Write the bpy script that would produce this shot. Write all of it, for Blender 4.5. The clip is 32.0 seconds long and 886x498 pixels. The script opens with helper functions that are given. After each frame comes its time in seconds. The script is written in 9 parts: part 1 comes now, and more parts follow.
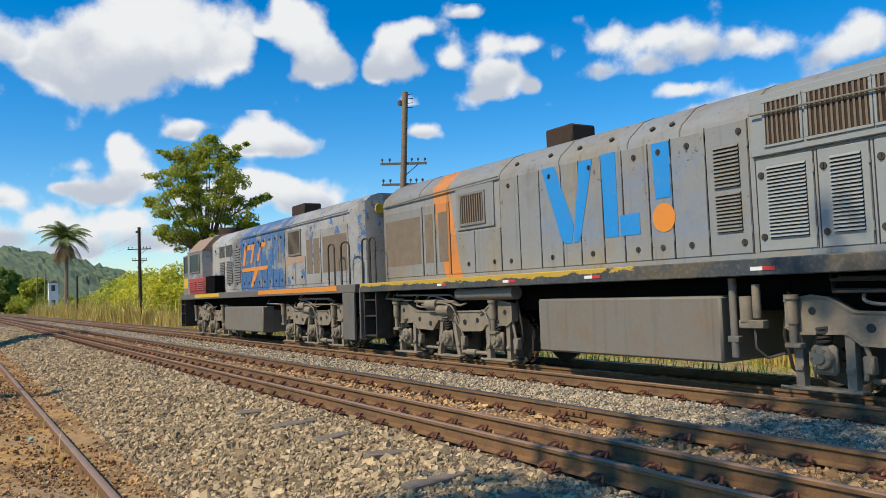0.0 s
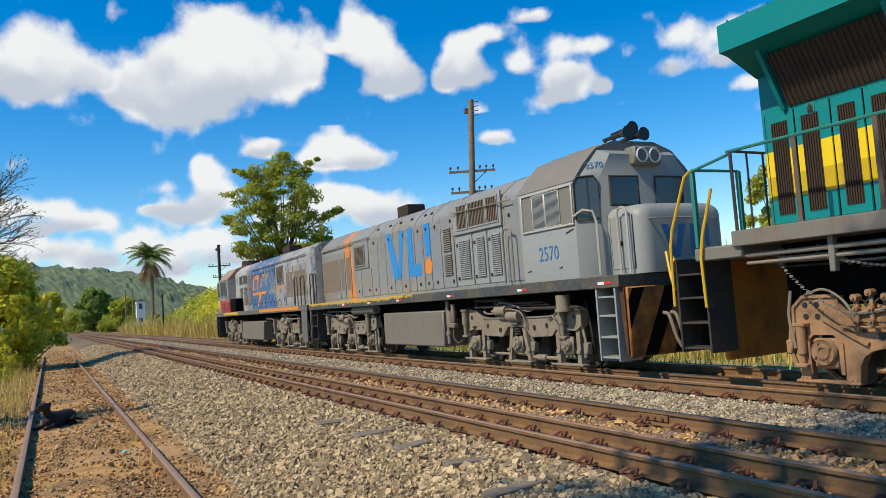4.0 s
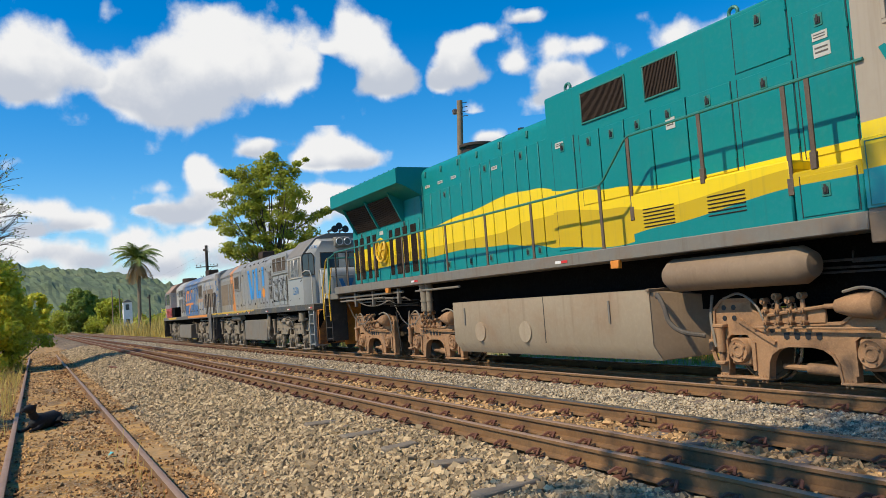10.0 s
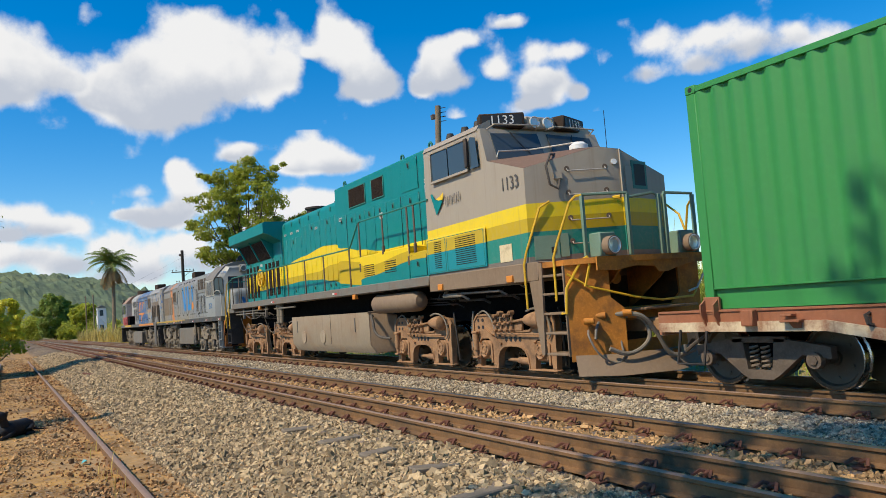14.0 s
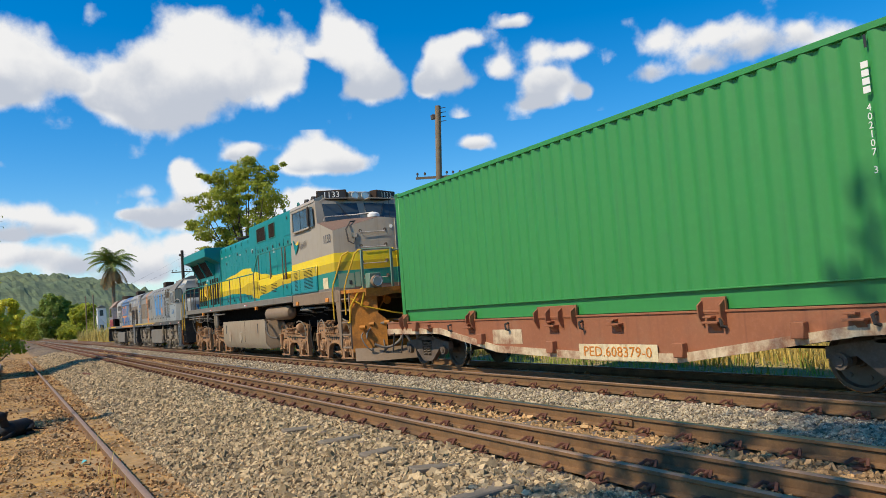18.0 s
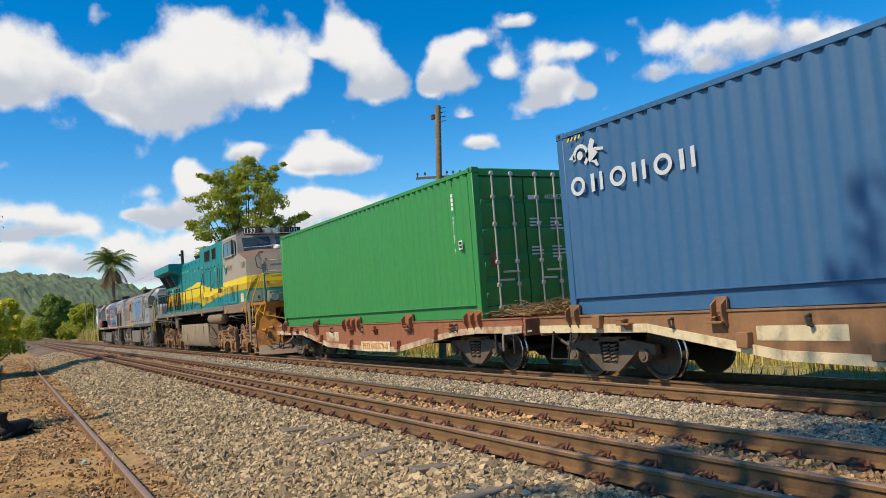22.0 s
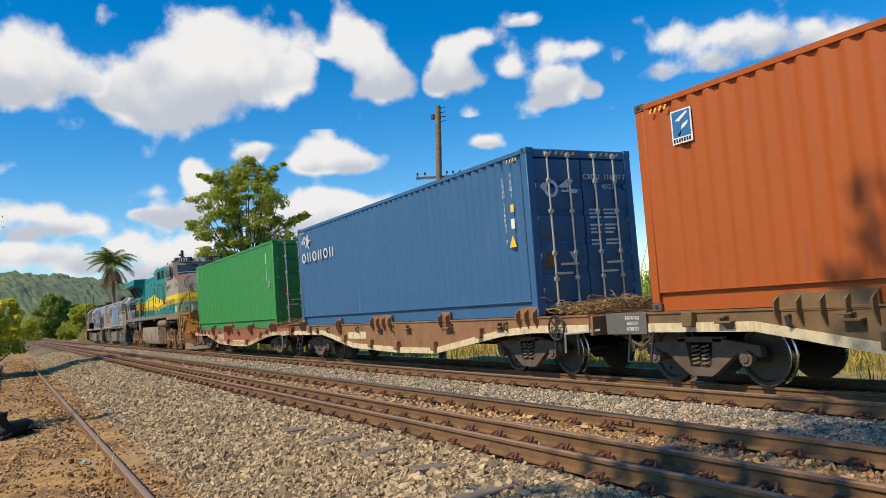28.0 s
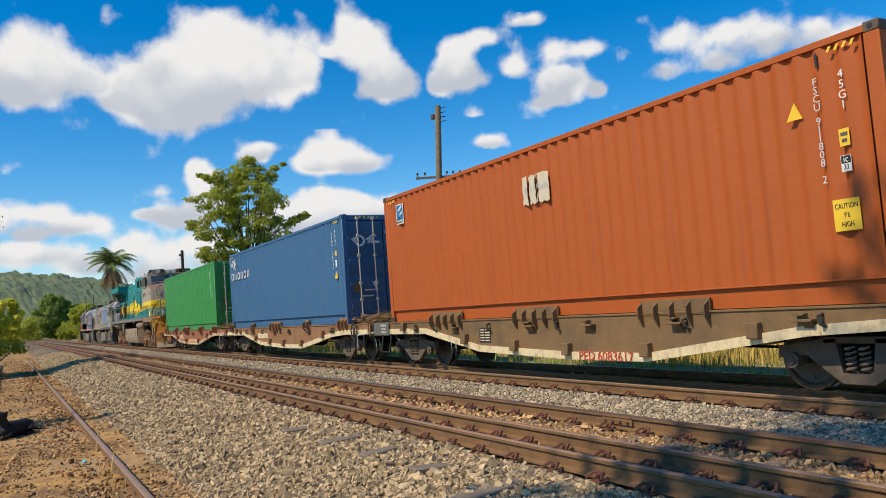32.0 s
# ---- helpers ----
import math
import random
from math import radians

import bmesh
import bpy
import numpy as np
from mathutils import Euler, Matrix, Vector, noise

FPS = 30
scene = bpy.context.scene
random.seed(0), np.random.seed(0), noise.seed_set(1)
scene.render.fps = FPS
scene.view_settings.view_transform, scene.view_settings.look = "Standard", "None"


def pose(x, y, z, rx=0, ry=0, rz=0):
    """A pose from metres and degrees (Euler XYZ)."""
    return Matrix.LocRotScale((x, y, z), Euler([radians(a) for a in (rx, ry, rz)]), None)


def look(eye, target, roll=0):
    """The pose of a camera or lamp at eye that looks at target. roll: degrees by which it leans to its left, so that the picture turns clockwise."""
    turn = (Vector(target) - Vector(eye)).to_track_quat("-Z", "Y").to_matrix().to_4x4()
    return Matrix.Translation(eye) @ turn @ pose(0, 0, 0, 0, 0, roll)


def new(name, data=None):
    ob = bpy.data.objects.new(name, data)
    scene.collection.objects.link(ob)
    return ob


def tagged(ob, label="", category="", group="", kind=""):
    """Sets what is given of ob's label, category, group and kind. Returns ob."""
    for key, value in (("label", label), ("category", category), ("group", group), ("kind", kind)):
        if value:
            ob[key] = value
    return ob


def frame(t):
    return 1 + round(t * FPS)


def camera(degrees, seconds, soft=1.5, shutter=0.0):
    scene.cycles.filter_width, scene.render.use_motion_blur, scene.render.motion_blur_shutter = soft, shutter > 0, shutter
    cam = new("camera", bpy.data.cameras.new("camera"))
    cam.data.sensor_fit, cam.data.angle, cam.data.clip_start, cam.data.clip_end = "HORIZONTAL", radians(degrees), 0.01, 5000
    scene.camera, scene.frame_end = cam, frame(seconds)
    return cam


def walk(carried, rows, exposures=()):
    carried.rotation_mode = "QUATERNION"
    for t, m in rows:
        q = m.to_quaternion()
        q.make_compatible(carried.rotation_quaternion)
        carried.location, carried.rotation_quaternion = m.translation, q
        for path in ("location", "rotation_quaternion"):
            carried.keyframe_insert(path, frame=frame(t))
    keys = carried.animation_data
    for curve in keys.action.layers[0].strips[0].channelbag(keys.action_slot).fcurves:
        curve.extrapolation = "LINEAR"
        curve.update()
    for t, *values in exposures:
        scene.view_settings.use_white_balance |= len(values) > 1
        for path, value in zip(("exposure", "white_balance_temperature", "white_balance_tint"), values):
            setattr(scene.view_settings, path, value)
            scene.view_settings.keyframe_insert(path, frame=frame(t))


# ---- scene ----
# World: x runs along the tracks, y away from the eye across them, z up; z = 0 is the rail top of the main tracks.
SPAN = 32.0
EYE = (0.0, 0.0, 1.389)
cam = camera(59.73, SPAN, soft=0.55)


def aim(yaw, pitch, roll):
    a, b = radians(yaw), radians(pitch)
    way = Vector((-math.sin(a) * math.cos(b), math.cos(a) * math.cos(b), math.sin(b)))
    return look(EYE, Vector(EYE) + way, roll)


PATH = [
    (0.0, aim(57.478, 3.005, -2.352)), (0.5, aim(59.349, 3.048, -2.28)), (1.0, aim(60.339, 2.549, -4.632)),
    (1.5, aim(60.378, 3.298, -4.413)), (2.0, aim(61.256, 3.375, -4.39)), (2.5, aim(62.796, 3.404, -4.167)),
    (3.0, aim(62.78, 3.392, -4.166)), (3.5, aim(62.876, 3.691, -4.19)), (4.5, aim(62.55, 3.95, -4.19)),
    (5.5, aim(62.22, 4.075, -4.195)), (6.0, aim(62.22, 4.075, -4.195)), (9.0, aim(62.22, 4.075, -4.195)),
    (9.5, aim(62.21, 4.07, -4.195)), (10.0, aim(61.904, 3.831, -4.218)), (10.5, aim(60.507, 3.9, -4.151)),
    (11.0, aim(60.083, 4.001, -4.32)), (11.5, aim(60.257, 4.086, -4.31)), (12.0, aim(60.257, 4.086, -4.31)),
    (SPAN, aim(60.257, 4.086, -4.31)),
]
EXPOSURE = [(0.0, -0.12, 6330, 9), (3.5, -0.08, 6360, 9), (6.0, -0.07, 6450, 9.5), (16.0, -0.10, 6450, 10), (24.0, -0.10, 6550, 10), (SPAN, -0.14, 6550, 10)]
walk(cam, PATH, EXPOSURE)

# ---- daylight ----
SUN_TO = Vector((0.02, -1.0, 1.12)).normalized()
SUN_EL = math.asin(SUN_TO.z)
world = bpy.data.worlds.new("world")
scene.world = world
world.use_nodes = True
wn, wl = world.node_tree.nodes, world.node_tree.links
sky = wn.new("ShaderNodeTexSky")
sky.sky_type, sky.sun_disc = "NISHITA", False
sky.sun_elevation, sky.sun_rotation = SUN_EL, math.atan2(SUN_TO.x, SUN_TO.y)
sky.air_density, sky.dust_density, sky.ozone_density = 1.0, 0.2, 4.0
tint = wn.new("ShaderNodeHueSaturation")
tint.inputs["Saturation"].default_value = 1.46
tint.inputs["Value"].default_value = 1.12
wl.new(sky.outputs[0], tint.inputs["Color"])
wl.new(tint.outputs[0], wn["Background"].inputs["Color"])
wn["Background"].inputs["Strength"].default_value = 0.145
sun = new("sun", bpy.data.lights.new("sun", "SUN"))
sun.data.energy, sun.data.angle, sun.data.color = 4.7, radians(0.6), (1.0, 0.86, 0.63)
sun.matrix_world = look(SUN_TO * 50, (0, 0, 0))


# ---- mesh helpers ----
class Geo:
    """Gathers vertices and faces of one mesh."""

    def __init__(self):
        self.v, self.f = [], []

    def add(self, verts, faces):
        n = len(self.v)
        self.v += [tuple(p) for p in verts]
        self.f += [tuple(i + n for i in f) for f in faces]
        return self

    def box(self, x0, x1, y0, y1, z0, z1, c=0.0):
        if c <= 0:
            v = [(x, y, z) for x in (x0, x1) for y in (y0, y1) for z in (z0, z1)]
            return self.add(v, [(0, 1, 3, 2), (4, 6, 7, 5), (0, 4, 5, 1), (2, 3, 7, 6), (0, 2, 6, 4), (1, 5, 7, 3)])
        m = ((x0 + x1) / 2, (y0 + y1) / 2, (z0 + z1) / 2)
        h = ((x1 - x0) / 2, (y1 - y0) / 2, (z1 - z0) / 2)
        c = min(c, *[a * 0.8 for a in h])
        v, idx = [], {}
        for sx in (-1, 1):
            for sy in (-1, 1):
                for sz in (-1, 1):
                    s = (sx, sy, sz)
                    for k in range(3):
                        p = [m[i] + s[i] * (h[i] - (0 if i == k else c)) for i in range(3)]
                        idx[(sx, sy, sz, k)] = len(v)
                        v.append(p)
        f = []
        for k in range(3):
            a, b = (k + 1) % 3, (k + 2) % 3
            for sk in (-1, 1):
                loop = []
                for sa, sb in ((-1, -1), (1, -1), (1, 1), (-1, 1)):
                    s = [0, 0, 0]
                    s[k], s[a], s[b] = sk, sa, sb
                    loop.append(idx[(*s, k)])
                f.append(loop if sk > 0 else loop[::-1])
        for k in range(3):
            a, b = (k + 1) % 3, (k + 2) % 3
            for sa in (-1, 1):
                for sb in (-1, 1):
                    s0, s1 = [0, 0, 0], [0, 0, 0]
                    s0[k], s1[k] = -1, 1
                    s0[a] = s1[a] = sa
                    s0[b] = s1[b] = sb
                    q = [idx[(*s0, a)], idx[(*s1, a)], idx[(*s1, b)], idx[(*s0, b)]]
                    f.append(q if sa * sb > 0 else q[::-1])
        for sx in (-1, 1):
            for sy in (-1, 1):
                for sz in (-1, 1):
                    q = [idx[(sx, sy, sz, k)] for k in range(3)]
                    f.append(q if sx * sy * sz > 0 else q[::-1])
        return self.add(v, f)

    def prism(self, prof, axis, lo, hi):
        """A closed outline pushed along an axis. Outline pairs are the other two axes, in x, y, z order."""
        n = len(prof)
        v = []
        for t in (lo, hi):
            for a, b in prof:
                v.append({"x": (t, a, b), "y": (a, t, b), "z": (a, b, t)}[axis])
        f = [tuple(range(n - 1, -1, -1)), tuple(range(n, 2 * n))]
        f += [(i, (i + 1) % n, n + (i + 1) % n, n + i) for i in range(n)]
        return self.add(v, f)

    def cyl(self, p0, p1, r, n=12, r2=None):
        p0, p1 = Vector(p0), Vector(p1)
        r2 = r if r2 is None else r2
        q = (p1 - p0).to_track_quat("Z", "Y")
        v = []
        for p, k in ((p0, r), (p1, r2)):
            for i in range(n):
                a = 2 * math.pi * i / n
                v.append(p + q @ Vector((k * math.cos(a), k * math.sin(a), 0)))
        f = [tuple(range(n - 1, -1, -1)), tuple(range(n, 2 * n))]
        f += [(i, (i + 1) % n, n + (i + 1) % n, n + i) for i in range(n)]
        return self.add(v, f)

    def tube(self, pts, r, n=6, taper=None):
        """A round bar along a line of points."""
        pts = [Vector(p) for p in pts]
        v, f = [], []
        side = None
        for i, p in enumerate(pts):
            d = (pts[min(i + 1, len(pts) - 1)] - pts[max(i - 1, 0)]).normalized()
            if side is None:
                side = d.orthogonal().normalized()
            side = (side - d * side.dot(d)).normalized()
            up = d.cross(side)
            k = r if taper is None else r + (taper - r) * i / (len(pts) - 1)
            for j in range(n):
                a = 2 * math.pi * j / n
                v.append(p + side * (k * math.cos(a)) + up * (k * math.sin(a)))
        m = len(pts)
        for i in range(m - 1):
            for j in range(n):
                f.append((i * n + j, i * n + (j + 1) % n, (i + 1) * n + (j + 1) % n, (i + 1) * n + j))
        f += [tuple(range(n - 1, -1, -1)), tuple(range((m - 1) * n, m * n))]
        return self.add(v, f)

    def bent(self, pts, r, n=8, steps=5):
        """A round bar that runs smoothly through its points."""
        p = [Vector(q) for q in pts]
        p = [p[0] * 2 - p[1]] + p + [p[-1] * 2 - p[-2]]
        way = []
        for i in range(1, len(p) - 2):
            for k in range(steps):
                t = k / steps
                way.append(0.5 * (2 * p[i] + (p[i + 1] - p[i - 1]) * t + (2 * p[i - 1] - 5 * p[i] + 4 * p[i + 1] - p[i + 2]) * t * t + (3 * p[i] - p[i - 1] - 3 * p[i + 1] + p[i + 2]) * t ** 3))
        return self.tube(way + [p[-2]], r, n)

    def lathe(self, prof, at, axis="y", n=24):
        """Turned about an axis: pairs of radius and distance along it."""
        v, f = [], []
        for r, d in prof:
            for i in range(n):
                a = 2 * math.pi * i / n
                c, s = r * math.cos(a), r * math.sin(a)
                p = {"y": (c, d, s), "x": (d, c, s), "z": (c, s, d)}[axis]
                v.append((at[0] + p[0], at[1] + p[1], at[2] + p[2]))
        m = len(prof)
        for i in range(m - 1):
            for j in range(n):
                f.append((i * n + j, i * n + (j + 1) % n, (i + 1) * n + (j + 1) % n, (i + 1) * n + j))
        return self.add(v, f)

    def mesh(self, name, material, smooth=40):
        me = bpy.data.meshes.new(name)
        me.from_pydata(self.v, [], self.f)
        bm = bmesh.new()
        bm.from_mesh(me)
        bmesh.ops.recalc_face_normals(bm, faces=bm.faces)
        bm.to_mesh(me)
        bm.free()
        if material:
            me.materials.append(material)
        if smooth:
            me.polygons.foreach_set("use_smooth", [True] * len(me.polygons))
            me.set_sharp_from_angle(angle=radians(smooth))
        return me


def part(name, geo, material, parent, label=""):
    """One mesh object under a thing or a part."""
    me = geo if isinstance(geo, bpy.types.Mesh) else geo.mesh(name, material)
    ob = new(name, me)
    ob.parent = parent
    if label:
        ob["label"] = label
    return ob


def thing(name, m, label, category, group="", kind=""):
    """An empty base of a thing made of parts."""
    ob = new(name)
    ob.empty_display_size = 0.2
    ob.matrix_world = m
    return tagged(ob, label, category, group, kind)


def solid(name, geo, material, label, category, group="", kind="", m=None):
    me = geo if isinstance(geo, bpy.types.Mesh) else geo.mesh(name, material)
    ob = new(name, me)
    if m is not None:
        ob.matrix_world = m
    return tagged(ob, label, category, group, kind)


def words(text, size, material, depth=0.002):
    """A mesh of letters lying in the x, z plane, facing -y, centred."""
    cu = bpy.data.curves.new("words", "FONT")
    cu.body, cu.size, cu.extrude = text, size, depth
    cu.align_x, cu.align_y = "CENTER", "CENTER"
    cu.resolution_u = 2
    ob = bpy.data.objects.new("words", cu)
    me = bpy.data.meshes.new_from_object(ob)
    bpy.data.objects.remove(ob)
    bpy.data.curves.remove(cu)
    me.transform(pose(0, 0, 0, 90))
    me.materials.clear()
    me.materials.append(material)
    return me


def from_arrays(name, verts, faces, material, smooth=False):
    """A mesh from arrays of points and of triangles or quads."""
    me = bpy.data.meshes.new(name)
    k = faces.shape[1]
    me.vertices.add(len(verts))
    me.vertices.foreach_set("co", verts.astype(np.float32).ravel())
    me.loops.add(faces.size)
    me.loops.foreach_set("vertex_index", faces.astype(np.int32).ravel())
    me.polygons.add(len(faces))
    me.polygons.foreach_set("loop_start", np.arange(0, faces.size, k, dtype=np.int32))
    me.polygons.foreach_set("use_smooth", np.full(len(faces), smooth))
    me.update(calc_edges=True)
    if material:
        me.materials.append(material)
    return me


# ---- materials ----
def node(nt, kind, **inputs):
    n = nt.nodes.new(kind)
    for k, v in inputs.items():
        n.inputs[k.replace("_", " ")].default_value = v
    return n


def mixer(nt, fac, a, b, mode="MIX"):
    n = nt.nodes.new("ShaderNodeMix")
    n.data_type, n.blend_type = "RGBA", mode
    for sock, val in ((n.inputs[0], fac), (n.inputs[6], a), (n.inputs[7], b)):
        if isinstance(val, bpy.types.NodeSocket):
            nt.links.new(val, sock)
        elif isinstance(val, (int, float)):
            sock.default_value = val
        else:
            sock.default_value = (*val, 1)[:4]
    return n.outputs[2]


def calc(nt, op, a, b=0.0, clamp=False):
    n = nt.nodes.new("ShaderNodeMath")
    n.operation, n.use_clamp = op, clamp
    for sock, val in ((n.inputs[0], a), (n.inputs[1], b)):
        if isinstance(val, bpy.types.NodeSocket):
            nt.links.new(val, sock)
        else:
            sock.default_value = val
    return n.outputs[0]


def between(nt, val, lo, hi):
    n = nt.nodes.new("ShaderNodeMapRange")
    n.interpolation_type = "SMOOTHSTEP"
    nt.links.new(val, n.inputs[0])
    n.inputs[1].default_value, n.inputs[2].default_value = lo, hi
    return n.outputs[0]


def speckle(nt, coord, scale, detail=4.0, stretch=None, rough=0.6):
    if stretch:
        mp = nt.nodes.new("ShaderNodeMapping")
        mp.inputs["Scale"].default_value = stretch
        nt.links.new(coord, mp.inputs[0])
        coord = mp.outputs[0]
    n = node(nt, "ShaderNodeTexNoise", Scale=scale, Detail=detail, Roughness=rough)
    nt.links.new(coord, n.inputs["Vector"])
    return n.outputs["Fac"]


def mat(name, base, rough=0.6, metal=0.0, var=0.12, scale=9.0, bump=0.12, dirt=None, amount=0.5, dirt_scale=1.6,
        streak=None, streak_amount=0.4, each=0.0, paint=None, leaf=0.0, spec=0.5):
    """A worn surface: colour varied at two scales, patches of dirt, streaks that run down, fine relief."""
    m = bpy.data.materials.new(name)
    m.use_nodes = True
    nt = m.node_tree
    bsdf = nt.nodes["Principled BSDF"]
    coord = nt.nodes.new("ShaderNodeTexCoord").outputs["Object"]
    fine = speckle(nt, coord, scale * 7, 5)
    broad = speckle(nt, coord, scale, 3)
    base_col = paint(nt, coord) if paint else base
    col = mixer(nt, calc(nt, "MULTIPLY", between(nt, broad, 0.3, 0.7), var * 2), base_col,
                tuple(c * (1 - var) for c in base) if not paint else mixer(nt, 1.0, base_col, (1 - var,) * 3, "MULTIPLY"))
    col = mixer(nt, calc(nt, "MULTIPLY", between(nt, fine, 0.45, 0.7), var), col, tuple(min(0.9, c * 1.5 + 0.02) for c in base) if not paint else (0.4, 0.36, 0.3))
    if each:
        info = nt.nodes.new("ShaderNodeObjectInfo")
        col = mixer(nt, calc(nt, "MULTIPLY", info.outputs["Random"], each), col, tuple(c * 0.45 for c in base))
    if dirt:
        patch = speckle(nt, coord, dirt_scale, 6, rough=0.7)
        col = mixer(nt, calc(nt, "MULTIPLY", between(nt, patch, 0.62 - 0.35 * amount, 0.95 - 0.3 * amount), min(1, amount * 1.3)), col, dirt)
    if streak:
        run = speckle(nt, coord, 1.0, 4, (9.0, 9.0, 0.35))
        col = mixer(nt, calc(nt, "MULTIPLY", between(nt, run, 0.52, 0.8), streak_amount), col, streak)
    nt.links.new(col, bsdf.inputs["Base Color"])
    bsdf.inputs["Metallic"].default_value = metal
    bsdf.inputs["Specular IOR Level"].default_value = spec
    nt.links.new(calc(nt, "ADD", calc(nt, "MULTIPLY", broad, 0.25), rough - 0.12, True), bsdf.inputs["Roughness"])
    if bump:
        bp = node(nt, "ShaderNodeBump", Strength=bump, Distance=0.01)
        nt.links.new(fine, bp.inputs["Height"])
        nt.links.new(bp.outputs[0], bsdf.inputs["Normal"])
    if leaf:
        bsdf.inputs["Transmission Weight"].default_value = 0.0
        bsdf.inputs["Subsurface Weight"].default_value = 0.0
        tr = node(nt, "ShaderNodeBsdfTranslucent")
        nt.links.new(col, tr.inputs["Color"])
        mx = nt.nodes.new("ShaderNodeMixShader")
        mx.inputs[0].default_value = leaf
        nt.links.new(bsdf.outputs[0], mx.inputs[1])
        nt.links.new(tr.outputs[0], mx.inputs[2])
        nt.links.new(mx.outputs[0], nt.nodes["Material Output"].inputs[0])
    return m

def axes(nt, coord):
    s = nt.nodes.new("ShaderNodeSeparateXYZ")
    nt.links.new(coord, s.inputs[0])
    return s.outputs


RUST = (0.16, 0.07, 0.03)
DUST = (0.30, 0.20, 0.12)

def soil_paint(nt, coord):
    """Orange soil along the siding, grey-brown fines under the ballast banks, darkened to paint shaded gaps between
    stones, dry straw ground behind the train.
    """
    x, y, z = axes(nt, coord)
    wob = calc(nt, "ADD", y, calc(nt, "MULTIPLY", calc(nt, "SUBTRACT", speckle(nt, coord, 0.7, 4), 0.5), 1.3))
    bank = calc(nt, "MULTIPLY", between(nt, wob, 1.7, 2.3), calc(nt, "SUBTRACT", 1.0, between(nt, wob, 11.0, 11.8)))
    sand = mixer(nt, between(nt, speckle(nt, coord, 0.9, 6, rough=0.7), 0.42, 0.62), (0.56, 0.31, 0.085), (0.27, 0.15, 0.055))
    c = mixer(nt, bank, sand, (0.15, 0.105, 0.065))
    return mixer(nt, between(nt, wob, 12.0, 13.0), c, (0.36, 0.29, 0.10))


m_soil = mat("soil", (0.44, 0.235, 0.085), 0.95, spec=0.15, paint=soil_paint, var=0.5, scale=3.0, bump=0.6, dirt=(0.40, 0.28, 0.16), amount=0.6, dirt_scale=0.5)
m_stone = mat("ballast_stone", (0.46, 0.335, 0.185), 0.9, var=0.3, scale=6, bump=0.3, dirt=(0.40, 0.27, 0.14), amount=0.4, dirt_scale=0.6)
m_stone_grey = mat("grey_stone", (0.46, 0.37, 0.245), 0.9, var=0.3, scale=6, bump=0.3, dirt=(0.34, 0.25, 0.16), amount=0.35, dirt_scale=0.7)
m_stone_dusty = mat("dusty_stone", (0.50, 0.30, 0.13), 0.95, var=0.3, scale=6, bump=0.3, dirt=(0.55, 0.36, 0.16), amount=0.5, dirt_scale=0.7)
m_rail_side = mat("rail_side", (0.235, 0.125, 0.05), 0.75, 0.15, var=0.3, scale=5, bump=0.3, dirt=(0.085, 0.058, 0.034), amount=0.6, dirt_scale=2.2, streak=(0.30, 0.15, 0.05), streak_amount=0.5)
m_rail_top = mat("rail_top", (0.30, 0.27, 0.25), 0.35, 0.9, var=0.1, scale=3, bump=0.03)
m_rail_worn = mat("rail_worn_top", (0.30, 0.19, 0.125), 0.6, 0.0, var=0.2, scale=4, bump=0.1)
m_clip = mat("rail_clip", (0.16, 0.062, 0.035), 0.85, 0.1, var=0.3, scale=20, bump=0.2, dirt=(0.05, 0.03, 0.022), amount=0.45, dirt_scale=9)
m_sleeper = mat("sleeper", (0.20, 0.15, 0.11), 0.95, var=0.3, scale=5, bump=0.6, dirt=(0.34, 0.28, 0.2), amount=0.4, dirt_scale=3)
m_wood_pole = mat("pole_wood", (0.24, 0.175, 0.11), 0.9, var=0.3, scale=6, bump=0.5, streak=(0.08, 0.06, 0.045), streak_amount=0.6)
m_tar = mat("tarred_wood", (0.05, 0.04, 0.032), 0.9, var=0.3, scale=6, bump=0.5, streak=(0.1, 0.08, 0.06), streak_amount=0.4)
m_porcelain = mat("porcelain", (0.10, 0.07, 0.05), 0.25, var=0.05)
m_iron = mat("dark_iron", (0.06, 0.052, 0.045), 0.7, 0.4, var=0.25, scale=8, bump=0.25, dirt=DUST, amount=0.35, dirt_scale=3)
# Near-black holds the deep shade under the train; pilot stripes use it too.
m_under = mat("black_with_shade", (0.0045, 0.004, 0.0038), 0.95, 0.0, var=0.25, scale=6, bump=0.3, dirt=(0.014, 0.011, 0.008), amount=0.3, dirt_scale=2, spec=0.08)
m_wheel = mat("wheel_steel", (0.12, 0.10, 0.075), 0.6, 0.6, var=0.2, scale=8, bump=0.15, dirt=(0.16, 0.12, 0.08), amount=0.4, dirt_scale=4)
m_tread = mat("wheel_tread", (0.55, 0.53, 0.5), 0.25, 1.0, var=0.05, bump=0.02)
m_cream = mat("cream_band", (0.74, 0.60, 0.36), 0.7, var=0.15, scale=4, bump=0.2, dirt=(0.20, 0.10, 0.045), amount=0.5, dirt_scale=5.5, streak=RUST, streak_amount=0.6)
m_cream_worn = mat("worn_cream_band", (0.70, 0.56, 0.36), 0.7, var=0.15, scale=4, bump=0.2, dirt=(0.27, 0.105, 0.05), amount=0.78, dirt_scale=2.6, streak=RUST, streak_amount=0.6)
m_deck_brown = mat("wagon_brown", (0.29, 0.145, 0.062), 0.75, var=0.2, scale=3, bump=0.2, dirt=(0.12, 0.065, 0.035), amount=0.55, dirt_scale=1.5, streak=(0.36, 0.21, 0.1))
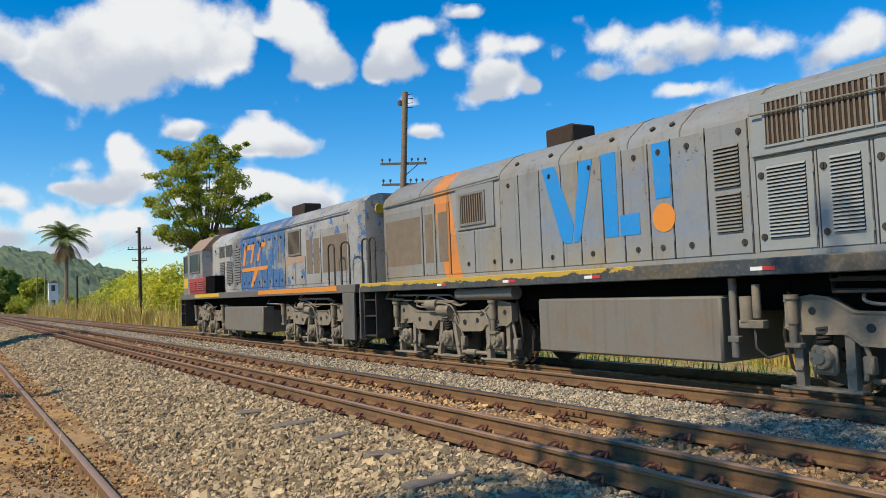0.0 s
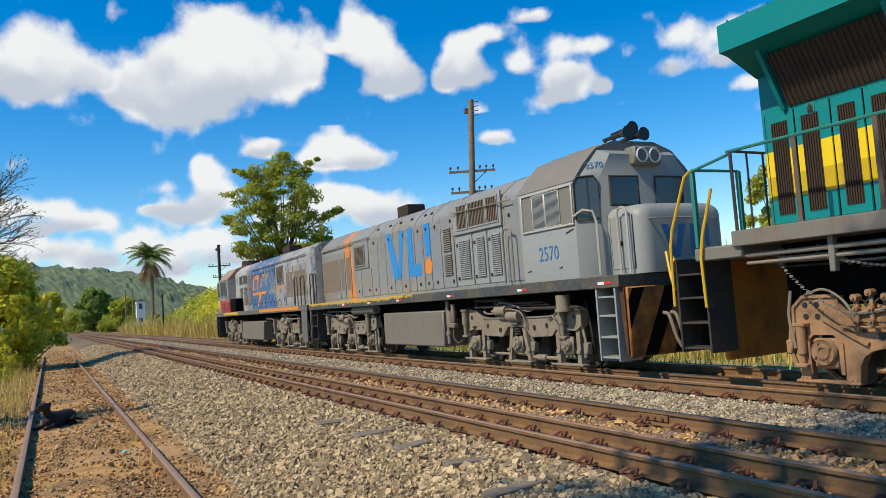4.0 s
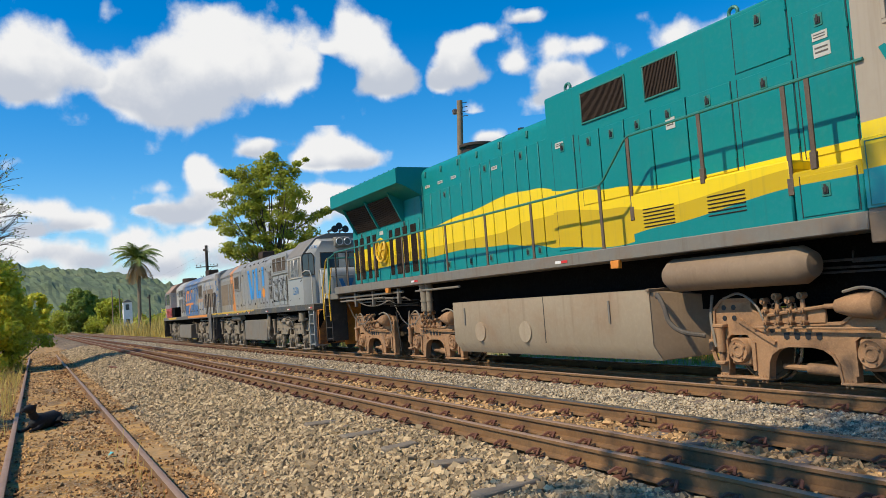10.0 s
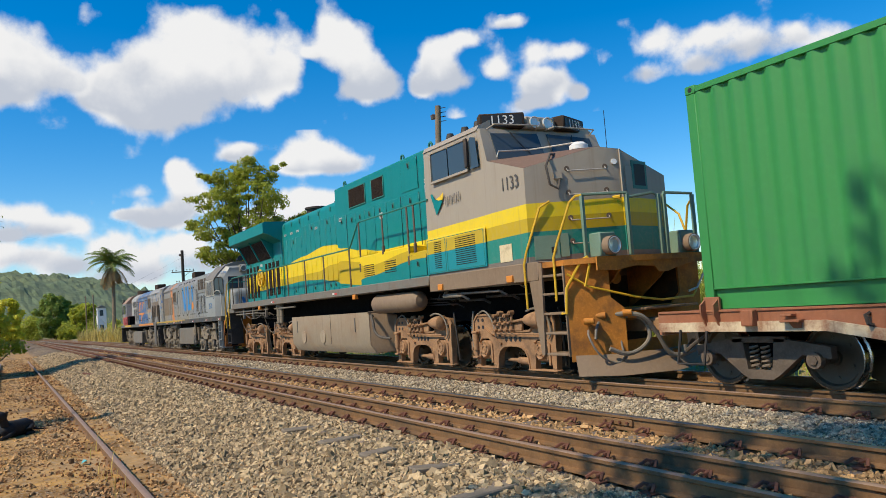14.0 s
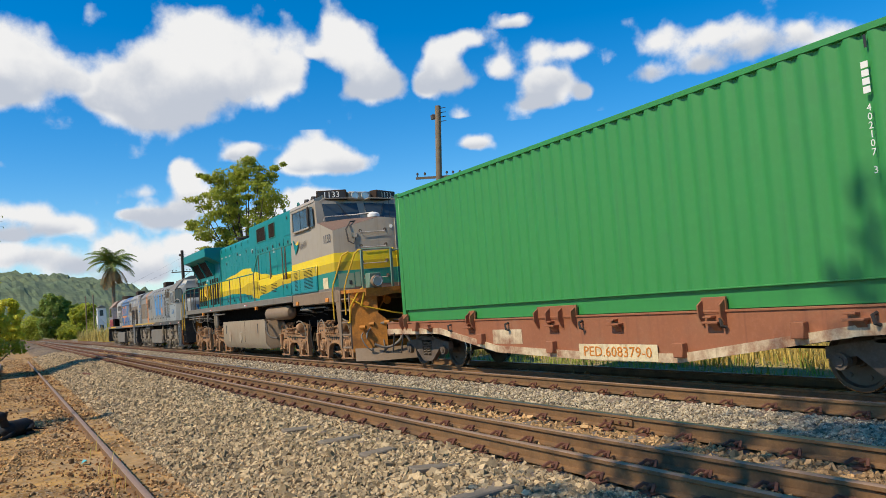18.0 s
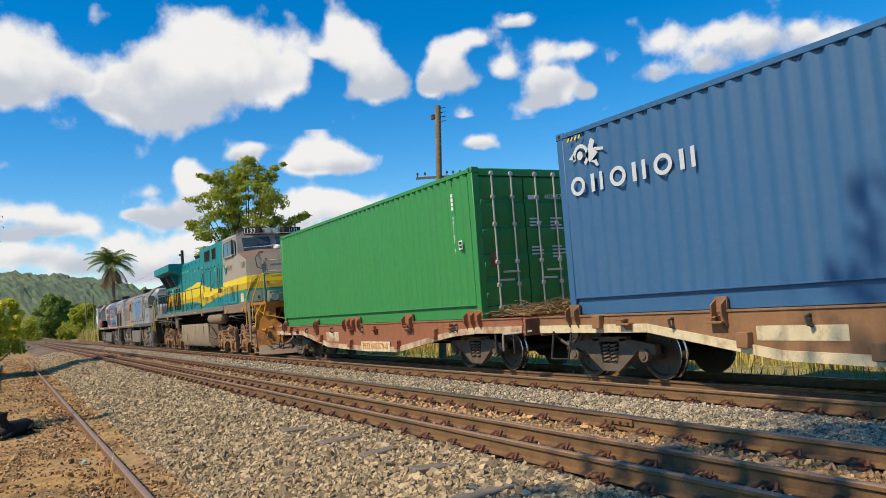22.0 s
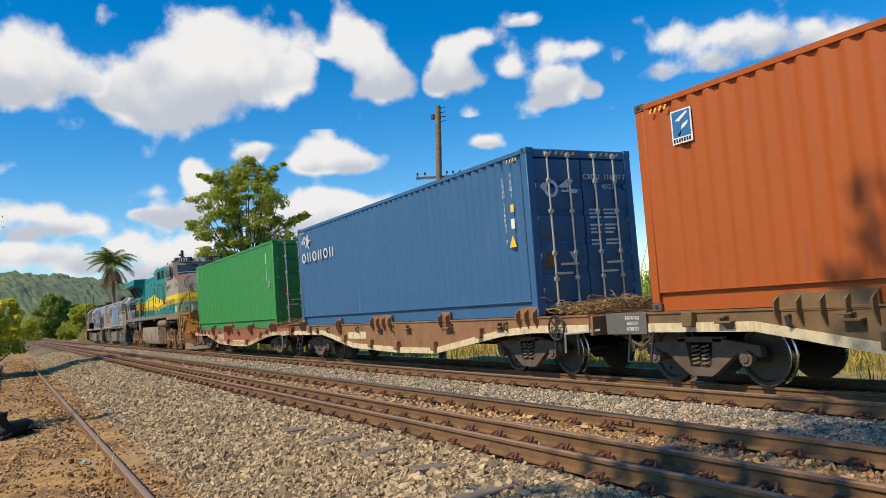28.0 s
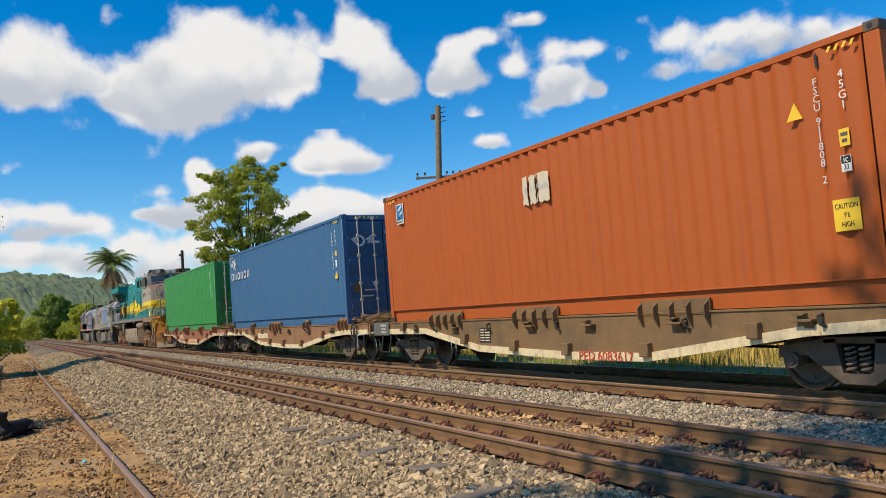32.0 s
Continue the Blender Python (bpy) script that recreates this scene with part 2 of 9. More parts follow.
m_deck_red = mat("wagon_red", (0.32, 0.115, 0.05), 0.7, var=0.2, scale=3, bump=0.2, dirt=(0.36, 0.2, 0.11), amount=0.45, dirt_scale=1.5, streak=(0.13, 0.05, 0.03))
m_deck_grey = mat("wagon_grey", (0.215, 0.125, 0.05), 0.75, var=0.2, scale=3, bump=0.2, dirt=(0.07, 0.058, 0.04), amount=0.58, dirt_scale=1.0, streak=(0.2, 0.1, 0.04), streak_amount=0.6)
m_green = mat("container_green", (0.038, 0.255, 0.056), 0.5, var=0.08, scale=1.5, bump=0.06, dirt=(0.05, 0.20, 0.08), amount=0.4, dirt_scale=0.8, streak=(0.03, 0.15, 0.05), streak_amount=0.35)
m_blue = mat("container_blue", (0.038, 0.125, 0.258), 0.5, var=0.12, scale=1.5, bump=0.08, dirt=(0.075, 0.16, 0.26), amount=0.4, dirt_scale=0.9, streak=(0.085, 0.15, 0.23), streak_amount=0.5)
m_orange = mat("container_rust_red", (0.42, 0.088, 0.006), 0.62, var=0.12, scale=1.5, bump=0.08, dirt=(0.34, 0.085, 0.014), amount=0.4, dirt_scale=0.9, streak=(0.25, 0.06, 0.02), streak_amount=0.5)
m_post = mat("post_brown", (0.12, 0.085, 0.06), 0.8, var=0.25, scale=6, bump=0.2, dirt=(0.07, 0.045, 0.03), amount=0.4, dirt_scale=3)
m_zinc = mat("lock_rod_zinc", (0.58, 0.54, 0.47), 0.45, 0.4, var=0.15, scale=8, bump=0.1, dirt=(0.3, 0.2, 0.12), amount=0.35, dirt_scale=4)
m_white = mat("white_paint", (0.78, 0.77, 0.72), 0.6, var=0.08, scale=10, bump=0.05)
m_white_faded = mat("faded_white", (0.58, 0.6, 0.6), 0.65, var=0.15, scale=5, bump=0.04, dirt=(0.3, 0.36, 0.45), amount=0.4, dirt_scale=4)
m_yellow = mat("yellow_sign", (0.85, 0.55, 0.03), 0.5, var=0.06)
m_black = mat("black_paint", (0.02, 0.02, 0.02), 0.5, var=0.1)
m_rubber = mat("rubber_hose", (0.09, 0.075, 0.06), 0.7, var=0.2, scale=9, dirt=DUST, amount=0.4, dirt_scale=4)
m_dry = mat("dry_grass", (0.70, 0.52, 0.15), 0.9, var=0.35, scale=2, bump=0, dirt=(0.2, 0.22, 0.06), amount=0.45, dirt_scale=0.25, leaf=0.3)
m_grass = mat("green_grass", (0.34, 0.42, 0.07), 0.85, var=0.3, scale=2, bump=0, dirt=(0.36, 0.30, 0.09), amount=0.5, dirt_scale=0.3, leaf=0.3)
m_bogie = mat("bogie_dusty", (0.135, 0.10, 0.072), 0.85, var=0.3, scale=6, bump=0.25, dirt=(0.07, 0.05, 0.035), amount=0.5, dirt_scale=3)
m_spring = mat("spring_dusty", (0.20, 0.15, 0.105), 0.8, var=0.2, scale=9, bump=0.1)
m_straw = mat("straw", (0.36, 0.235, 0.10), 0.95, var=0.3, scale=4, bump=0, dirt=(0.09, 0.055, 0.03), amount=0.55, dirt_scale=3)
m_bark = mat("bark", (0.13, 0.095, 0.07), 0.95, var=0.3, scale=4, bump=0.7)
m_leaf_tree = mat("tree_leaf", (0.42, 0.45, 0.05), 0.6, var=0.35, scale=0.9, bump=0, dirt=(0.2, 0.27, 0.04), amount=0.4, dirt_scale=0.5, leaf=0.5)
m_leaf_bright = mat("bright_leaf", (0.52, 0.54, 0.055), 0.6, var=0.35, scale=0.6, bump=0, dirt=(0.26, 0.36, 0.05), amount=0.45, dirt_scale=0.4, leaf=0.5)
m_leaf_dark = mat("dark_leaf", (0.26, 0.34, 0.05), 0.6, var=0.35, scale=0.3, bump=0, dirt=(0.3, 0.25, 0.05), amount=0.4, dirt_scale=0.15, leaf=0.35)
m_leaf_gold = mat("golden_leaf", (0.68, 0.64, 0.05), 0.6, var=0.35, scale=0.6, bump=0, dirt=(0.30, 0.40, 0.05), amount=0.5, dirt_scale=0.5, leaf=0.5)
m_palm = mat("palm_frond", (0.2, 0.27, 0.06), 0.6, var=0.3, scale=1.0, bump=0, leaf=0.25)
m_palm_dry = mat("dry_frond", (0.30, 0.2, 0.09), 0.9, var=0.3, scale=1.0, bump=0, leaf=0.25)
m_hill = mat("hill_woods", (0.11, 0.15, 0.075), 1.0, var=0.4, scale=0.05, bump=0, dirt=(0.24, 0.24, 0.11), amount=0.45, dirt_scale=0.03)


# ---- ground: one sheet with the ballast banks modelled in ----
def smooth(a, b, t):
    t = np.clip((t - a) / (b - a), 0, 1)
    return t * t * (3 - 2 * t)


def ground_z(x, y):
    """Height of the ground at a place: banks under the tracks, lower soil round the siding, a verge behind."""
    y = np.asarray(y, float)
    bank = -0.20 + 0.0 * y
    z = np.where(y < 3.6, -0.50 + 0.29 * smooth(1.7, 3.35, y), bank)
    z = np.where((y > 6.4) & (y < 7.6), bank - 0.03 * np.sin((y - 6.4) / 1.2 * math.pi), z)
    z = np.where(y > 10.4, -0.2 - 0.35 * smooth(10.4, 12.0, y) + 0.5 * smooth(13, 22, y), z)
    z = np.where(y < -0.9, -0.50 - 0.1 * smooth(-0.9, -3, y), z)
    return z


xs = np.concatenate([[-3000, -1500, -800, -400], np.arange(-200, -60, 10), np.arange(-60, -22, 2.0), np.arange(-22, 6, 0.4), np.arange(6, 40, 4.0), [60, 120, 400, 1000, 3000]])
ys = np.concatenate([[-3000, -1000, -300, -80, -30, -12, -6], np.arange(-4, 14, 0.25), np.arange(14, 30, 1.0), [35, 50, 80, 200, 600, 1500, 3000]])
gx, gy = np.meshgrid(xs, ys, indexing="ij")
rng = np.random.default_rng(4)
near_zone = (np.abs(gx + 15) < 60) & (np.abs(gy) < 14)
gz = ground_z(gx, gy) + np.where(near_zone, rng.normal(0, 0.008, gx.shape), 0)
gv = np.stack([gx, gy, gz], -1).reshape(-1, 3)
ni, nj = gx.shape
gi = np.arange(ni * nj).reshape(ni, nj)
gf = np.stack([gi[:-1, :-1], gi[1:, :-1], gi[1:, 1:], gi[:-1, 1:]], -1).reshape(-1, 4)
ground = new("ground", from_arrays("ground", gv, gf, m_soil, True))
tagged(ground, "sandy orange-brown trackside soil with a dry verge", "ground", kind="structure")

# loose stones: a few rough shapes, strewn with random size and turn
def stones(name, n, xr, yr, size, material, label, seed, dense=1.0, lift=0.0, keep=None):
    g = np.random.default_rng(seed)
    cube = np.array([(x, y, z) for x in (-1, 1) for y in (-1, 1) for z in (-1, 1)], float)
    quads = np.array([(0, 1, 3, 2), (4, 6, 7, 5), (0, 4, 5, 1), (2, 3, 7, 6), (0, 2, 6, 4), (1, 5, 7, 3)])
    u = g.random(n)
    px = -(np.exp(u * math.log((-xr[0] + 1e-9) / (-xr[1])) + math.log(-xr[1]))) if dense else xr[0] + u * (xr[1] - xr[0])
    py = yr[0] + g.random(n) * (yr[1] - yr[0])
    if keep is not None:
        ok = keep(px, py, g)
        px, py = px[ok], py[ok]
        n = len(px)
    s = size * g.lognormal(0, 0.32, n) * (1 + 0.016 * np.abs(px))
    v = cube[None] * (1 + g.uniform(-0.45, 0.25, (n, 8, 3))) * (s[:, None] * np.stack([np.ones(n), g.uniform(0.55, 0.95, n), g.uniform(0.4, 0.8, n)], 1))[:, None, :]
    q = g.normal(size=(n, 4))
    q[:, 1:3] *= 0.45
    q /= np.linalg.norm(q, axis=1)[:, None]
    w, a, b, c = q.T
    rot = np.stack([1 - 2 * (b * b + c * c), 2 * (a * b - w * c), 2 * (a * c + w * b), 2 * (a * b + w * c), 1 - 2 * (a * a + c * c), 2 * (b * c - w * a),
                    2 * (a * c - w * b), 2 * (b * c + w * a), 1 - 2 * (a * a + b * b)], 1).reshape(n, 3, 3)
    v = np.einsum("nij,nkj->nki", rot, v)
    pz = ground_z(px, py) + s * 0.25 + lift + g.uniform(-0.01, 0.02, n)
    v += np.stack([px, py, pz], 1)[:, None, :]
    faces = (np.arange(n)[:, None, None] * 8 + quads[None]).reshape(-1, 4)
    ob = new(name, from_arrays(name, v.reshape(-1, 3), faces, material))
    return tagged(ob, label, "ballast", kind="stuff")


def island_tint(m, lo, hi):
    """Gives every loose piece of a joined mesh its own shade."""
    nt = m.node_tree
    b = nt.nodes["Principled BSDF"]
    geo = nt.nodes.new("ShaderNodeNewGeometry")
    old = b.inputs["Base Color"].links[0].from_socket
    rp = nt.nodes.new("ShaderNodeMapRange")
    rp.inputs[3].default_value, rp.inputs[4].default_value = lo, hi
    nt.links.new(geo.outputs["Random Per Island"], rp.inputs[0])
    v = nt.nodes.new("ShaderNodeCombineColor")
    for i in range(3):
        nt.links.new(rp.outputs[0], v.inputs[i])
    nt.links.new(mixer(nt, 1.0, old, v.outputs[0], "MULTIPLY"), b.inputs["Base Color"])


for m_ in (m_stone, m_stone_grey, m_stone_dusty):
    island_tint(m_, 0.38, 1.45)

stones("ballast_shoulder", 76000, (-70, -2.6), (1.75, 4.2), 0.0176, m_stone, "pale crushed-stone ballast shoulder beside the mixed-gauge track", 11)
stones("ballast_between_tracks", 84000, (-90, -1.5), (6.12, 7.95), 0.0125, m_stone_grey, "grey crushed-stone ballast between the two main tracks", 12)
stones("ballast_in_track", 15000, (-60, -2), (4.4, 5.95), 0.019, m_stone_dusty, "brown dusty ballast lying inside the mixed-gauge track", 13)
stones("ballast_under_train", 7000, (-60, -2), (8.1, 10.5), 0.024, m_stone_dusty, "dark dusty ballast under the train", 14)
m_leaf_litter = mat("leaf_litter", (0.24, 0.12, 0.045), 0.95, var=0.3, scale=6, bump=0.2, dirt=(0.07, 0.045, 0.025), amount=0.4, dirt_scale=2)
island_tint(m_leaf_litter, 0.4, 2.2)
tagged(stones("leaf_litter", 13000, (-60, -4.0), (-2.2, 2.3), 0.014, m_leaf_litter, "brown dead leaves and twigs between the siding rails", 16, lift=0.0,
              keep=lambda x, y, g: np.exp(-((y - 0.95) / 0.35) ** 2) + np.exp(-((y + 0.75) / 0.4) ** 2) + 0.25 * (np.sin(x * 2.1 + 3 * y) > 0.2) > g.random(len(x))), category="leaf litter")
stones("siding_gravel", 52000, (-75, -4.0), (-3.0, 2.3), 0.0135, m_stone_dusty, "brown dusty gravel strewn over the siding soil", 15, lift=-0.008, keep=lambda x, y, g: (np.abs(y - 1.2) > 0.12) & (np.abs(y + 0.43) > 0.12) & (np.sin(x * 1.3 + 2 * np.sin(y * 1.7)) + np.sin(x * 0.37 + y * 2.3) + g.uniform(-1.6, 1.6, len(x)) > 0.1 - 0.9 * np.clip(y - 1.2, 0, 1)))

# ---- tracks ----
RAIL_H = 0.16


def rail_geo(side, top, y, x0, x1, zt):
    w, b = (0.034, 0.065) if zt > -0.1 else (0.04, 0.07)
    side.prism([(y - b, zt - RAIL_H), (y + b, zt - RAIL_H), (y + b, zt - RAIL_H + 0.012), (y + 0.012, zt - RAIL_H + 0.032), (y + 0.011, zt - 0.045),
                (y + w, zt - 0.034), (y + w, zt - 0.006), (y - w, zt - 0.006), (y - w, zt - 0.034), (y - 0.011, zt - 0.045), (y - 0.012, zt - RAIL_H + 0.032),
                (y - b, zt - RAIL_H + 0.012)], "x", x0, x1)
    top.prism([(y - w, zt - 0.006), (y + w, zt - 0.006), (y + w * 0.75, zt), (y - w * 0.75, zt)], "x", x0, x1)


def track(name, rails, zt, label, x0=-420.0, x1=45.0):
    tr = thing(name, pose(0, 0, 0), label, "railway track", kind="structure")
    for y, shine in rails:
        side, top = Geo(), Geo()
        rail_geo(side, top, y, x0, x1, zt)
        r = part("rail", side, m_rail_side, tr)
        part("railhead", top, m_rail_top if shine else m_rail_worn, r)
    return tr


main_track = track("track_main", [(8.05, 0), (8.66, 1), (9.73, 1)], 0.0, "mixed-gauge main track with brown rusty rails under the train")
near_track = track("track_second", [(4.32, 0), (4.93, 0), (6.01, 1)], 0.0, "empty mixed-gauge track with three rusty rails")
siding = track("track_siding", [(-0.40, 0), (1.23, 0)], -0.36, "old siding with two rust-brown rails sunk in soil", x0=-60)

# clips and sleepers
clip = Geo()
clip.box(-0.07, 0.07, -0.15, 0.15, -0.175, -0.155, 0.004)
for s in (-1, 1):
    clip.tube([(-0.1, s * 0.15, -0.14), (-0.06, s * 0.09, -0.1), (-0.02, s * 0.06, -0.11), (0.0, s * 0.1, -0.13), (0.03, s * 0.14, -0.11), (0.05, s * 0.08, -0.095), (0.085, s * 0.12, -0.085), (0.11, s * 0.17, -0.13)], 0.0165, 5)
clip_mesh = clip.mesh("clip", m_clip)
sl = Geo()
sl.box(-0.12, 0.12, -1.42, 1.42, -0.32, -0.176, 0.02)
sleeper_mesh = sl.mesh("sleeper", m_sleeper)
rng = random.Random(5)
for tr, yc, rails in ((near_track, 5.05, (4.32, 4.93, 6.01)), (main_track, 9.0, (8.05, 8.66, 9.73))):
    for i in range(70):
        x = 1.5 - i * 0.6
        o = part("sleeper", sleeper_mesh, None, tr)
        o.location = (x, yc + rng.uniform(-0.06, 0.06), rng.uniform(-0.012, 0.008))
        o.rotation_euler = (0, 0, rng.uniform(-0.03, 0.03))
        for y in rails[:2] if tr is main_track else rails:
            if tr is main_track and y != rails[0]:
                continue
            c = part("clip", clip_mesh, None, o)
            c.location = (0, y - o.location.y, -o.location.z)
rest = Geo()
for i in range(70, 230):
    x = 1.5 - i * 0.6
    for y in (4.32, 4.93, 6.01, 8.05):
        rest.box(x - 0.07, x + 0.07, y - 0.15, y + 0.15, -0.175, -0.08, 0.02)
far = part("clips", rest, m_clip, near_track)
far["kind"] = "stuff"
for i in range(22):
    o = part("sleeper", sleeper_mesh, None, siding)
    o.location = (-5.5 - i * 1.3, 0.42, -0.37 - 0.012)
# bolted joint of the third rail
joint = part("fishplate", Geo().box(-7.05, -6.55, 5.975, 5.99, -0.115, -0.045, 0.004), m_rail_side, near_track)
for k in (-6.98, -6.86, -6.74, -6.62):
    part("bolt", Geo().cyl((k, 5.975, -0.08), (k, 5.952, -0.08), 0.016, 6), m_clip, joint)


# ---- clouds: thin sheets on a far dome ----
def cloud_material():
    m = bpy.data.materials.new("cloud")
    m.use_nodes = True
    nt = m.node_tree
    nt.nodes.remove(nt.nodes["Principled BSDF"])
    cover = nt.nodes.new("ShaderNodeAttribute")
    cover.attribute_name = "cover"
    belly = nt.nodes.new("ShaderNodeAttribute")
    belly.attribute_name = "belly"
    coord = nt.nodes.new("ShaderNodeTexCoord").outputs["Object"]
    n1 = speckle(nt, coord, 0.0072, 6, rough=0.58)
    vor = node(nt, "ShaderNodeTexVoronoi", Scale=0.0085, Detail=1.0, Roughness=0.4)
    vor.feature = "SMOOTH_F1"
    vor.inputs["Smoothness"].default_value = 0.8
    nt.links.new(coord, vor.inputs["Vector"])
    billow = calc(nt, "SUBTRACT", 0.42, vor.outputs["Distance"])
    n3 = speckle(nt, coord, 0.0028, 4)
    n2 = speckle(nt, coord, 0.005, 5)
    body = calc(nt, "ADD", cover.outputs["Fac"], calc(nt, "ADD", calc(nt, "MULTIPLY", calc(nt, "ADD", calc(nt, "MULTIPLY", billow, 0.55), calc(nt, "SUBTRACT", n1, 0.5)), 1.5), calc(nt, "MULTIPLY", calc(nt, "SUBTRACT", n3, 0.5), 0.9)))
    alpha = between(nt, body, -0.14, 0.48)
    col = mixer(nt, between(nt, calc(nt, "ADD", belly.outputs["Fac"], calc(nt, "SUBTRACT", calc(nt, "MULTIPLY", calc(nt, "SUBTRACT", n2, 0.5), 1.2), calc(nt, "MULTIPLY", billow, 0.5))), 0.2, 1.0), (1.0, 0.995, 0.985), (0.62, 0.665, 0.75))
    em = nt.nodes.new("ShaderNodeEmission")
    nt.links.new(col, em.inputs[0])
    em.inputs[1].default_value = 0.94
    tr = nt.nodes.new("ShaderNodeBsdfTransparent")
    mx = nt.nodes.new("ShaderNodeMixShader")
    nt.links.new(alpha, mx.inputs[0])
    nt.links.new(tr.outputs[0], mx.inputs[1])
    nt.links.new(em.outputs[0], mx.inputs[2])
    nt.links.new(mx.outputs[0], nt.nodes["Material Output"].inputs[0])
    return m


m_cloud = cloud_material()
DOME = 2600.0
clouds = []


def cloud(puffs, label, thin=1.0, soft=1.0):
    """puffs: azimuth left of the y axis, height above the horizon, half width and half height, in degrees."""
    p = np.array(puffs)
    a0, a1 = (p[:, 0] - p[:, 2] * 1.9).min(), (p[:, 0] + p[:, 2] * 1.9).max()
    e0, e1 = (p[:, 1] - p[:, 3] * 2.0).min(), (p[:, 1] + p[:, 3] * 2.0).max()
    na, ne = int(max(12, (a1 - a0) * 6)), int(max(12, (e1 - e0) * 8))
    a, e = np.meshgrid(np.linspace(a0, a1, na), np.linspace(e0, e1, ne), indexing="ij")
    d = np.stack([((a - q[0]) / q[2]) ** 2 + ((e - q[1]) / (q[3] * np.where(e < q[1], 0.85, 1.0))) ** 2 for q in p])
    field = np.exp(-1.25 * d)
    cover = np.clip(1 - np.prod(1 - np.clip(field, 0, 0.999), 0), 0, 1) * thin
    edge = np.minimum.reduce([(a - a0), (a1 - a), (e - e0) * 1.2, (e1 - e) * 1.2])
    cover = (cover - 0.17) * 1.25 - np.clip(0.6 - edge, 0, 1) * 2.0
    mid = (p[:, 1] * p[:, 2]).sum() / p[:, 2].sum()
    belly = np.clip(0.42 - (e - mid) / (e1 - e0) * 3.4, 0, 1) * np.clip(cover * 1.5, 0, 1)
    ar, er = np.radians(a), np.radians(e)
    v = np.stack([-np.sin(ar) * np.cos(er), np.cos(ar) * np.cos(er), np.sin(er)], -1).reshape(-1, 3) * (DOME + 24.0 * len(clouds))
    i = np.arange(na * ne).reshape(na, ne)
    f = np.stack([i[:-1, :-1], i[:-1, 1:], i[1:, 1:], i[1:, :-1]], -1).reshape(-1, 4)
    me = from_arrays("cloud", v, f, m_cloud, True)
    for key, val in (("cover", cover), ("belly", belly)):
        at = me.attributes.new(key, "FLOAT", "POINT")
        at.data.foreach_set("value", val.astype(np.float32).ravel())
    ob = new("cloud", me)
    ob.visible_shadow = False
    tagged(ob, label, "cloud", "drifting clouds", "structure")
    clouds.append(ob)
    return ob


CUMULUS = "white cumulus cloud with a pale grey underside"
WISP = "thin torn white wisp of cloud"
cloud([(88.8, 17.6, 2.6, 2.3), (86.8, 17.1, 2.1, 1.8), (89.4, 15.8, 2.2, 1.3), (84.8, 16.5, 1.2, 1.0), (92.5, 17, 3, 2)], CUMULUS)
cloud([(76.4, 19.7, 3.5, 2.7), (79.6, 17.8, 3.2, 2.1), (73.2, 18.2, 3.3, 2.6), (70.4, 17.8, 2.1, 2.0), (81.1, 16.6, 2.8, 1.9), (79.7, 14.3, 2.8, 1.6),
       (78.1, 15.9, 3.7, 2.3), (75.3, 16.7, 3.3, 1.8), (83.0, 15.6, 2.4, 1.3)], "large billowing white cumulus cloud with a grey belly")
cloud([(66.1, 19.2, 2.3, 2.2), (64.5, 17.4, 2.1, 1.8), (62.9, 16.3, 1.5, 1.4), (65.1, 16.0, 1.9, 1.0), (66.9, 20.1, 1.3, 1.4), (68.4, 18.8, 1.0, 0.6)], CUMULUS)
cloud([(58.9, 18.0, 1.5, 1.8), (57.1, 19.1, 1.9, 1.0), (58.2, 16.4, 2.3, 1.6), (60.3, 16.2, 1.1, 1.0)], CUMULUS)
cloud([(51.7, 17.6, 1.5, 1.2), (49.6, 17.5, 1.7, 0.9), (54.3, 16.8, 1.3, 1.2), (51.0, 15.7, 2.5, 1.4), (52.0, 14.2, 1.9, 0.8), (48.6, 14.6, 0.8, 0.8)], CUMULUS, 0.92)
cloud([(42.7, 17.3, 2.9, 1.2), (39.3, 17.1, 2.4, 1.1), (35.7, 16.0, 2.3, 1.3), (37.5, 15.6, 2.8, 1.1), (44.1, 15.2, 2.1, 0.9), (39.8, 15.3, 2.4, 1.0),
       (33.6, 15.9, 1.7, 0.9)], "broad ragged white cloud", 0.72)
cloud([(31.2, 15.4, 2.2, 1.1), (29.4, 14.0, 2.2, 1.4), (26, 15, 3, 1.5)], "ragged white cloud", 0.72)
cloud([(36.5, 11.7, 2.3, 0.8), (37.4, 13.3, 2.4, 0.7), (33.9, 12.3, 2.3, 0.9)], WISP, 0.85)
cloud([(73.4, 12.2, 1.7, 0.8), (74.4, 11.7, 1.2, 0.6)], CUMULUS)
cloud([(68.3, 11.5, 2.5, 1.2), (66.7, 10.8, 2.1, 0.9), (70.0, 11.0, 1.5, 0.9)], CUMULUS)
cloud([(56.9, 11.7, 1.5, 0.65)], "small white cloud", 1.05)
cloud([(78.4, 10.4, 1.2, 1.4), (77.7, 8.8, 1.8, 1.6), (79.7, 7.5, 2.2, 1.2), (81.9, 7.8, 1.0, 0.5)], CUMULUS)
cloud([(68.9, 8.3, 2.5, 1.0), (66.9, 7.5, 2.1, 1.2), (70.6, 7.3, 1.9, 1.4), (73.1, 6.6, 2.5, 1.6), (65.3, 6.6, 2.5, 1.3)], CUMULUS)
cloud([(88.8, 7.9, 2.0, 0.8), (86.5, 7.1, 2.3, 0.8), (89.2, 6.6, 1.8, 0.7), (92, 7.5, 2, 0.9)], CUMULUS)
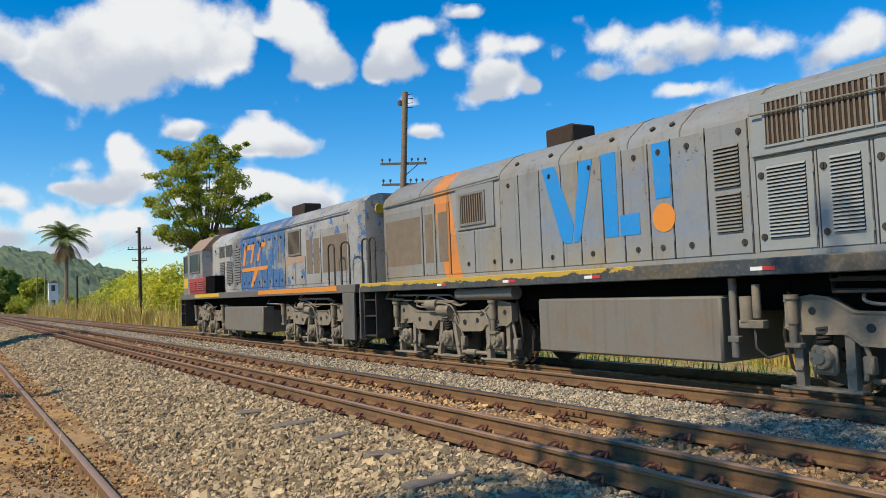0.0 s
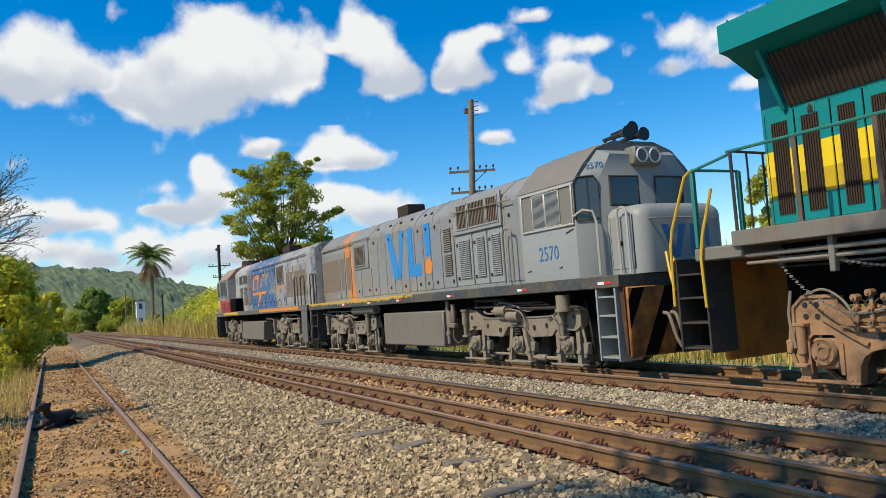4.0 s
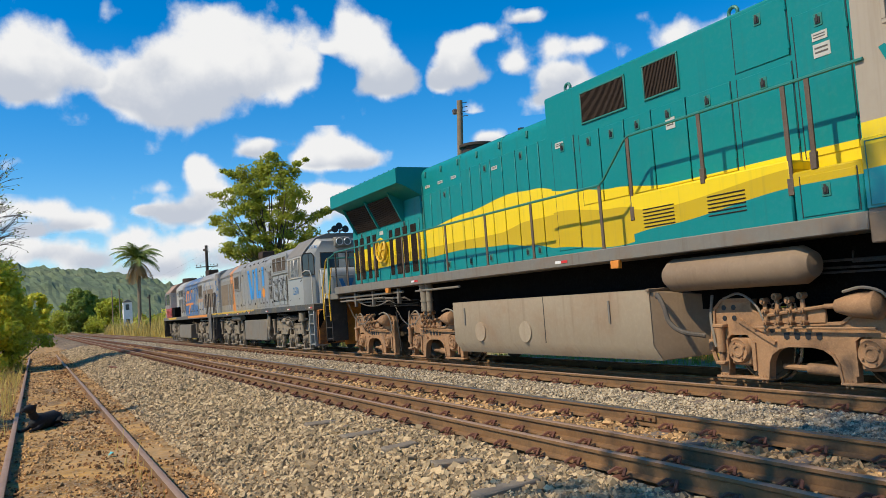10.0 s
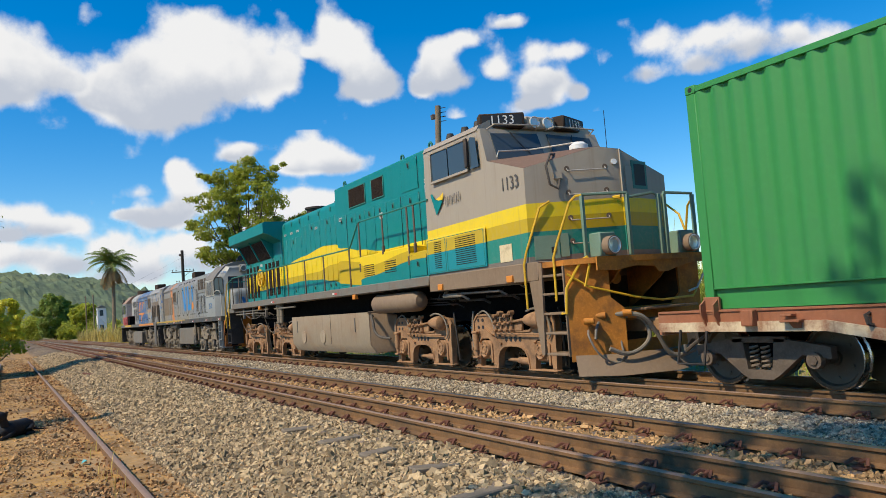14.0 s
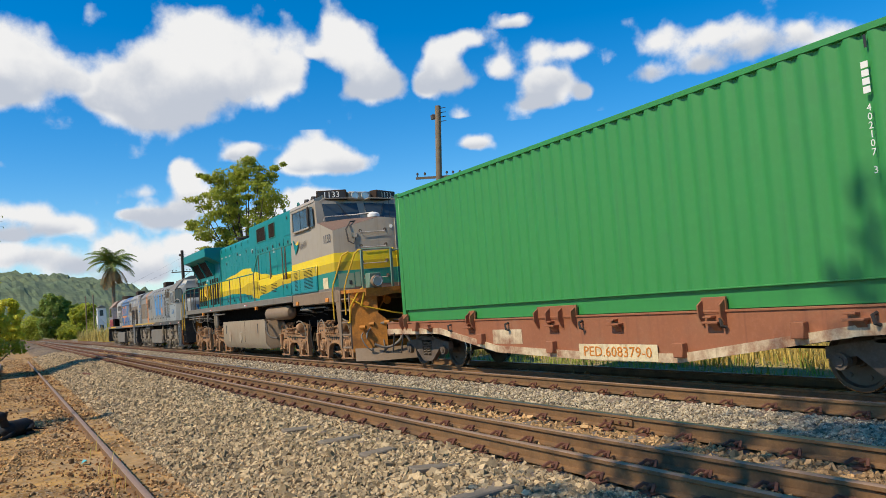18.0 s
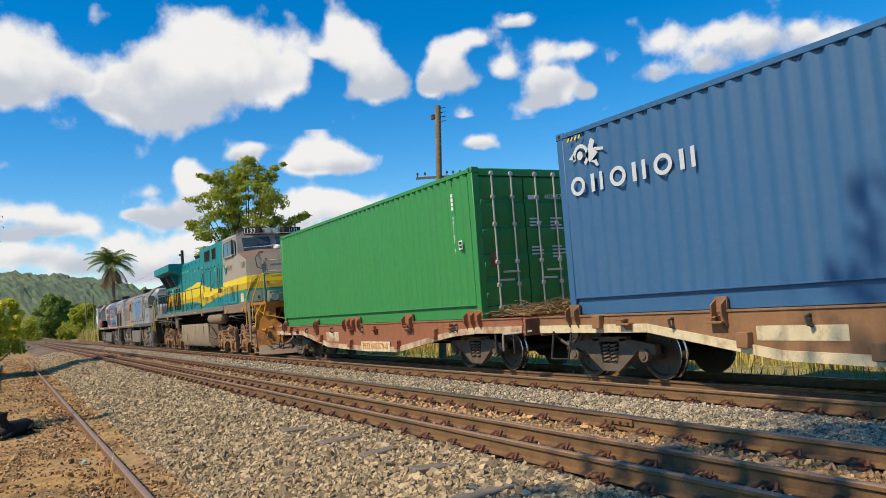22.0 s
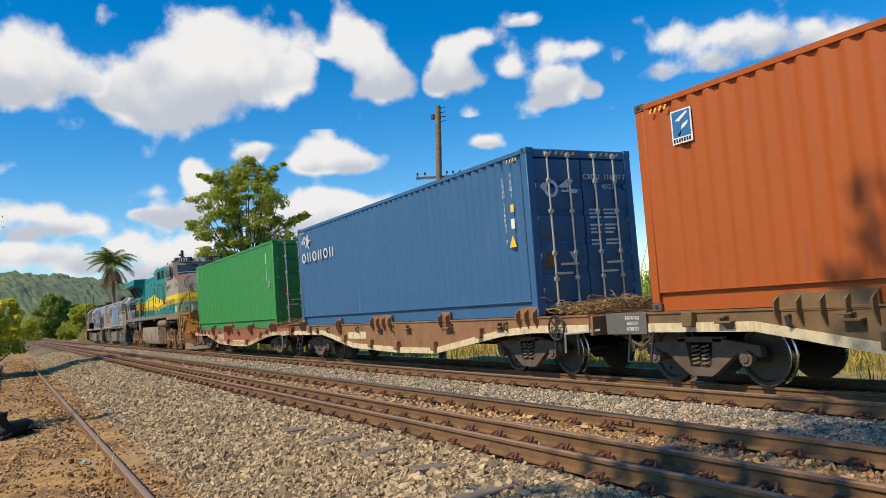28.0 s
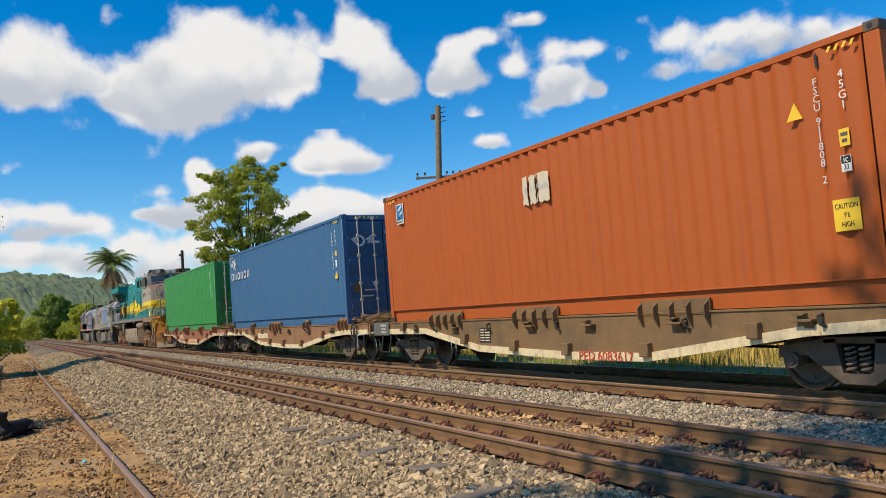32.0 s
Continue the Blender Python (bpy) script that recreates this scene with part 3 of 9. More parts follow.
cloud([(88.3, 5.3, 3.0, 0.9), (85.3, 4.4, 2.3, 1.1), (90.8, 5.4, 2.5, 1.1)], "low bank of greyish white cloud", 0.85)
cloud([(83.1, 5.5, 2.3, 1.1), (81.3, 4.6, 2.4, 1.0), (79.8, 5.3, 1.6, 1.0), (77.9, 5.6, 2.0, 1.0), (82, 3.6, 4, 1.0), (76, 4.2, 4, 1.0)], "low bank of white cloud over the hill", 0.82)
cloud([(80.9, 9.2, 1.3, 0.6)], WISP, 0.5)
cloud([(89.7, 11.2, 1.2, 0.6)], WISP, 0.45)
cloud([(53.4, 19.9, 1.8, 0.6)], WISP, 0.75)


# ---- plants ----
def leaves(name, centres, radii, per, size, seed, flat=0.75):
    """Arrays of small leaf quads that fill clumps."""
    g = np.random.default_rng(seed)
    c = np.repeat(np.asarray(centres, float), per, 0)
    r = np.repeat(np.asarray(radii, float), per)
    n = len(c)
    d = g.normal(size=(n, 3))
    d /= np.linalg.norm(d, axis=1)[:, None]
    p = c + d * (r * g.random(n) ** 0.45)[:, None] * np.array([1, 1, flat])
    out = d * 0.8 + g.normal(size=(n, 3)) * 0.55 + np.array([0, 0, 0.45])
    out /= np.linalg.norm(out, axis=1)[:, None]
    a = np.cross(out, g.normal(size=(n, 3)))
    a /= np.linalg.norm(a, axis=1)[:, None]
    b = np.cross(out, a)
    s = (size * g.uniform(0.6, 1.4, n))[:, None]
    v = np.stack([p - a * s, p + b * s * 0.45, p + a * s, p - b * s * 0.45], 1).reshape(-1, 3)
    f = np.arange(n * 4).reshape(n, 4)
    return v, f


def tree(at, height, spread, crown_low, material, label, seed, clumps=70, per=60, leaf_size=0.16, trunk=0.18, lean=0.0, name="tree", flat=0.75, clump=(0.11, 0.24), spurs=()):
    g = np.random.default_rng(seed)
    base = Vector((at[0], at[1], float(ground_z(at[0], at[1])) - 0.1))
    t = thing(name, Matrix.Translation(base), label, "tree")
    mid = (height + crown_low) / 2
    half = (height - crown_low) / 2
    bark = Geo()
    top = Vector((lean, 0, crown_low + half * 0.9))
    bark.tube([(0, 0, 0), (lean * 0.2, 0.05, crown_low * 0.5), (lean * 0.5, -0.05, crown_low), tuple(top)], trunk, 8, trunk * 0.25)
    cs, rs = [], []
    for i in range(clumps):
        a, e = g.uniform(0, 2 * math.pi), g.uniform(-0.9, 1)
        k = g.uniform(0.22, 1.0) ** 0.6
        ring = math.sqrt(max(0.05, 1 - e * e * 0.9))
        bump = 0.75 + 0.25 * math.sin(a * 3 + seed) + g.uniform(-0.12, 0.12)
        p = Vector((lean * 0.6 + math.cos(a) * ring * k * spread * bump, math.sin(a) * ring * k * spread * bump, mid + e * half * (0.8 + 0.2 * k)))
        cs.append(p)
        rs.append(spread * g.uniform(*clump))
        if i % 5 == 0:
            s = Vector((lean * 0.4, 0, crown_low * g.uniform(0.75, 1.25) * 0.95))
            m = s.lerp(p, 0.5) + Vector((0, 0, -0.1 * spread))
            bark.tube([s, m, p], trunk * 0.32, 5, 0.02)
    for dx, dy, z, r in spurs:
        tip = Vector((dx, dy, z))
        root = Vector((dx * 0.25, dy * 0.25, z - 0.45 * math.hypot(dx, dy)))
        bark.tube([root, root.lerp(tip, 0.6), tip], trunk * 0.25, 5, 0.015)
        for k in range(7):
            cs.append(root.lerp(tip, 0.45 + 0.09 * k) + Vector((g.uniform(-0.3, 0.3), g.uniform(-0.3, 0.3), g.uniform(-0.25, 0.25))))
            rs.append(r * (1.15 - 0.1 * k))
    part("trunk", bark, m_bark, t)
    v, f = leaves("crown", cs, rs, per, leaf_size, seed, flat)
    part("crown", from_arrays("crown", v, f, material), None, t)
    return t


def bush(at, size, height, material, label, seed, per=90, leaf_size=0.12, clumps=26, name="bush"):
    g = np.random.default_rng(seed)
    z = float(ground_z(at[0], at[1]))
    b = thing(name, pose(at[0], at[1], z), label, "bush")
    cs, rs = [], []
    stems = Geo()
    for i in range(clumps):
        a, k = g.uniform(0, 2 * math.pi), math.sqrt(g.random())
        p = (math.cos(a) * k * size[0], math.sin(a) * k * size[1], height * g.uniform(0.1, 0.85) * (1 - 0.45 * k * k))
        cs.append(p)
        rs.append(height * g.uniform(0.16, 0.32))
        if i % 3 == 0:
            stems.tube([(p[0] * 0.3, p[1] * 0.3, 0), (p[0] * 0.7, p[1] * 0.7, p[2] * 0.6), p], 0.03, 4, 0.01)
    part("stem", stems, m_bark, b)["kind"] = "stuff"
    v, f = leaves("foliage", cs, rs, per, leaf_size, seed)
    v[:, 2] = np.maximum(v[:, 2], 0.02)
    part("foliage", from_arrays("foliage", v, f, material), None, b)
    return b


def blades(name, n, xr, yr, height, material, label, seed, width=0.012, keep=None):
    g = np.random.default_rng(seed)
    x, y = g.uniform(*xr, n), g.uniform(*yr, n)
    if keep is not None:
        ok = keep(x, y, g)
        x, y = x[ok], y[ok]
        n = len(x)
    z = ground_z(x, y)
    h = height * g.lognormal(0, 0.35, n)
    a = g.uniform(0, 2 * math.pi, n)
    lean = h * g.uniform(0.05, 0.6, n)
    w = width * g.uniform(0.6, 1.6, n)
    px, py = np.cos(a), np.sin(a)
    o = np.stack([x, y, z - 0.02], 1)
    sx = np.stack([-py * w, px * w, np.zeros(n)], 1)
    t1 = o + np.stack([px * lean * 0.35, py * lean * 0.35, h * 0.6], 1)
    t2 = o + np.stack([px * lean, py * lean, h], 1)
    v = np.stack([o - sx, o + sx, t1 + sx * 0.7, t1 - sx * 0.7, t2 + sx * 0.15, t2 - sx * 0.15], 1).reshape(-1, 3)
    k = np.arange(n)[:, None] * 6
    f = np.concatenate([k + np.array([0, 1, 2, 3]), k + np.array([3, 2, 4, 5])])
    ob = new(name, from_arrays(name, v, f, material))
    return tagged(ob, label, "grass", kind="stuff")


for m_ in (m_dry, m_grass, m_leaf_tree, m_leaf_bright, m_leaf_dark, m_leaf_gold):
    island_tint(m_, 0.6, 1.35)


def clumpy(x, y, g):
    return (np.sin(x * 1.7 + 1.3 * np.sin(y * 2.1)) + np.sin(x * 0.53 - y * 1.1) + g.uniform(-1.4, 1.4, len(x))) > -0.3


blades("dry_verge_grass", 16000, (-120, -34), (11.0, 17), 0.95, m_dry, "tall dry straw-yellow grass behind the main track", 21, 0.02, clumpy)
blades("green_verge_grass", 20000, (-90, 8), (11.0, 16), 0.2, m_grass, "green and yellow grass along the main track", 22, 0.014, clumpy)
blades("straw_verge_grass", 22000, (-36, 8), (14.2, 19), 0.4, m_dry, "dry yellow grass on the verge behind the train", 122, 0.018, clumpy)
blades("siding_weeds", 9000, (-60, -7), (-3.4, -0.55), 0.34, m_dry, "dry weeds beside the old siding", 23, 0.007, clumpy)
blades("rail_weeds", 36, (-14, -6), (0.95, 1.2), 0.22, m_dry, "thin dry weed stalks against the siding rail", 24, 0.005)

blades("tall_verge_grass", 40000, (-60, 9), (17.0, 23), 1.3, m_grass, "tall yellow-green grass on the verge behind the train", 25, 0.03, clumpy)
blades("far_dry_grass", 12000, (-150, -55), (10.8, 14), 1.2, m_dry, "golden dry grass along the line", 26, 0.04, clumpy)
tree((-50.5, 14.0), 12.2, 3.5, 4.6, m_leaf_tree, "broad green leafy tree with gaps in its crown", 31, 240, 95, 0.11, 0.2, flat=0.55, clump=(0.09, 0.2),
     spurs=((0.9, 3.9, 8.9, 0.55), (0.6, 2.5, 12.0, 0.5), (-0.9, -3.6, 8.4, 0.55), (-0.6, -2.4, 11.6, 0.5), (0.2, 0.4, 12.7, 0.5), (0.8, 3.2, 6.9, 0.6), (-0.8, -3.0, 6.6, 0.6)))
bush((-62, 14.2), (5.5, 1.6), 5.4, m_leaf_gold, "yellow-green thicket behind the main track", 32, 130, 0.17, 55, "thicket")
bush((-74, 14.6), (6.5, 1.8), 5.2, m_leaf_gold, "yellow-green thicket behind the main track", 33, 130, 0.19, 60, "thicket")
bush((-90, 15.6), (8, 2), 5.4, m_leaf_bright, "yellow-green thicket behind the main track", 34, 130, 0.22, 60, "thicket")
bush((-108, 18.5), (9, 2.5), 5.0, m_leaf_tree, "green thicket behind the main track", 134, 120, 0.25, 60, "thicket")
tree((-235, 11.7), 12.2, 6.8, 0.6, m_leaf_dark, "round green tree at the far end of the line", 35, 110, 200, 0.36, 0.4)
for i, (x, y, sx, h, m_) in enumerate([(-228, 14.6, 6, 5.5, m_leaf_tree), (-192, 18.0, 6, 4.2, m_leaf_tree), (-168, 18.6, 5, 3.6, m_leaf_bright), (-246, 6.4, 7, 8.0, m_leaf_tree), (-136, 17.8, 5, 3.2, m_leaf_tree)]):
    bush((x, y), (sx, 2.6), h, m_, "green thicket at the far end of the line", 80 + i, 90, 0.34, 46, "thicket")
tree((-215, 17.0), 8.5, 5.0, 0.4, m_leaf_bright, "green tree at the far end of the line", 36, 70, 90, 0.5, 0.3)
tree((-150, 0.2), 8.4, 3.6, 0.5, m_leaf_gold, "light green bushy tree beside the siding", 37, 70, 100, 0.34, 0.2)
tree((-110, -2.4), 6.6, 3.0, 0.4, m_leaf_gold, "light green bushy tree beside the siding", 38, 70, 100, 0.28, 0.16)
tree((-43.5, -2.4), 5.6, 3.5, -0.3, m_leaf_gold, "leafy yellow-green tree overhanging the siding", 39, 150, 110, 0.14, 0.14)
bush((-36, -2.9), (2.6, 1.3), 2.6, m_leaf_gold, "yellow-green shrub beside the siding", 139, 110, 0.1, 40, "shrub")
for i, (x, y, h, s) in enumerate([(-20, 31, 7.6, 3.2), (-25.5, 33, 7.4, 3.0), (-13, 29, 8.2, 3.8), (-5, 29, 8, 4), (3, 27, 8.5, 4)]):
    tree((x, y), h, s, 1.2, (m_leaf_tree, m_leaf_bright, m_leaf_gold)[i % 3], "tall green tree behind the verge", 41 + i, 110, 170, 0.12, 0.16)
for i, (x, y) in enumerate([(-10, 20.5), (-15.5, 21), (-21, 22), (-27, 21.5), (-4, 20), (2, 21)]):
    bush((x, y), (3.2, 1.8), 2.8, m_leaf_bright, "yellow-green shrub on the verge", 51 + i, 160, 0.1, 40, "shrub")
# trees on the near side, whose shade falls across the tracks
tree((-3.1, -6.6), 17.3, 4.2, 9.6, m_leaf_tree, "tall leafy tree behind the siding", 71, 100, 23, 0.165, 0.24)
tree((-18.5, -6.6), 8.6, 2.0, 5.4, m_leaf_tree, "leafy tree behind the siding", 72, 34, 26, 0.15, 0.16)

# ---- bare tree behind the siding bush ----
g_ = random.Random(8)
bare = thing("bare_tree", pose(-46, -5.6, -0.7), "grey leafless tree with fine twigs and a few curled leaves", "tree")
bt = Geo()


def twig(p, d, length, r, depth):
    q = p + d * length
    bt.tube([p, p.lerp(q, 0.5) + Vector((g_.uniform(-1, 1), g_.uniform(-1, 1), g_.uniform(-1, 1))) * length * 0.06, q], r, 5 if r > 0.03 else 3, r * 0.6)
    if depth:
        for _ in range(4 if depth > 1 else 3):
            nd = (d + Vector((g_.uniform(-1, 1), g_.uniform(-1, 1), g_.uniform(-0.5, 0.8))) * 0.75).normalized()
            twig(p.lerp(q, g_.uniform(0.45, 1.0)), nd, length * g_.uniform(0.55, 0.8), r * 0.62, depth - 1)
    elif g_.random() < 0.4:
        a = Vector((g_.uniform(-1, 1), g_.uniform(-1, 1), g_.uniform(-1, 0.2))).normalized()
        b = a.orthogonal() * 0.35
        curled.add([q, q + a * 0.07 + b * 0.09, q + a * 0.16, q + a * 0.08 - b * 0.09], [(0, 1, 2, 3)])


curled = Geo()
twig(Vector((0, 0, 0)), Vector((0.03, 0.06, 1)), 5.0, 0.17, 6)
part("curled_leaf", curled, m_leaf_dark, bare)["kind"] = "stuff"
branch = part("branch", bt, m_bark, bare)
branch["kind"] = "stuff"

# ---- palm ----
palm = thing("palm_tree", pose(-112, 12.6, -0.5), "tall feather palm with hanging dry fronds", "palm tree")
pg = Geo()
pg.tube([(0, 0, 0), (0.1, 0, 4), (0.05, 0.1, 8), (0, 0, 10.5)], 0.27, 8, 0.2)
part("trunk", pg, m_wood_pole, palm)
g_ = random.Random(3)
for green, count in ((True, 32), (False, 9)):
    for i in range(count):
        fr = Geo()
        a = i * 2.4 + (0 if green else 0.7)
        up = g_.uniform(0.15, 1.25) if green else g_.uniform(-0.9, -0.2)
        ln = g_.uniform(3.3, 4.2) if green else g_.uniform(2.6, 3.6)
        spine = []
        d = Vector((math.cos(a) * math.cos(up), math.sin(a) * math.cos(up), math.sin(up)))
        p = Vector((0, 0, 10.5 if green else 10.2))
        for k in range(8):
            spine.append(p.copy())
            p = p + d * ln / 7
            d = (d + Vector((0, 0, -0.27 if green else -0.34))).normalized()
        fr.tube(spine, 0.04, 4, 0.012)
        for k in range(1, 28):
            t = k / 28 * 6.98
            q = spine[int(t)].lerp(spine[int(t) + 1], t % 1)
            ax = (spine[int(t) + 1] - spine[int(t)]).normalized()
            sd = ax.cross(Vector((0, 0, 1))).normalized()
            L = 0.95 * math.sin(math.pi * (0.12 + 0.85 * k / 28))
            for s in (-1, 1):
                tip = q + (sd * s + ax * 0.7 + Vector((0, 0, -0.45))) * L
                w = ax * 0.065
                fr.add([q - w, q + w, tip], [(0, 1, 2)])
        part("frond" if green else "dry_frond", fr, m_palm if green else m_palm_dry, palm, "" if green else "hanging brown dry frond")

# ---- poles ----
def pole(at, height, arms, label, lean=(0.0, 0.0), r=0.13, wood=None):
    z = float(ground_z(at[0], at[1]))
    p = thing("utility_pole", pose(at[0], at[1], z, 0, 0, 0), label, "utility pole", "poles along the line")
    top = Vector((lean[0] * height, lean[1] * height, height))
    g = Geo()
    g.tube([(0, 0, -0.3), top * 0.5, top], r, 10, r * 0.78)
    part("post", g, wood or m_wood_pole, p)
    for zz, half in arms:
        c = top * (zz / height)
        ag = Geo()
        dx, dy = 0.45 * half, 0.9 * half
        ag.tube([(c.x - dx, c.y - dy - 0.0, zz), (c.x + dx, c.y + dy, zz)], 0.05, 4)
        arm = part("crossarm", ag, wood or m_wood_pole, p)
        br = Geo().tube([(c.x + dx * 0.6, c.y + dy * 0.6, zz - 0.04), (c.x, c.y - 0.02, zz - 0.42)], 0.018, 4)
        part("brace", br, m_iron, p)
        for k in (-0.92, -0.6, 0.35, 0.62, 0.92):
            ig = Geo().lathe([(0.0, 0), (0.012, 0), (0.012, 0.06), (0.035, 0.07), (0.04, 0.11), (0.025, 0.14), (0.0, 0.15)], (c.x + dx * k, c.y + dy * k, zz + 0.03), "z", 8)
            part("insulator", ig, m_porcelain, arm)
    pin = Geo()
    for k in range(4):
        pin.cyl((top.x, top.y, height - 0.08 - k * 0.14), (top.x + 0.12, top.y + 0.2, height - 0.06 - k * 0.14), 0.012, 5)
    part("step_pin", pin, m_iron, p)
    lamp = Geo().lathe([(0.0, 0), (0.09, 0.02), (0.1, 0.14), (0.0, 0.2)], (top.x - 0.12, top.y - 0.12, height - 0.42), "z", 8)
    part("insulator", lamp, m_porcelain, p)
    return p


POLES = [(-20.9, 11.6), (-57.6, 11.2), (-90.2, 11.2)]
pole(POLES[0], 8.1, [(5.85, 0.72), (5.2, 0.66)], "weathered square wooden line pole with crossarms, leaning a little", (0.03, 0.05), 0.12)
pole(POLES[1], 7.05, [(5.5, 0.8), (4.7, 0.5)], "dark wooden line pole with crossarms beside the track", (0.01, 0.0), 0.13, m_tar)
pole(POLES[2], 4.8, [], "short dark wooden post beside the track", (0, 0), 0.11, m_tar)
pole((-170, 14.0), 9.0, [], "far thin grey line pole", (0, 0), 0.13)
pole((-168, 15.2), 9.0, [], "far thin grey line pole", (0, 0), 0.13)
wires = Geo()
for k, zz in ((0, 7.15), (1, 6.6)):
    b, c = Vector((-57.6, 11.4, zz - 0.9)), Vector((-180, 14, zz + 0.4))
    for p, q, n in ((b, c, 18),):
        wires.tube([p.lerp(q, i / n) - Vector((0, 0, 0.5 * math.sin(math.pi * i / n))) for i in range(n + 1)], 0.004, 3)
solid("overhead_wire", wires, m_black, "thin dark overhead line wires", "wire")

# ---- far hill and woods ----
n1, n2 = 300, 30
aa = np.linspace(60, 125, n1)
hv = []
gh = np.random.default_rng(9)
canopy = gh.normal(size=(n2 + 6, n1 + 6))
for _ in range(2):
    canopy = (canopy + np.roll(canopy, 1, 0) + np.roll(canopy, 1, 1) + np.roll(canopy, -1, 1)) / 2.6
for j in range(n2):
    t = j / (n2 - 1)
    for i, a in enumerate(aa):
        dist = 420 + 330 * t
        ridge = 0.072 * (0.62 + 0.38 * math.exp(-((a - 93) / 11.0) ** 2)) * math.exp(-max(0, 84 - a) / 11.0)
        crest = (ridge * 750 + 2.6 * abs(canopy[j, i])) * math.sin(t * math.pi / 2) ** 0.9
        ar = math.radians(a)
        hv.append((-math.sin(ar) * dist, math.cos(ar) * dist, -2 + crest))
hv = np.array(hv)
ii = np.arange(n1 * n2).reshape(n2, n1)
hf = np.stack([ii[:-1, :-1], ii[:-1, 1:], ii[1:, 1:], ii[1:, :-1]], -1).reshape(-1, 4)
hill = new("backdrop_hill", from_arrays("hill", hv, hf, m_hill, False))
tagged(hill, "low wooded green hill on the horizon", "hill", kind="structure")


# ---- train ----
CENTRE = 9.21


def run(t):
    """How far the train has gone, in metres."""
    k = t / SPAN
    return -0.13 * math.exp(-t / 0.8) + 72.902 * k + 28.697 * k ** 2 - 85.793 * k ** 3 + 87.721 * k ** 4 - 31.283 * k ** 5


rolling = []
axles = []


def vehicle(name, u0, label, category):
    v = thing(name, pose(u0, CENTRE, 0), label, category)
    rolling.append((v, u0))
    return v


wheel_cache = {}


def wheelset(parent, x, r):
    """An axle that turns, with two wheels on it."""
    key = round(r, 3)
    if key not in wheel_cache:
        made = [Geo().cyl((0, -0.75, 0), (0, 0.75, 0), 0.075, 12).mesh("axle", m_wheel)]
        for s in (-1, 1):
            y0 = s * 0.535
            g = Geo()
            g.lathe([(0.0, s * 0.07), (0.09, s * 0.07), (0.1, s * 0.03), (r * 0.42, s * 0.01), (r * 0.8, s * 0.02), (r * 0.86, s * 0.062), (r * 0.97, s * 0.062), (r, s * 0.055), (r * 1.01, s * -0.03),
                     (r * 1.07, s * -0.04), (r * 1.07, s * -0.06), (r * 0.84, s * -0.06), (r * 0.4, s * -0.03), (0.0, s * -0.05)], (0, y0, 0), "y", 28)
            for k in range(6):
                a = k * math.pi / 3
                g.box(-0.02 + math.cos(a) * r * 0.62, 0.02 + math.cos(a) * r * 0.62, min(y0, y0 + s * 0.03), max(y0, y0 + s * 0.03), -0.02 + math.sin(a) * r * 0.62, 0.02 + math.sin(a) * r * 0.62)
            me = g.mesh("wheel", m_wheel)
            me.materials.append(m_tread)
            for p in me.polygons:
                if math.hypot(p.center.x, p.center.z) > r * 0.955:
                    p.material_index = 1
            made.append(me)
        wheel_cache[key] = made
    made = wheel_cache[key]
    w = part("wheelset", made[0], None, parent)
    w.location = (x, 0, r)
    for me in made[1:]:
        part("wheel", me, None, w)
    axles.append((w, x, r))
    return w


def corrugated(x0, x1, y, z0, z1, side, pitch=0.278, depth=0.044, axis="x"):
    """A trapezoid-ribbed sheet; its outer ridges lie at y, the grooves deeper."""
    n = max(2, round((x1 - x0) / pitch))
    p = (x1 - x0) / n
    out, back = [], y - side * (depth + 0.004)
    for i in range(n):
        a = x0 + i * p
        for d, e in ((0.0, 1), (0.26, 1), (0.5, 0), (0.76, 0)):
            out.append((a + d * p, y - side * depth * (1 - e)))
    out.append((x1, y))
    g = Geo()
    m = len(out)
    v = [(a, b, z) for z in (z0, z1) for a, b in out] + [(x0, back, z0), (x1, back, z0), (x0, back, z1), (x1, back, z1)]
    if axis == "y":
        v = [(b, a, c) for a, b, c in v]
    g.add(v, [(i, i + 1, m + i + 1, m + i) for i in range(m - 1)] + [(2 * m, 2 * m + 1, 2 * m + 3, 2 * m + 2)])
    return g


CL, CW, CH = 12.192, 2.438, 2.896


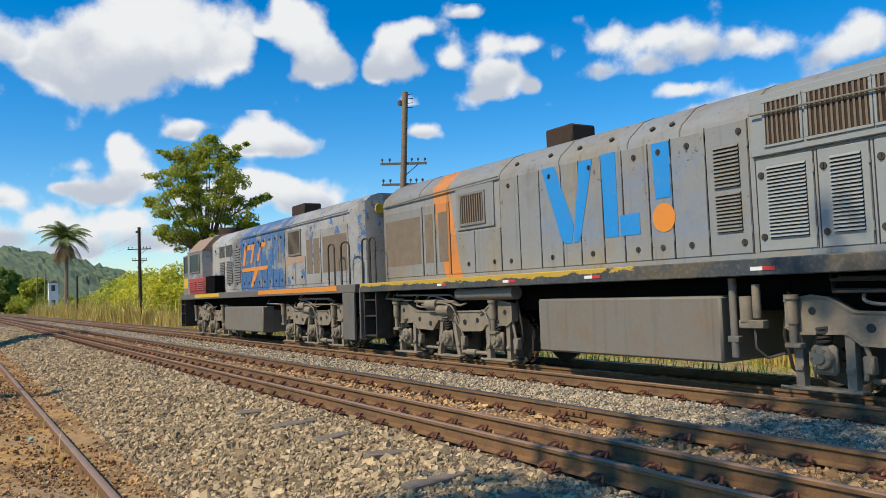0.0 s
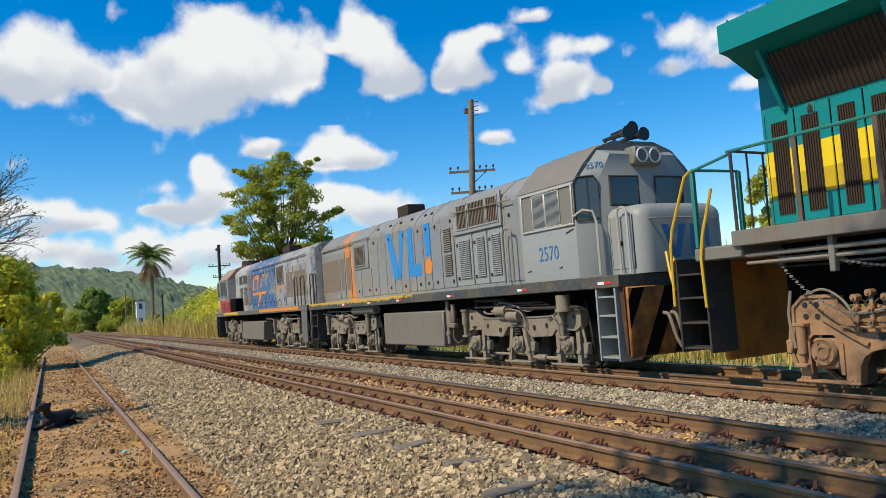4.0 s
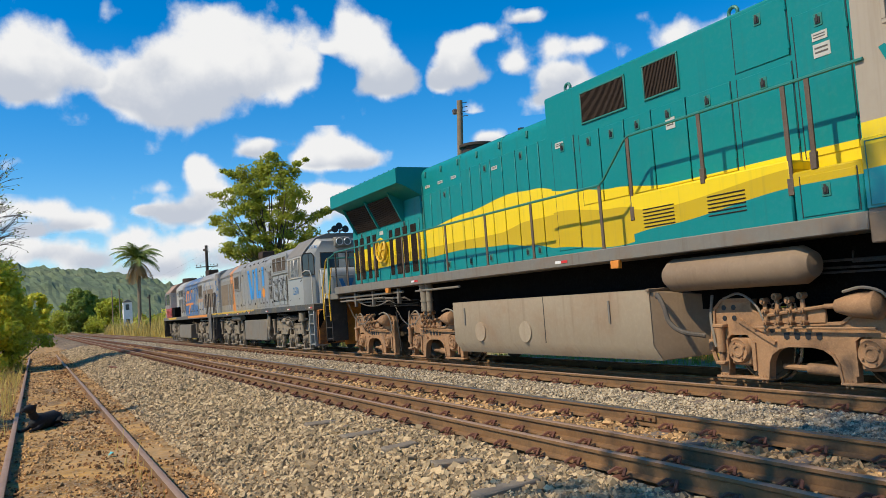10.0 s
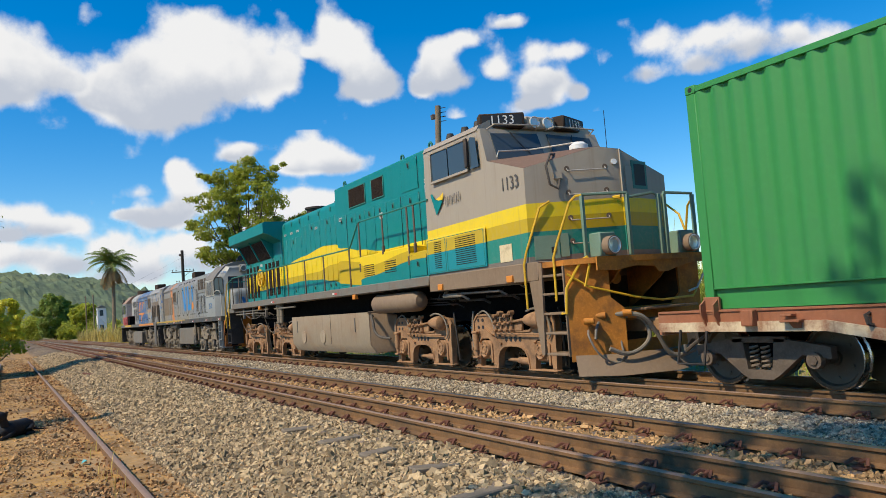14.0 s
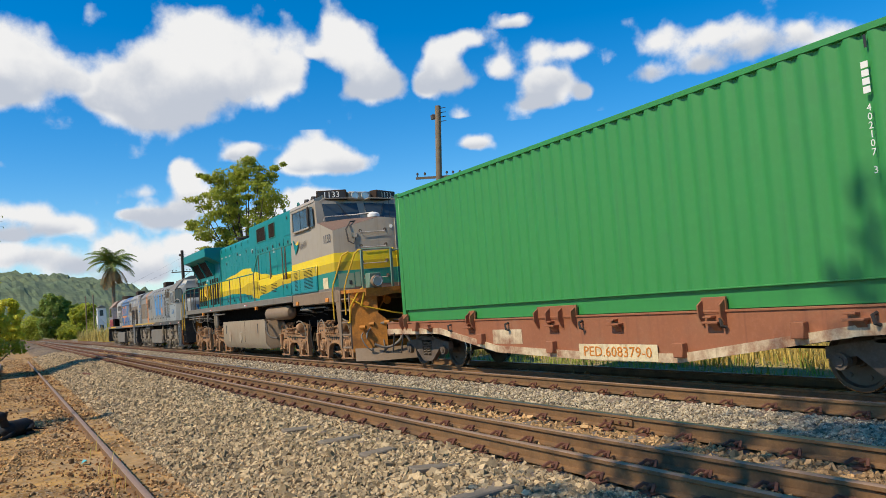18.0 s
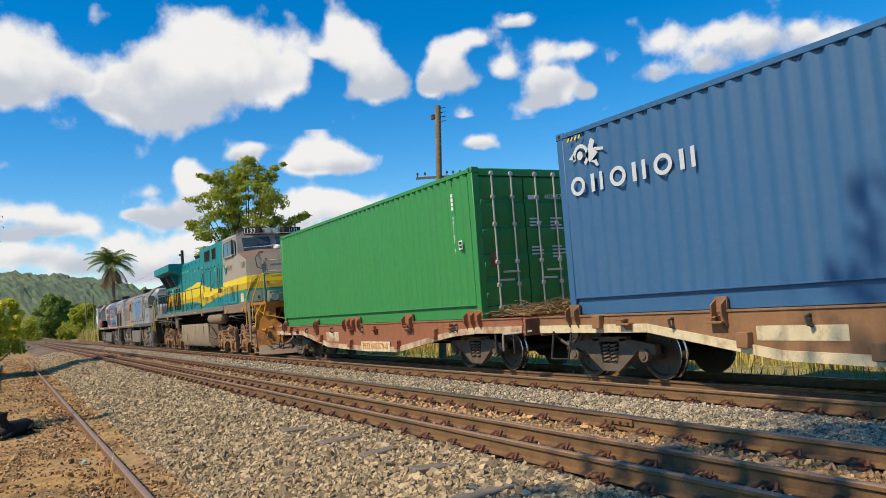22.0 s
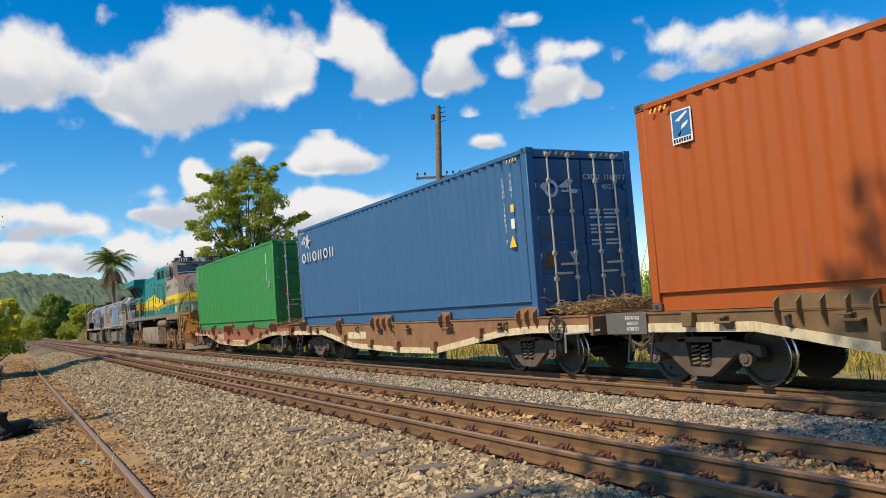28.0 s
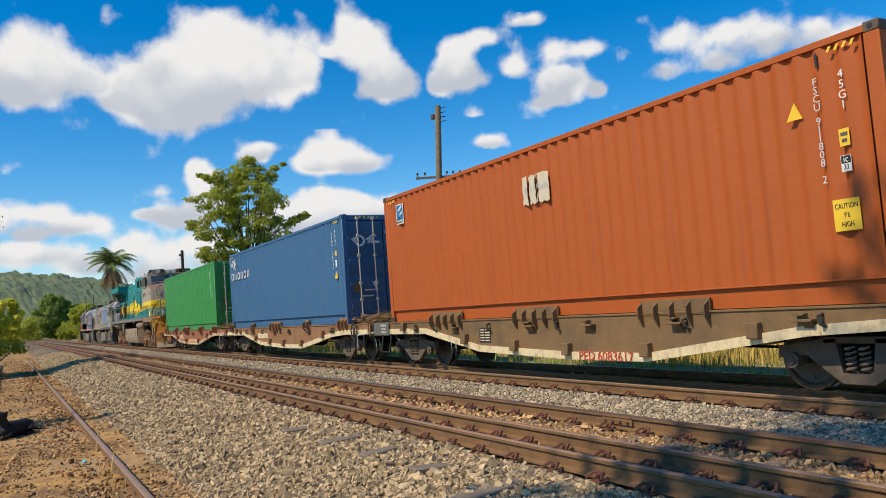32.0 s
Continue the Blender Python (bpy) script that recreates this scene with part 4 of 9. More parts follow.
def container(name, u0, material, label, cast=None):
    """A forty-foot high-cube box; x = 0 at its closed end, doors at the other end, on a deck at z = 0."""
    c = thing(name, pose(u0, CENTRE, 1.135), label, "shipping container")
    rolling.append((c, u0))
    h = CW / 2
    for s in (-1, 1):
        part("side_panel", corrugated(0.16, CL - 0.2, s * (h - 0.012), 0.19, CH - 0.1, s), material, c)
        part("top_rail", Geo().box(0.1, CL - 0.1, s * h - 0.03, s * h + 0.03, CH - 0.1, CH - 0.02, 0.006), material, c).location.y = -s * 0.032
        part("bottom_rail", Geo().box(0.1, CL - 0.1, s * h - 0.03, s * h + 0.03, -0.08, 0.2, 0.006), material, c).location.y = -s * 0.085
        part("panel_lip", Geo().box(0.16, CL - 0.18, s * h - 0.03, s * h + 0.018, 0.178, 0.2, 0.004), material, c).location.y = -s * 0.03
        for x in (0.0, CL):
            part("corner_post", Geo().box(x if x == 0 else CL - 0.18, 0.16 if x == 0 else CL, s * h - (0.0 if s < 0 else 0.16), s * h + (0.16 if s < 0 else 0.0), 0.03, CH - 0.11, 0.012), material, c)
            for z in (-0.08, CH - 0.118):
                k = part("corner_casting", Geo().box(-0.006 if x == 0 else CL - 0.172, 0.172 if x == 0 else CL + 0.006, s * (h - 0.16) if s > 0 else -h - 0.006, h + 0.006 if s > 0 else -(h - 0.16), z, z + 0.118, 0.012), cast or material, c)
                e = Geo().cyl((0.088 if x == 0 else CL - 0.088, s * (h + 0.005), z + 0.06), (0.088 if x == 0 else CL - 0.088, s * (h + 0.009), z + 0.06), 0.034, 10)
                part("hole", e, m_black, k)
    part("front_panel", corrugated(-h + 0.16, h - 0.16, 0.02, 0.12, CH - 0.1, -1, 0.25, 0.045, "y"), material, c)
    part("roof", Geo().box(0.05, CL - 0.05, -h + 0.07, h - 0.07, CH - 0.05, CH - 0.015), material, c)
    part("underside", Geo().box(0.1, CL - 0.1, -h + 0.07, h - 0.07, 0.06, 0.13), m_under, c)
    part("door_header", Geo().box(CL - 0.1, CL - 0.004, -h + 0.16, h - 0.16, CH - 0.17, CH - 0.03, 0.01), material, c)
    part("door_sill", Geo().box(CL - 0.1, CL - 0.004, -h + 0.16, h - 0.16, 0.02, 0.14, 0.01), material, c)
    for s in (-1, 1):
        y0, y1 = (s * 0.015, s * (h - 0.165))
        lo, hi = min(y0, y1), max(y0, y1)
        door_ = part("door", Geo().box(CL - 0.075, CL - 0.05, lo, hi, 0.15, CH - 0.18), material, c)
        edges = np.linspace(0.15, CH - 0.18, 6)
        for a, b in zip(edges[:-1], edges[1:]):
            part("door_panel", Geo().prism([(CL - 0.052, b), (CL - 0.02, b - 0.03), (CL - 0.02, a + 0.13), (CL - 0.052, a + 0.06)], "y", lo, hi), material, door_)
        for k in (0.27, 0.72):
            y = lo + (hi - lo) * k
            rod = Geo().cyl((CL + 0.012, y, 0.06), (CL + 0.012, y, CH - 0.08), 0.019, 8)
            part("lock_rod", rod, m_zinc, door_, "galvanised lock rod")
            for z in (0.1, 0.55, 1.0, 1.75, 2.3, CH - 0.13):
                part("rod_bracket", Geo().box(CL - 0.02, CL + 0.036, y - 0.045, y + 0.045, z - 0.035, z + 0.035, 0.006), m_zinc, door_)
            hd = Geo().box(CL + 0.02, CL + 0.034, y - 0.04, y + 0.36 * (1 if k < 0.5 else -1) if k < 0.5 else y + 0.04, 0.62, 0.66, 0.004) if k < 0.5 else Geo().box(CL + 0.02, CL + 0.034, y - 0.36, y + 0.04, 0.78, 0.82, 0.004)
            part("lock_handle", hd, m_zinc, door_)
        for z in (0.35, 0.95, 1.6, 2.2):
            part("hinge", Geo().box(CL - 0.03, CL + 0.012, s * (h - 0.2) - 0.05, s * (h - 0.2) + 0.05, z - 0.05, z + 0.05, 0.006), material, door_)
    return c


def spring(x, y, z0, z1, r=0.055, wire=0.016, turns=5):
    n = turns * 9
    return [(x + r * math.cos(i * 2 * math.pi / 9), y + r * math.sin(i * 2 * math.pi / 9), z0 + (z1 - z0) * i / n) for i in range(n + 1)]


def freight_bogie(parent, x, r=0.4):
    b = part("bogie", Geo().box(x - 0.2, x + 0.2, -0.85, 0.85, 0.42, 0.6, 0.02), m_under, parent)
    for s in (-1, 1):
        y = s * 0.86
        g = Geo()
        prof = [(-1.0, 0.42), (-0.62, 0.46), (-0.28, 0.2), (-0.18, 0.14), (0.18, 0.14), (0.28, 0.2), (0.62, 0.46), (1.0, 0.42), (1.0, 0.56), (0.6, 0.62), (0.24, 0.66), (0.18, 0.26), (-0.18, 0.26), (-0.24, 0.66), (-0.6, 0.62), (-1.0, 0.56)]
        g.prism([(x + a, z) for a, z in prof], "y", y - 0.055, y + 0.055)
        g.box(x - 0.4, x + 0.4, y - 0.055, y + 0.055, 0.6, 0.68, 0.01)
        part("side_frame", g, m_bogie, b)
        for k in (-0.085, 0.085):
            sp = Geo().tube(spring(x + k, y - s * -0.02, 0.27, 0.56), 0.017, 5)
            part("spring", sp, m_spring, b)
        for k in (-0.8, 0.8):
            cap = Geo().cyl((x + k, y - 0.02, r), (x + k, y + s * 0.11, r), 0.1, 12)
            cap.cyl((x + k, y + s * 0.11, r), (x + k, y + s * 0.13, r), 0.055, 8)
            part("axle_cap", cap, m_bogie, b)
    for k in (-0.8, 0.8):
        wheelset(parent, x + k, r)
    return b


def flat_wagon(name, u0, m_side, label, brackets, pockets=(0.7, 3.4, 5.12, 6.62, 8.42, 10.3), m_edge=None):
    """A container flat; x = 0 at the box's closed end. brackets: where the ribbed box guides stand."""
    w = vehicle(name, u0, label, "flat wagon")
    h = 1.2
    top = 1.02
    lower = [(-0.85, 0.77), (1.7, 0.77), (3.9, 0.42), (6.6, 0.34), (8.4, 0.35), (11.0, 0.71), (12.0, 0.77), (13.5, 0.77)]
    for s in (-1, 1):
        y = s * h
        g = Geo().prism([(x, z + 0.1) for x, z in lower] + [(13.5, top), (-0.85, top)], "y", y - 0.02, y + 0.02)
        part("side_sill", g, m_side, w)
        fl = Geo().prism(lower + [(x, z + 0.125) for x, z in reversed(lower)], "y", y - 0.045 if s < 0 else y - 0.03, y + 0.03 if s < 0 else y + 0.045)
        part("lower_flange", fl, m_edge or m_cream, w, "chipped cream-painted lower flange")
        tf = Geo().box(-0.85, 13.5, y - 0.04, y + 0.04, top, top + 0.03, 0.005)
        part("upper_flange", tf, m_side, w)
        for xb, wide in brackets:
            b = Geo().box(xb - wide / 2, xb + wide / 2, y + s * 0.02 - 0.012, y + s * 0.02 + 0.032 * 1, top - 0.02, top + 0.2, 0.006)
            n = max(2, round(wide / 0.31) + 1)
            pb = part("box_guide", b, m_side, w)
            for i in range(n):
                xx = xb - wide / 2 + 0.02 + (wide - 0.04) * i / (n - 1)
                part("gusset", Geo().prism([(y + s * 0.03, top + 0.17), (y + s * 0.13, top + 0.1), (y + s * 0.13, top - 0.04), (y + s * 0.05, top - 0.17), (y + s * 0.03, top - 0.17)], "x", xx - 0.012, xx + 0.012), m_side, pb)
        for x in pockets:
            z0 = np.interp(x, [a for a, _ in lower], [b for _, b in lower])
            part("stake_pocket", Geo().box(x - 0.09, x + 0.09, y + s * 0.02 if s > 0 else y - 0.13, y + 0.13 if s > 0 else y - 0.02, z0 + 0.07, z0 + 0.27, 0.012), m_side, w)
        for x in (1.3, 3.0, 5.65, 7.2, 9.05, 11.0):
            tie = Geo().box(x - 0.13, x + 0.13, y - 0.14 if s < 0 else y + 0.02, y - 0.02 if s < 0 else y + 0.14, top - 0.14, top - 0.11, 0.005)
            tie.box(x - 0.13, x + 0.02, y - 0.12 if s < 0 else y + 0.02, y - 0.02 if s < 0 else y + 0.12, top - 0.07, top - 0.045, 0.004)
            tie.prism([(y + s * 0.02, top - 0.14), (y + s * 0.12, top - 0.14), (y + s * 0.02, top - 0.24)], "x", x - 0.02, x + 0.1)
            part("tie_bracket", tie, m_side, w)
        for x in (2.2, 4.3, 6.4, 9.2, 11.2):
            part("lashing_hook", Geo().tube([(x, y + s * 0.02, top - 0.06), (x, y + s * 0.1, top - 0.08), (x + 0.02, y + s * 0.1, top - 0.17), (x + 0.05, y + s * 0.05, top - 0.19)], 0.022, 5), m_iron, w)
    part("deck", Geo().box(-0.85, 13.5, -h + 0.05, h - 0.05, 0.93, 1.015), m_side, w)
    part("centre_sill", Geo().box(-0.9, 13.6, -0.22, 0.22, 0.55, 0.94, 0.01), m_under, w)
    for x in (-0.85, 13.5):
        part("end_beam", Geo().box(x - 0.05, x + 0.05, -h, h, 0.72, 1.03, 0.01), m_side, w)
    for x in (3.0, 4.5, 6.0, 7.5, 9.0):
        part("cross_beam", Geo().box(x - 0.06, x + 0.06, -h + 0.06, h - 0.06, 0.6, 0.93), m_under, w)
    for x, s in ((-0.98, -1), (13.6, 1)):
        cp = Geo().box(x - 0.16, x + 0.16, -0.12, 0.12, 0.62, 0.86, 0.03)
        cp.box(x + s * 0.08, x + s * 0.3, -0.17, 0.05, 0.6, 0.88, 0.04)
        part("coupler", cp, m_iron, w)
        part("brake_hose", Geo().tube([(x - s * 0.3, -0.4, 0.7), (x, -0.42, 0.55), (x + s * 0.25, -0.36, 0.42), (x + s * 0.32, -0.3, 0.5)], 0.028, 6), m_rubber, w)
    freight_bogie(w, 0.5)
    freight_bogie(w, 11.35)
    part("air_reservoir", Geo().cyl((5.2, 0.2, 0.5), (6.4, 0.2, 0.5), 0.2, 14), m_under, w)
    part("brake_rod", Geo().cyl((1.6, -0.35, 0.5), (10.4, -0.35, 0.5), 0.02, 6), m_under, w)
    return w


def straw_heap(u0, seed):
    g = np.random.default_rng(seed)
    n = 1300
    a = g.uniform(0, 2 * math.pi, n)
    p = np.stack([g.normal(0, 0.33, n), g.normal(0, 0.5, n), np.abs(g.normal(0, 0.085, n)) + 0.02], 1)
    p[:, 0] = np.clip(p[:, 0], -0.6, 0.6)
    p[:, 1] = np.clip(p[:, 1], -1.1, 1.1)
    geo = Geo()
    for i in range(n):
        L = g.uniform(0.1, 0.3)
        d = np.array([math.cos(a[i]), math.sin(a[i]), g.uniform(-0.2, 0.5)]) * L
        q0, q1 = p[i], p[i] + d
        q1[2] = max(q1[2], 0.01)
        geo.tube([q0, (q0 + q1) / 2 + np.array([0, 0, 0.03]), q1], 0.006, 3)
    o = thing("straw_heap", pose(u0, CENTRE, 1.035), "heap of dry brown straw and twigs on the wagon deck", "straw")
    part("stalk", geo, m_straw, o)["kind"] = "stuff"
    rolling.append((o, u0))
    return o


U_GREEN, U_BLUE, U_ORANGE = 25.76, 40.64, 55.54
w1 = flat_wagon("flat_wagon", U_GREEN, m_deck_red, "rust-red container flat wagon with a cream edge", [(0.1, 0.25), (3.05, 0.2), (5.74, 1.05), (9.05, 0.4), (11.9, 0.55)], (0.7, 3.4, 5.6, 8.45, 10.3), m_cream_worn)
w2 = flat_wagon("flat_wagon", U_BLUE, m_deck_brown, "brown container flat wagon with a chipped cream edge", [(0.1, 0.25), (3.05, 0.2), (5.8, 1.05), (8.95, 0.35), (11.9, 0.55)])
w3 = flat_wagon("flat_wagon", U_ORANGE, m_deck_grey, "grey-brown container flat wagon with a cream edge", [(2.67, 1.24), (5.8, 1.22), (8.99, 1.26)])
box_green = container("shipping_container", U_GREEN, m_green, "green ribbed steel shipping container on a flat wagon")
box_blue = container("shipping_container", U_BLUE, m_blue, "dark blue ribbed steel shipping container on a flat wagon")
box_orange = container("shipping_container", U_ORANGE, m_orange, "rust-orange ribbed steel shipping container on a flat wagon", m_post)
straw_heap(U_GREEN + 12.85, 61)
straw_heap(U_BLUE + 12.85, 62)


# ---- locomotives ----
def ramp(nt, val, lo, hi, pts, base, span):
    """A smooth height line: pts are (place, height) pairs; gives the height at val."""
    n = nt.nodes.new("ShaderNodeValToRGB")
    mr = nt.nodes.new("ShaderNodeMapRange")
    nt.links.new(val, mr.inputs[0])
    mr.inputs[1].default_value, mr.inputs[2].default_value = lo, hi
    nt.links.new(mr.outputs[0], n.inputs[0])
    el = n.color_ramp.elements
    n.color_ramp.interpolation = "EASE"
    while len(el) < len(pts):
        el.new(0.5)
    for e, (x, z) in zip(el, pts):
        e.position = (x - lo) / (hi - lo)
        k = (z - base) / span
        e.color = (k, k, k, 1)
    return calc(nt, "ADD", calc(nt, "MULTIPLY", n.outputs[0], span), base)


TEAL, YEL, MUST, CABGREY = (0.001, 0.215, 0.212), (0.84, 0.61, 0.006), (0.56, 0.385, 0.004), (0.385, 0.325, 0.245)


def wave_paint(nt, coord):
    x, y, z = axes(nt, coord)
    up = ramp(nt, x, 0, 21, [(0, 2.98), (4.8, 3.1), (7.0, 3.26), (8.8, 3.40), (9.6, 3.36), (10.8, 3.14), (12, 2.98), (13.3, 2.84), (16, 2.85)], 2.0, 2.0)
    mid = ramp(nt, x, 0, 21, [(0, 2.66), (4.9, 2.67), (8.3, 2.67), (9.3, 2.79), (10.6, 2.80), (12, 2.66), (13.5, 2.45), (15.8, 2.62)], 2.0, 2.0)
    low = ramp(nt, x, 0, 21, [(0, 2.36), (4.9, 2.44), (6.7, 2.48), (8.4, 2.42), (9.4, 2.31), (10.3, 2.18), (12, 2.05), (13.5, 2.2), (15.8, 2.4)], 2.0, 2.0)
    c = mixer(nt, between(nt, calc(nt, "SUBTRACT", z, low), -0.006, 0.006), TEAL, MUST)
    c = mixer(nt, between(nt, calc(nt, "SUBTRACT", z, mid), -0.006, 0.006), c, YEL)
    return mixer(nt, between(nt, calc(nt, "SUBTRACT", z, up), -0.006, 0.006), c, TEAL)


def cab_paint(nt, coord):
    x, y, z = axes(nt, coord)
    rise = calc(nt, "MULTIPLY", calc(nt, "SUBTRACT", x, 16.5), 0.014)
    zz = calc(nt, "SUBTRACT", z, rise)
    c = mixer(nt, between(nt, zz, 2.02, 2.03), (0.2, 0.165, 0.13), (0.02, 0.23, 0.17))
    c = mixer(nt, between(nt, zz, 2.44, 2.452), c, MUST)
    c = mixer(nt, between(nt, zz, 2.68, 2.692), c, YEL)
    return mixer(nt, between(nt, zz, 2.93, 2.942), c, CABGREY)


def vent_sky_paint(nt, coord):
    x, y, z = axes(nt, coord)
    zz = calc(nt, "SUBTRACT", z, calc(nt, "MULTIPLY", calc(nt, "SUBTRACT", x, 16.5), 0.014))
    # The lowest band is bluer than TEAL: a sky reflection put into the colour.
    c = mixer(nt, between(nt, zz, 2.43, 2.442), (0.003, 0.25, 0.29), MUST)
    return mixer(nt, between(nt, zz, 2.68, 2.692), c, YEL)


def grey_paint(nt, coord):
    """Grey hood with one slanting orange band and worn, browner patches."""
    x, y, z = axes(nt, coord)
    slant = calc(nt, "ADD", x, calc(nt, "MULTIPLY", z, 0.22))
    band = calc(nt, "MULTIPLY", between(nt, slant, 3.36, 3.38), calc(nt, "SUBTRACT", 1.0, between(nt, slant, 3.95, 3.97)))
    worn = between(nt, speckle(nt, coord, 1.3, 6, (1, 1, 0.5), 0.7), 0.45, 0.62)
    c = mixer(nt, calc(nt, "MULTIPLY", worn, 0.6), (0.25, 0.256, 0.25), (0.275, 0.225, 0.135))
    left = calc(nt, "SUBTRACT", 1.0, between(nt, x, 0.2, 3.0))
    c = mixer(nt, calc(nt, "MULTIPLY", left, 0.55), c, (0.19, 0.165, 0.125))
    over = calc(nt, "MULTIPLY", calc(nt, "MULTIPLY", between(nt, x, 5.9, 6.1), calc(nt, "SUBTRACT", 1.0, between(nt, x, 9.3, 9.36))),
                calc(nt, "MULTIPLY", between(nt, z, 1.8, 2.15), calc(nt, "SUBTRACT", 1.0, between(nt, z, 2.9, 3.2))))
    cloudy = between(nt, speckle(nt, coord, 1.9, 3), 0.35, 0.6)
    c = mixer(nt, calc(nt, "MULTIPLY", calc(nt, "MULTIPLY", over, cloudy), 0.7), c, (0.19, 0.245, 0.33))
    c = mixer(nt, calc(nt, "MULTIPLY", band, 0.95), c, (0.62, 0.22, 0.035))
    chips = calc(nt, "MULTIPLY", between(nt, speckle(nt, coord, 11.0, 4, rough=0.65), 0.62, 0.66), between(nt, speckle(nt, coord, 1.4, 3), 0.48, 0.62))
    return mixer(nt, calc(nt, "MULTIPLY", chips, 0.85), c, (0.065, 0.05, 0.038))


def sill_paint(nt, coord):
    """Dark slate sill whose old yellow edge flakes off along its far half."""
    x, y, z = axes(nt, coord)
    flake = speckle(nt, coord, 3.2, 6, (1, 1, 2.5), 0.72)
    far = calc(nt, "SUBTRACT", 1.0, between(nt, x, 6.5, 10.5))
    high = between(nt, z, 1.44, 1.58)
    amount = calc(nt, "ADD", flake, calc(nt, "MULTIPLY", calc(nt, "SUBTRACT", calc(nt, "MULTIPLY", far, high), 0.62), 0.45))
    c = mixer(nt, between(nt, speckle(nt, coord, 1.2, 5), 0.45, 0.62), (0.05, 0.057, 0.06), (0.105, 0.085, 0.055))
    return mixer(nt, between(nt, amount, 0.50, 0.54), c, (0.52, 0.33, 0.03))


def peel_paint(nt, coord):
    """Blue over grey, flaking in patches."""
    x, y, z = axes(nt, coord)
    flake = speckle(nt, coord, 2.6, 7, (1, 1, 0.8), 0.75)
    blue_zone = calc(nt, "MULTIPLY", between(nt, x, 6.6, 6.8), calc(nt, "SUBTRACT", 1.0, between(nt, x, 10.7, 10.9)))
    amount = calc(nt, "ADD", calc(nt, "MULTIPLY", blue_zone, 0.13), flake)
    blue = between(nt, amount, 0.56, 0.60)
    c = mixer(nt, between(nt, speckle(nt, coord, 1.1, 6), 0.4, 0.65), (0.31, 0.30, 0.265), (0.19, 0.15, 0.11))
    pale = calc(nt, "MULTIPLY", between(nt, x, 3.25, 3.3), calc(nt, "SUBTRACT", 1.0, between(nt, x, 5.3, 5.9)))
    c = mixer(nt, calc(nt, "MULTIPLY", pale, 0.75), c, (0.46, 0.45, 0.41))
    c = mixer(nt, calc(nt, "MULTIPLY", between(nt, x, 10.9, 11.1), 0.45), c, (0.38, 0.38, 0.36))
    c = mixer(nt, blue, c, (0.045, 0.135, 0.31))
    scab = calc(nt, "MULTIPLY", between(nt, speckle(nt, coord, 7.0, 4, rough=0.65), 0.58, 0.63), between(nt, speckle(nt, coord, 0.9, 3), 0.42, 0.6))
    return mixer(nt, calc(nt, "MULTIPLY", scab, 0.85), c, (0.10, 0.06, 0.04))


m_vli = mat("grey_hood", (0.4, 0.4, 0.37), 0.55, var=0.12, scale=2, bump=0.12, dirt=(0.15, 0.115, 0.075), amount=0.38, dirt_scale=1.5, streak=(0.11, 0.08, 0.05), streak_amount=0.6, paint=grey_paint)
m_grey = mat("loco_grey", (0.2, 0.188, 0.155), 0.55, var=0.12, scale=2, bump=0.1, dirt=(0.15, 0.115, 0.08), amount=0.45, dirt_scale=1.4, streak=(0.12, 0.085, 0.055), streak_amount=0.6)
m_grey_light = mat("light_grey", (0.285, 0.295, 0.28), 0.5, var=0.1, scale=2, bump=0.06, dirt=(0.3, 0.24, 0.17), amount=0.3, dirt_scale=1.8)
# Pale because sunlight on the cab's rear edge is put into the colour.
m_strip = mat("worn_sunlit_strip", (0.46, 0.46, 0.43), 0.6, var=0.15, scale=3, bump=0.08, dirt=(0.3, 0.24, 0.17), amount=0.4, dirt_scale=1.6)
m_grey_dark = mat("sill_grey", (0.135, 0.125, 0.11), 0.65, var=0.2, scale=3, bump=0.15, dirt=(0.27, 0.2, 0.12), amount=0.4, dirt_scale=2)
m_sill = mat("worn_slate_sill", (0.06, 0.06, 0.06), 0.65, var=0.15, scale=3, bump=0.15, dirt=(0.2, 0.15, 0.09), amount=0.25, dirt_scale=2, paint=sill_paint)
m_grey_roof = mat("roof_grey", (0.2, 0.18, 0.15), 0.7, var=0.18, scale=2, bump=0.15, dirt=(0.16, 0.13, 0.1), amount=0.45, dirt_scale=1.2)
m_truck_grey = mat("truck_grey", (0.255, 0.21, 0.15), 0.8, var=0.22, scale=5, bump=0.25, dirt=(0.06, 0.05, 0.037), amount=0.5, dirt_scale=2.4, streak=(0.2, 0.105, 0.05), streak_amount=0.35)
m_truck_brown = mat("truck_brown", (0.37, 0.205, 0.10), 0.85, var=0.25, scale=5, bump=0.3, dirt=(0.05, 0.032, 0.022), amount=0.55, dirt_scale=2.6)
m_tank_grey = mat("tank_grey", (0.19, 0.175, 0.145), 0.6, var=0.12, scale=2, bump=0.1, dirt=(0.21, 0.125, 0.065), amount=0.55, dirt_scale=1.4, streak=(0.11, 0.065, 0.035), streak_amount=0.5)
m_tank_brown = mat("tank_dusty", (0.25, 0.175, 0.11), 0.75, var=0.15, scale=2, bump=0.12, dirt=(0.18, 0.105, 0.06), amount=0.5, dirt_scale=1.2, streak=(0.13, 0.08, 0.045), streak_amount=0.4)
m_fuel = mat("tank_pale_dust", (0.36, 0.285, 0.195), 0.8, var=0.15, scale=2, bump=0.12, dirt=(0.30, 0.155, 0.075), amount=0.5, dirt_scale=0.8, streak=(0.2, 0.13, 0.075), streak_amount=0.45)
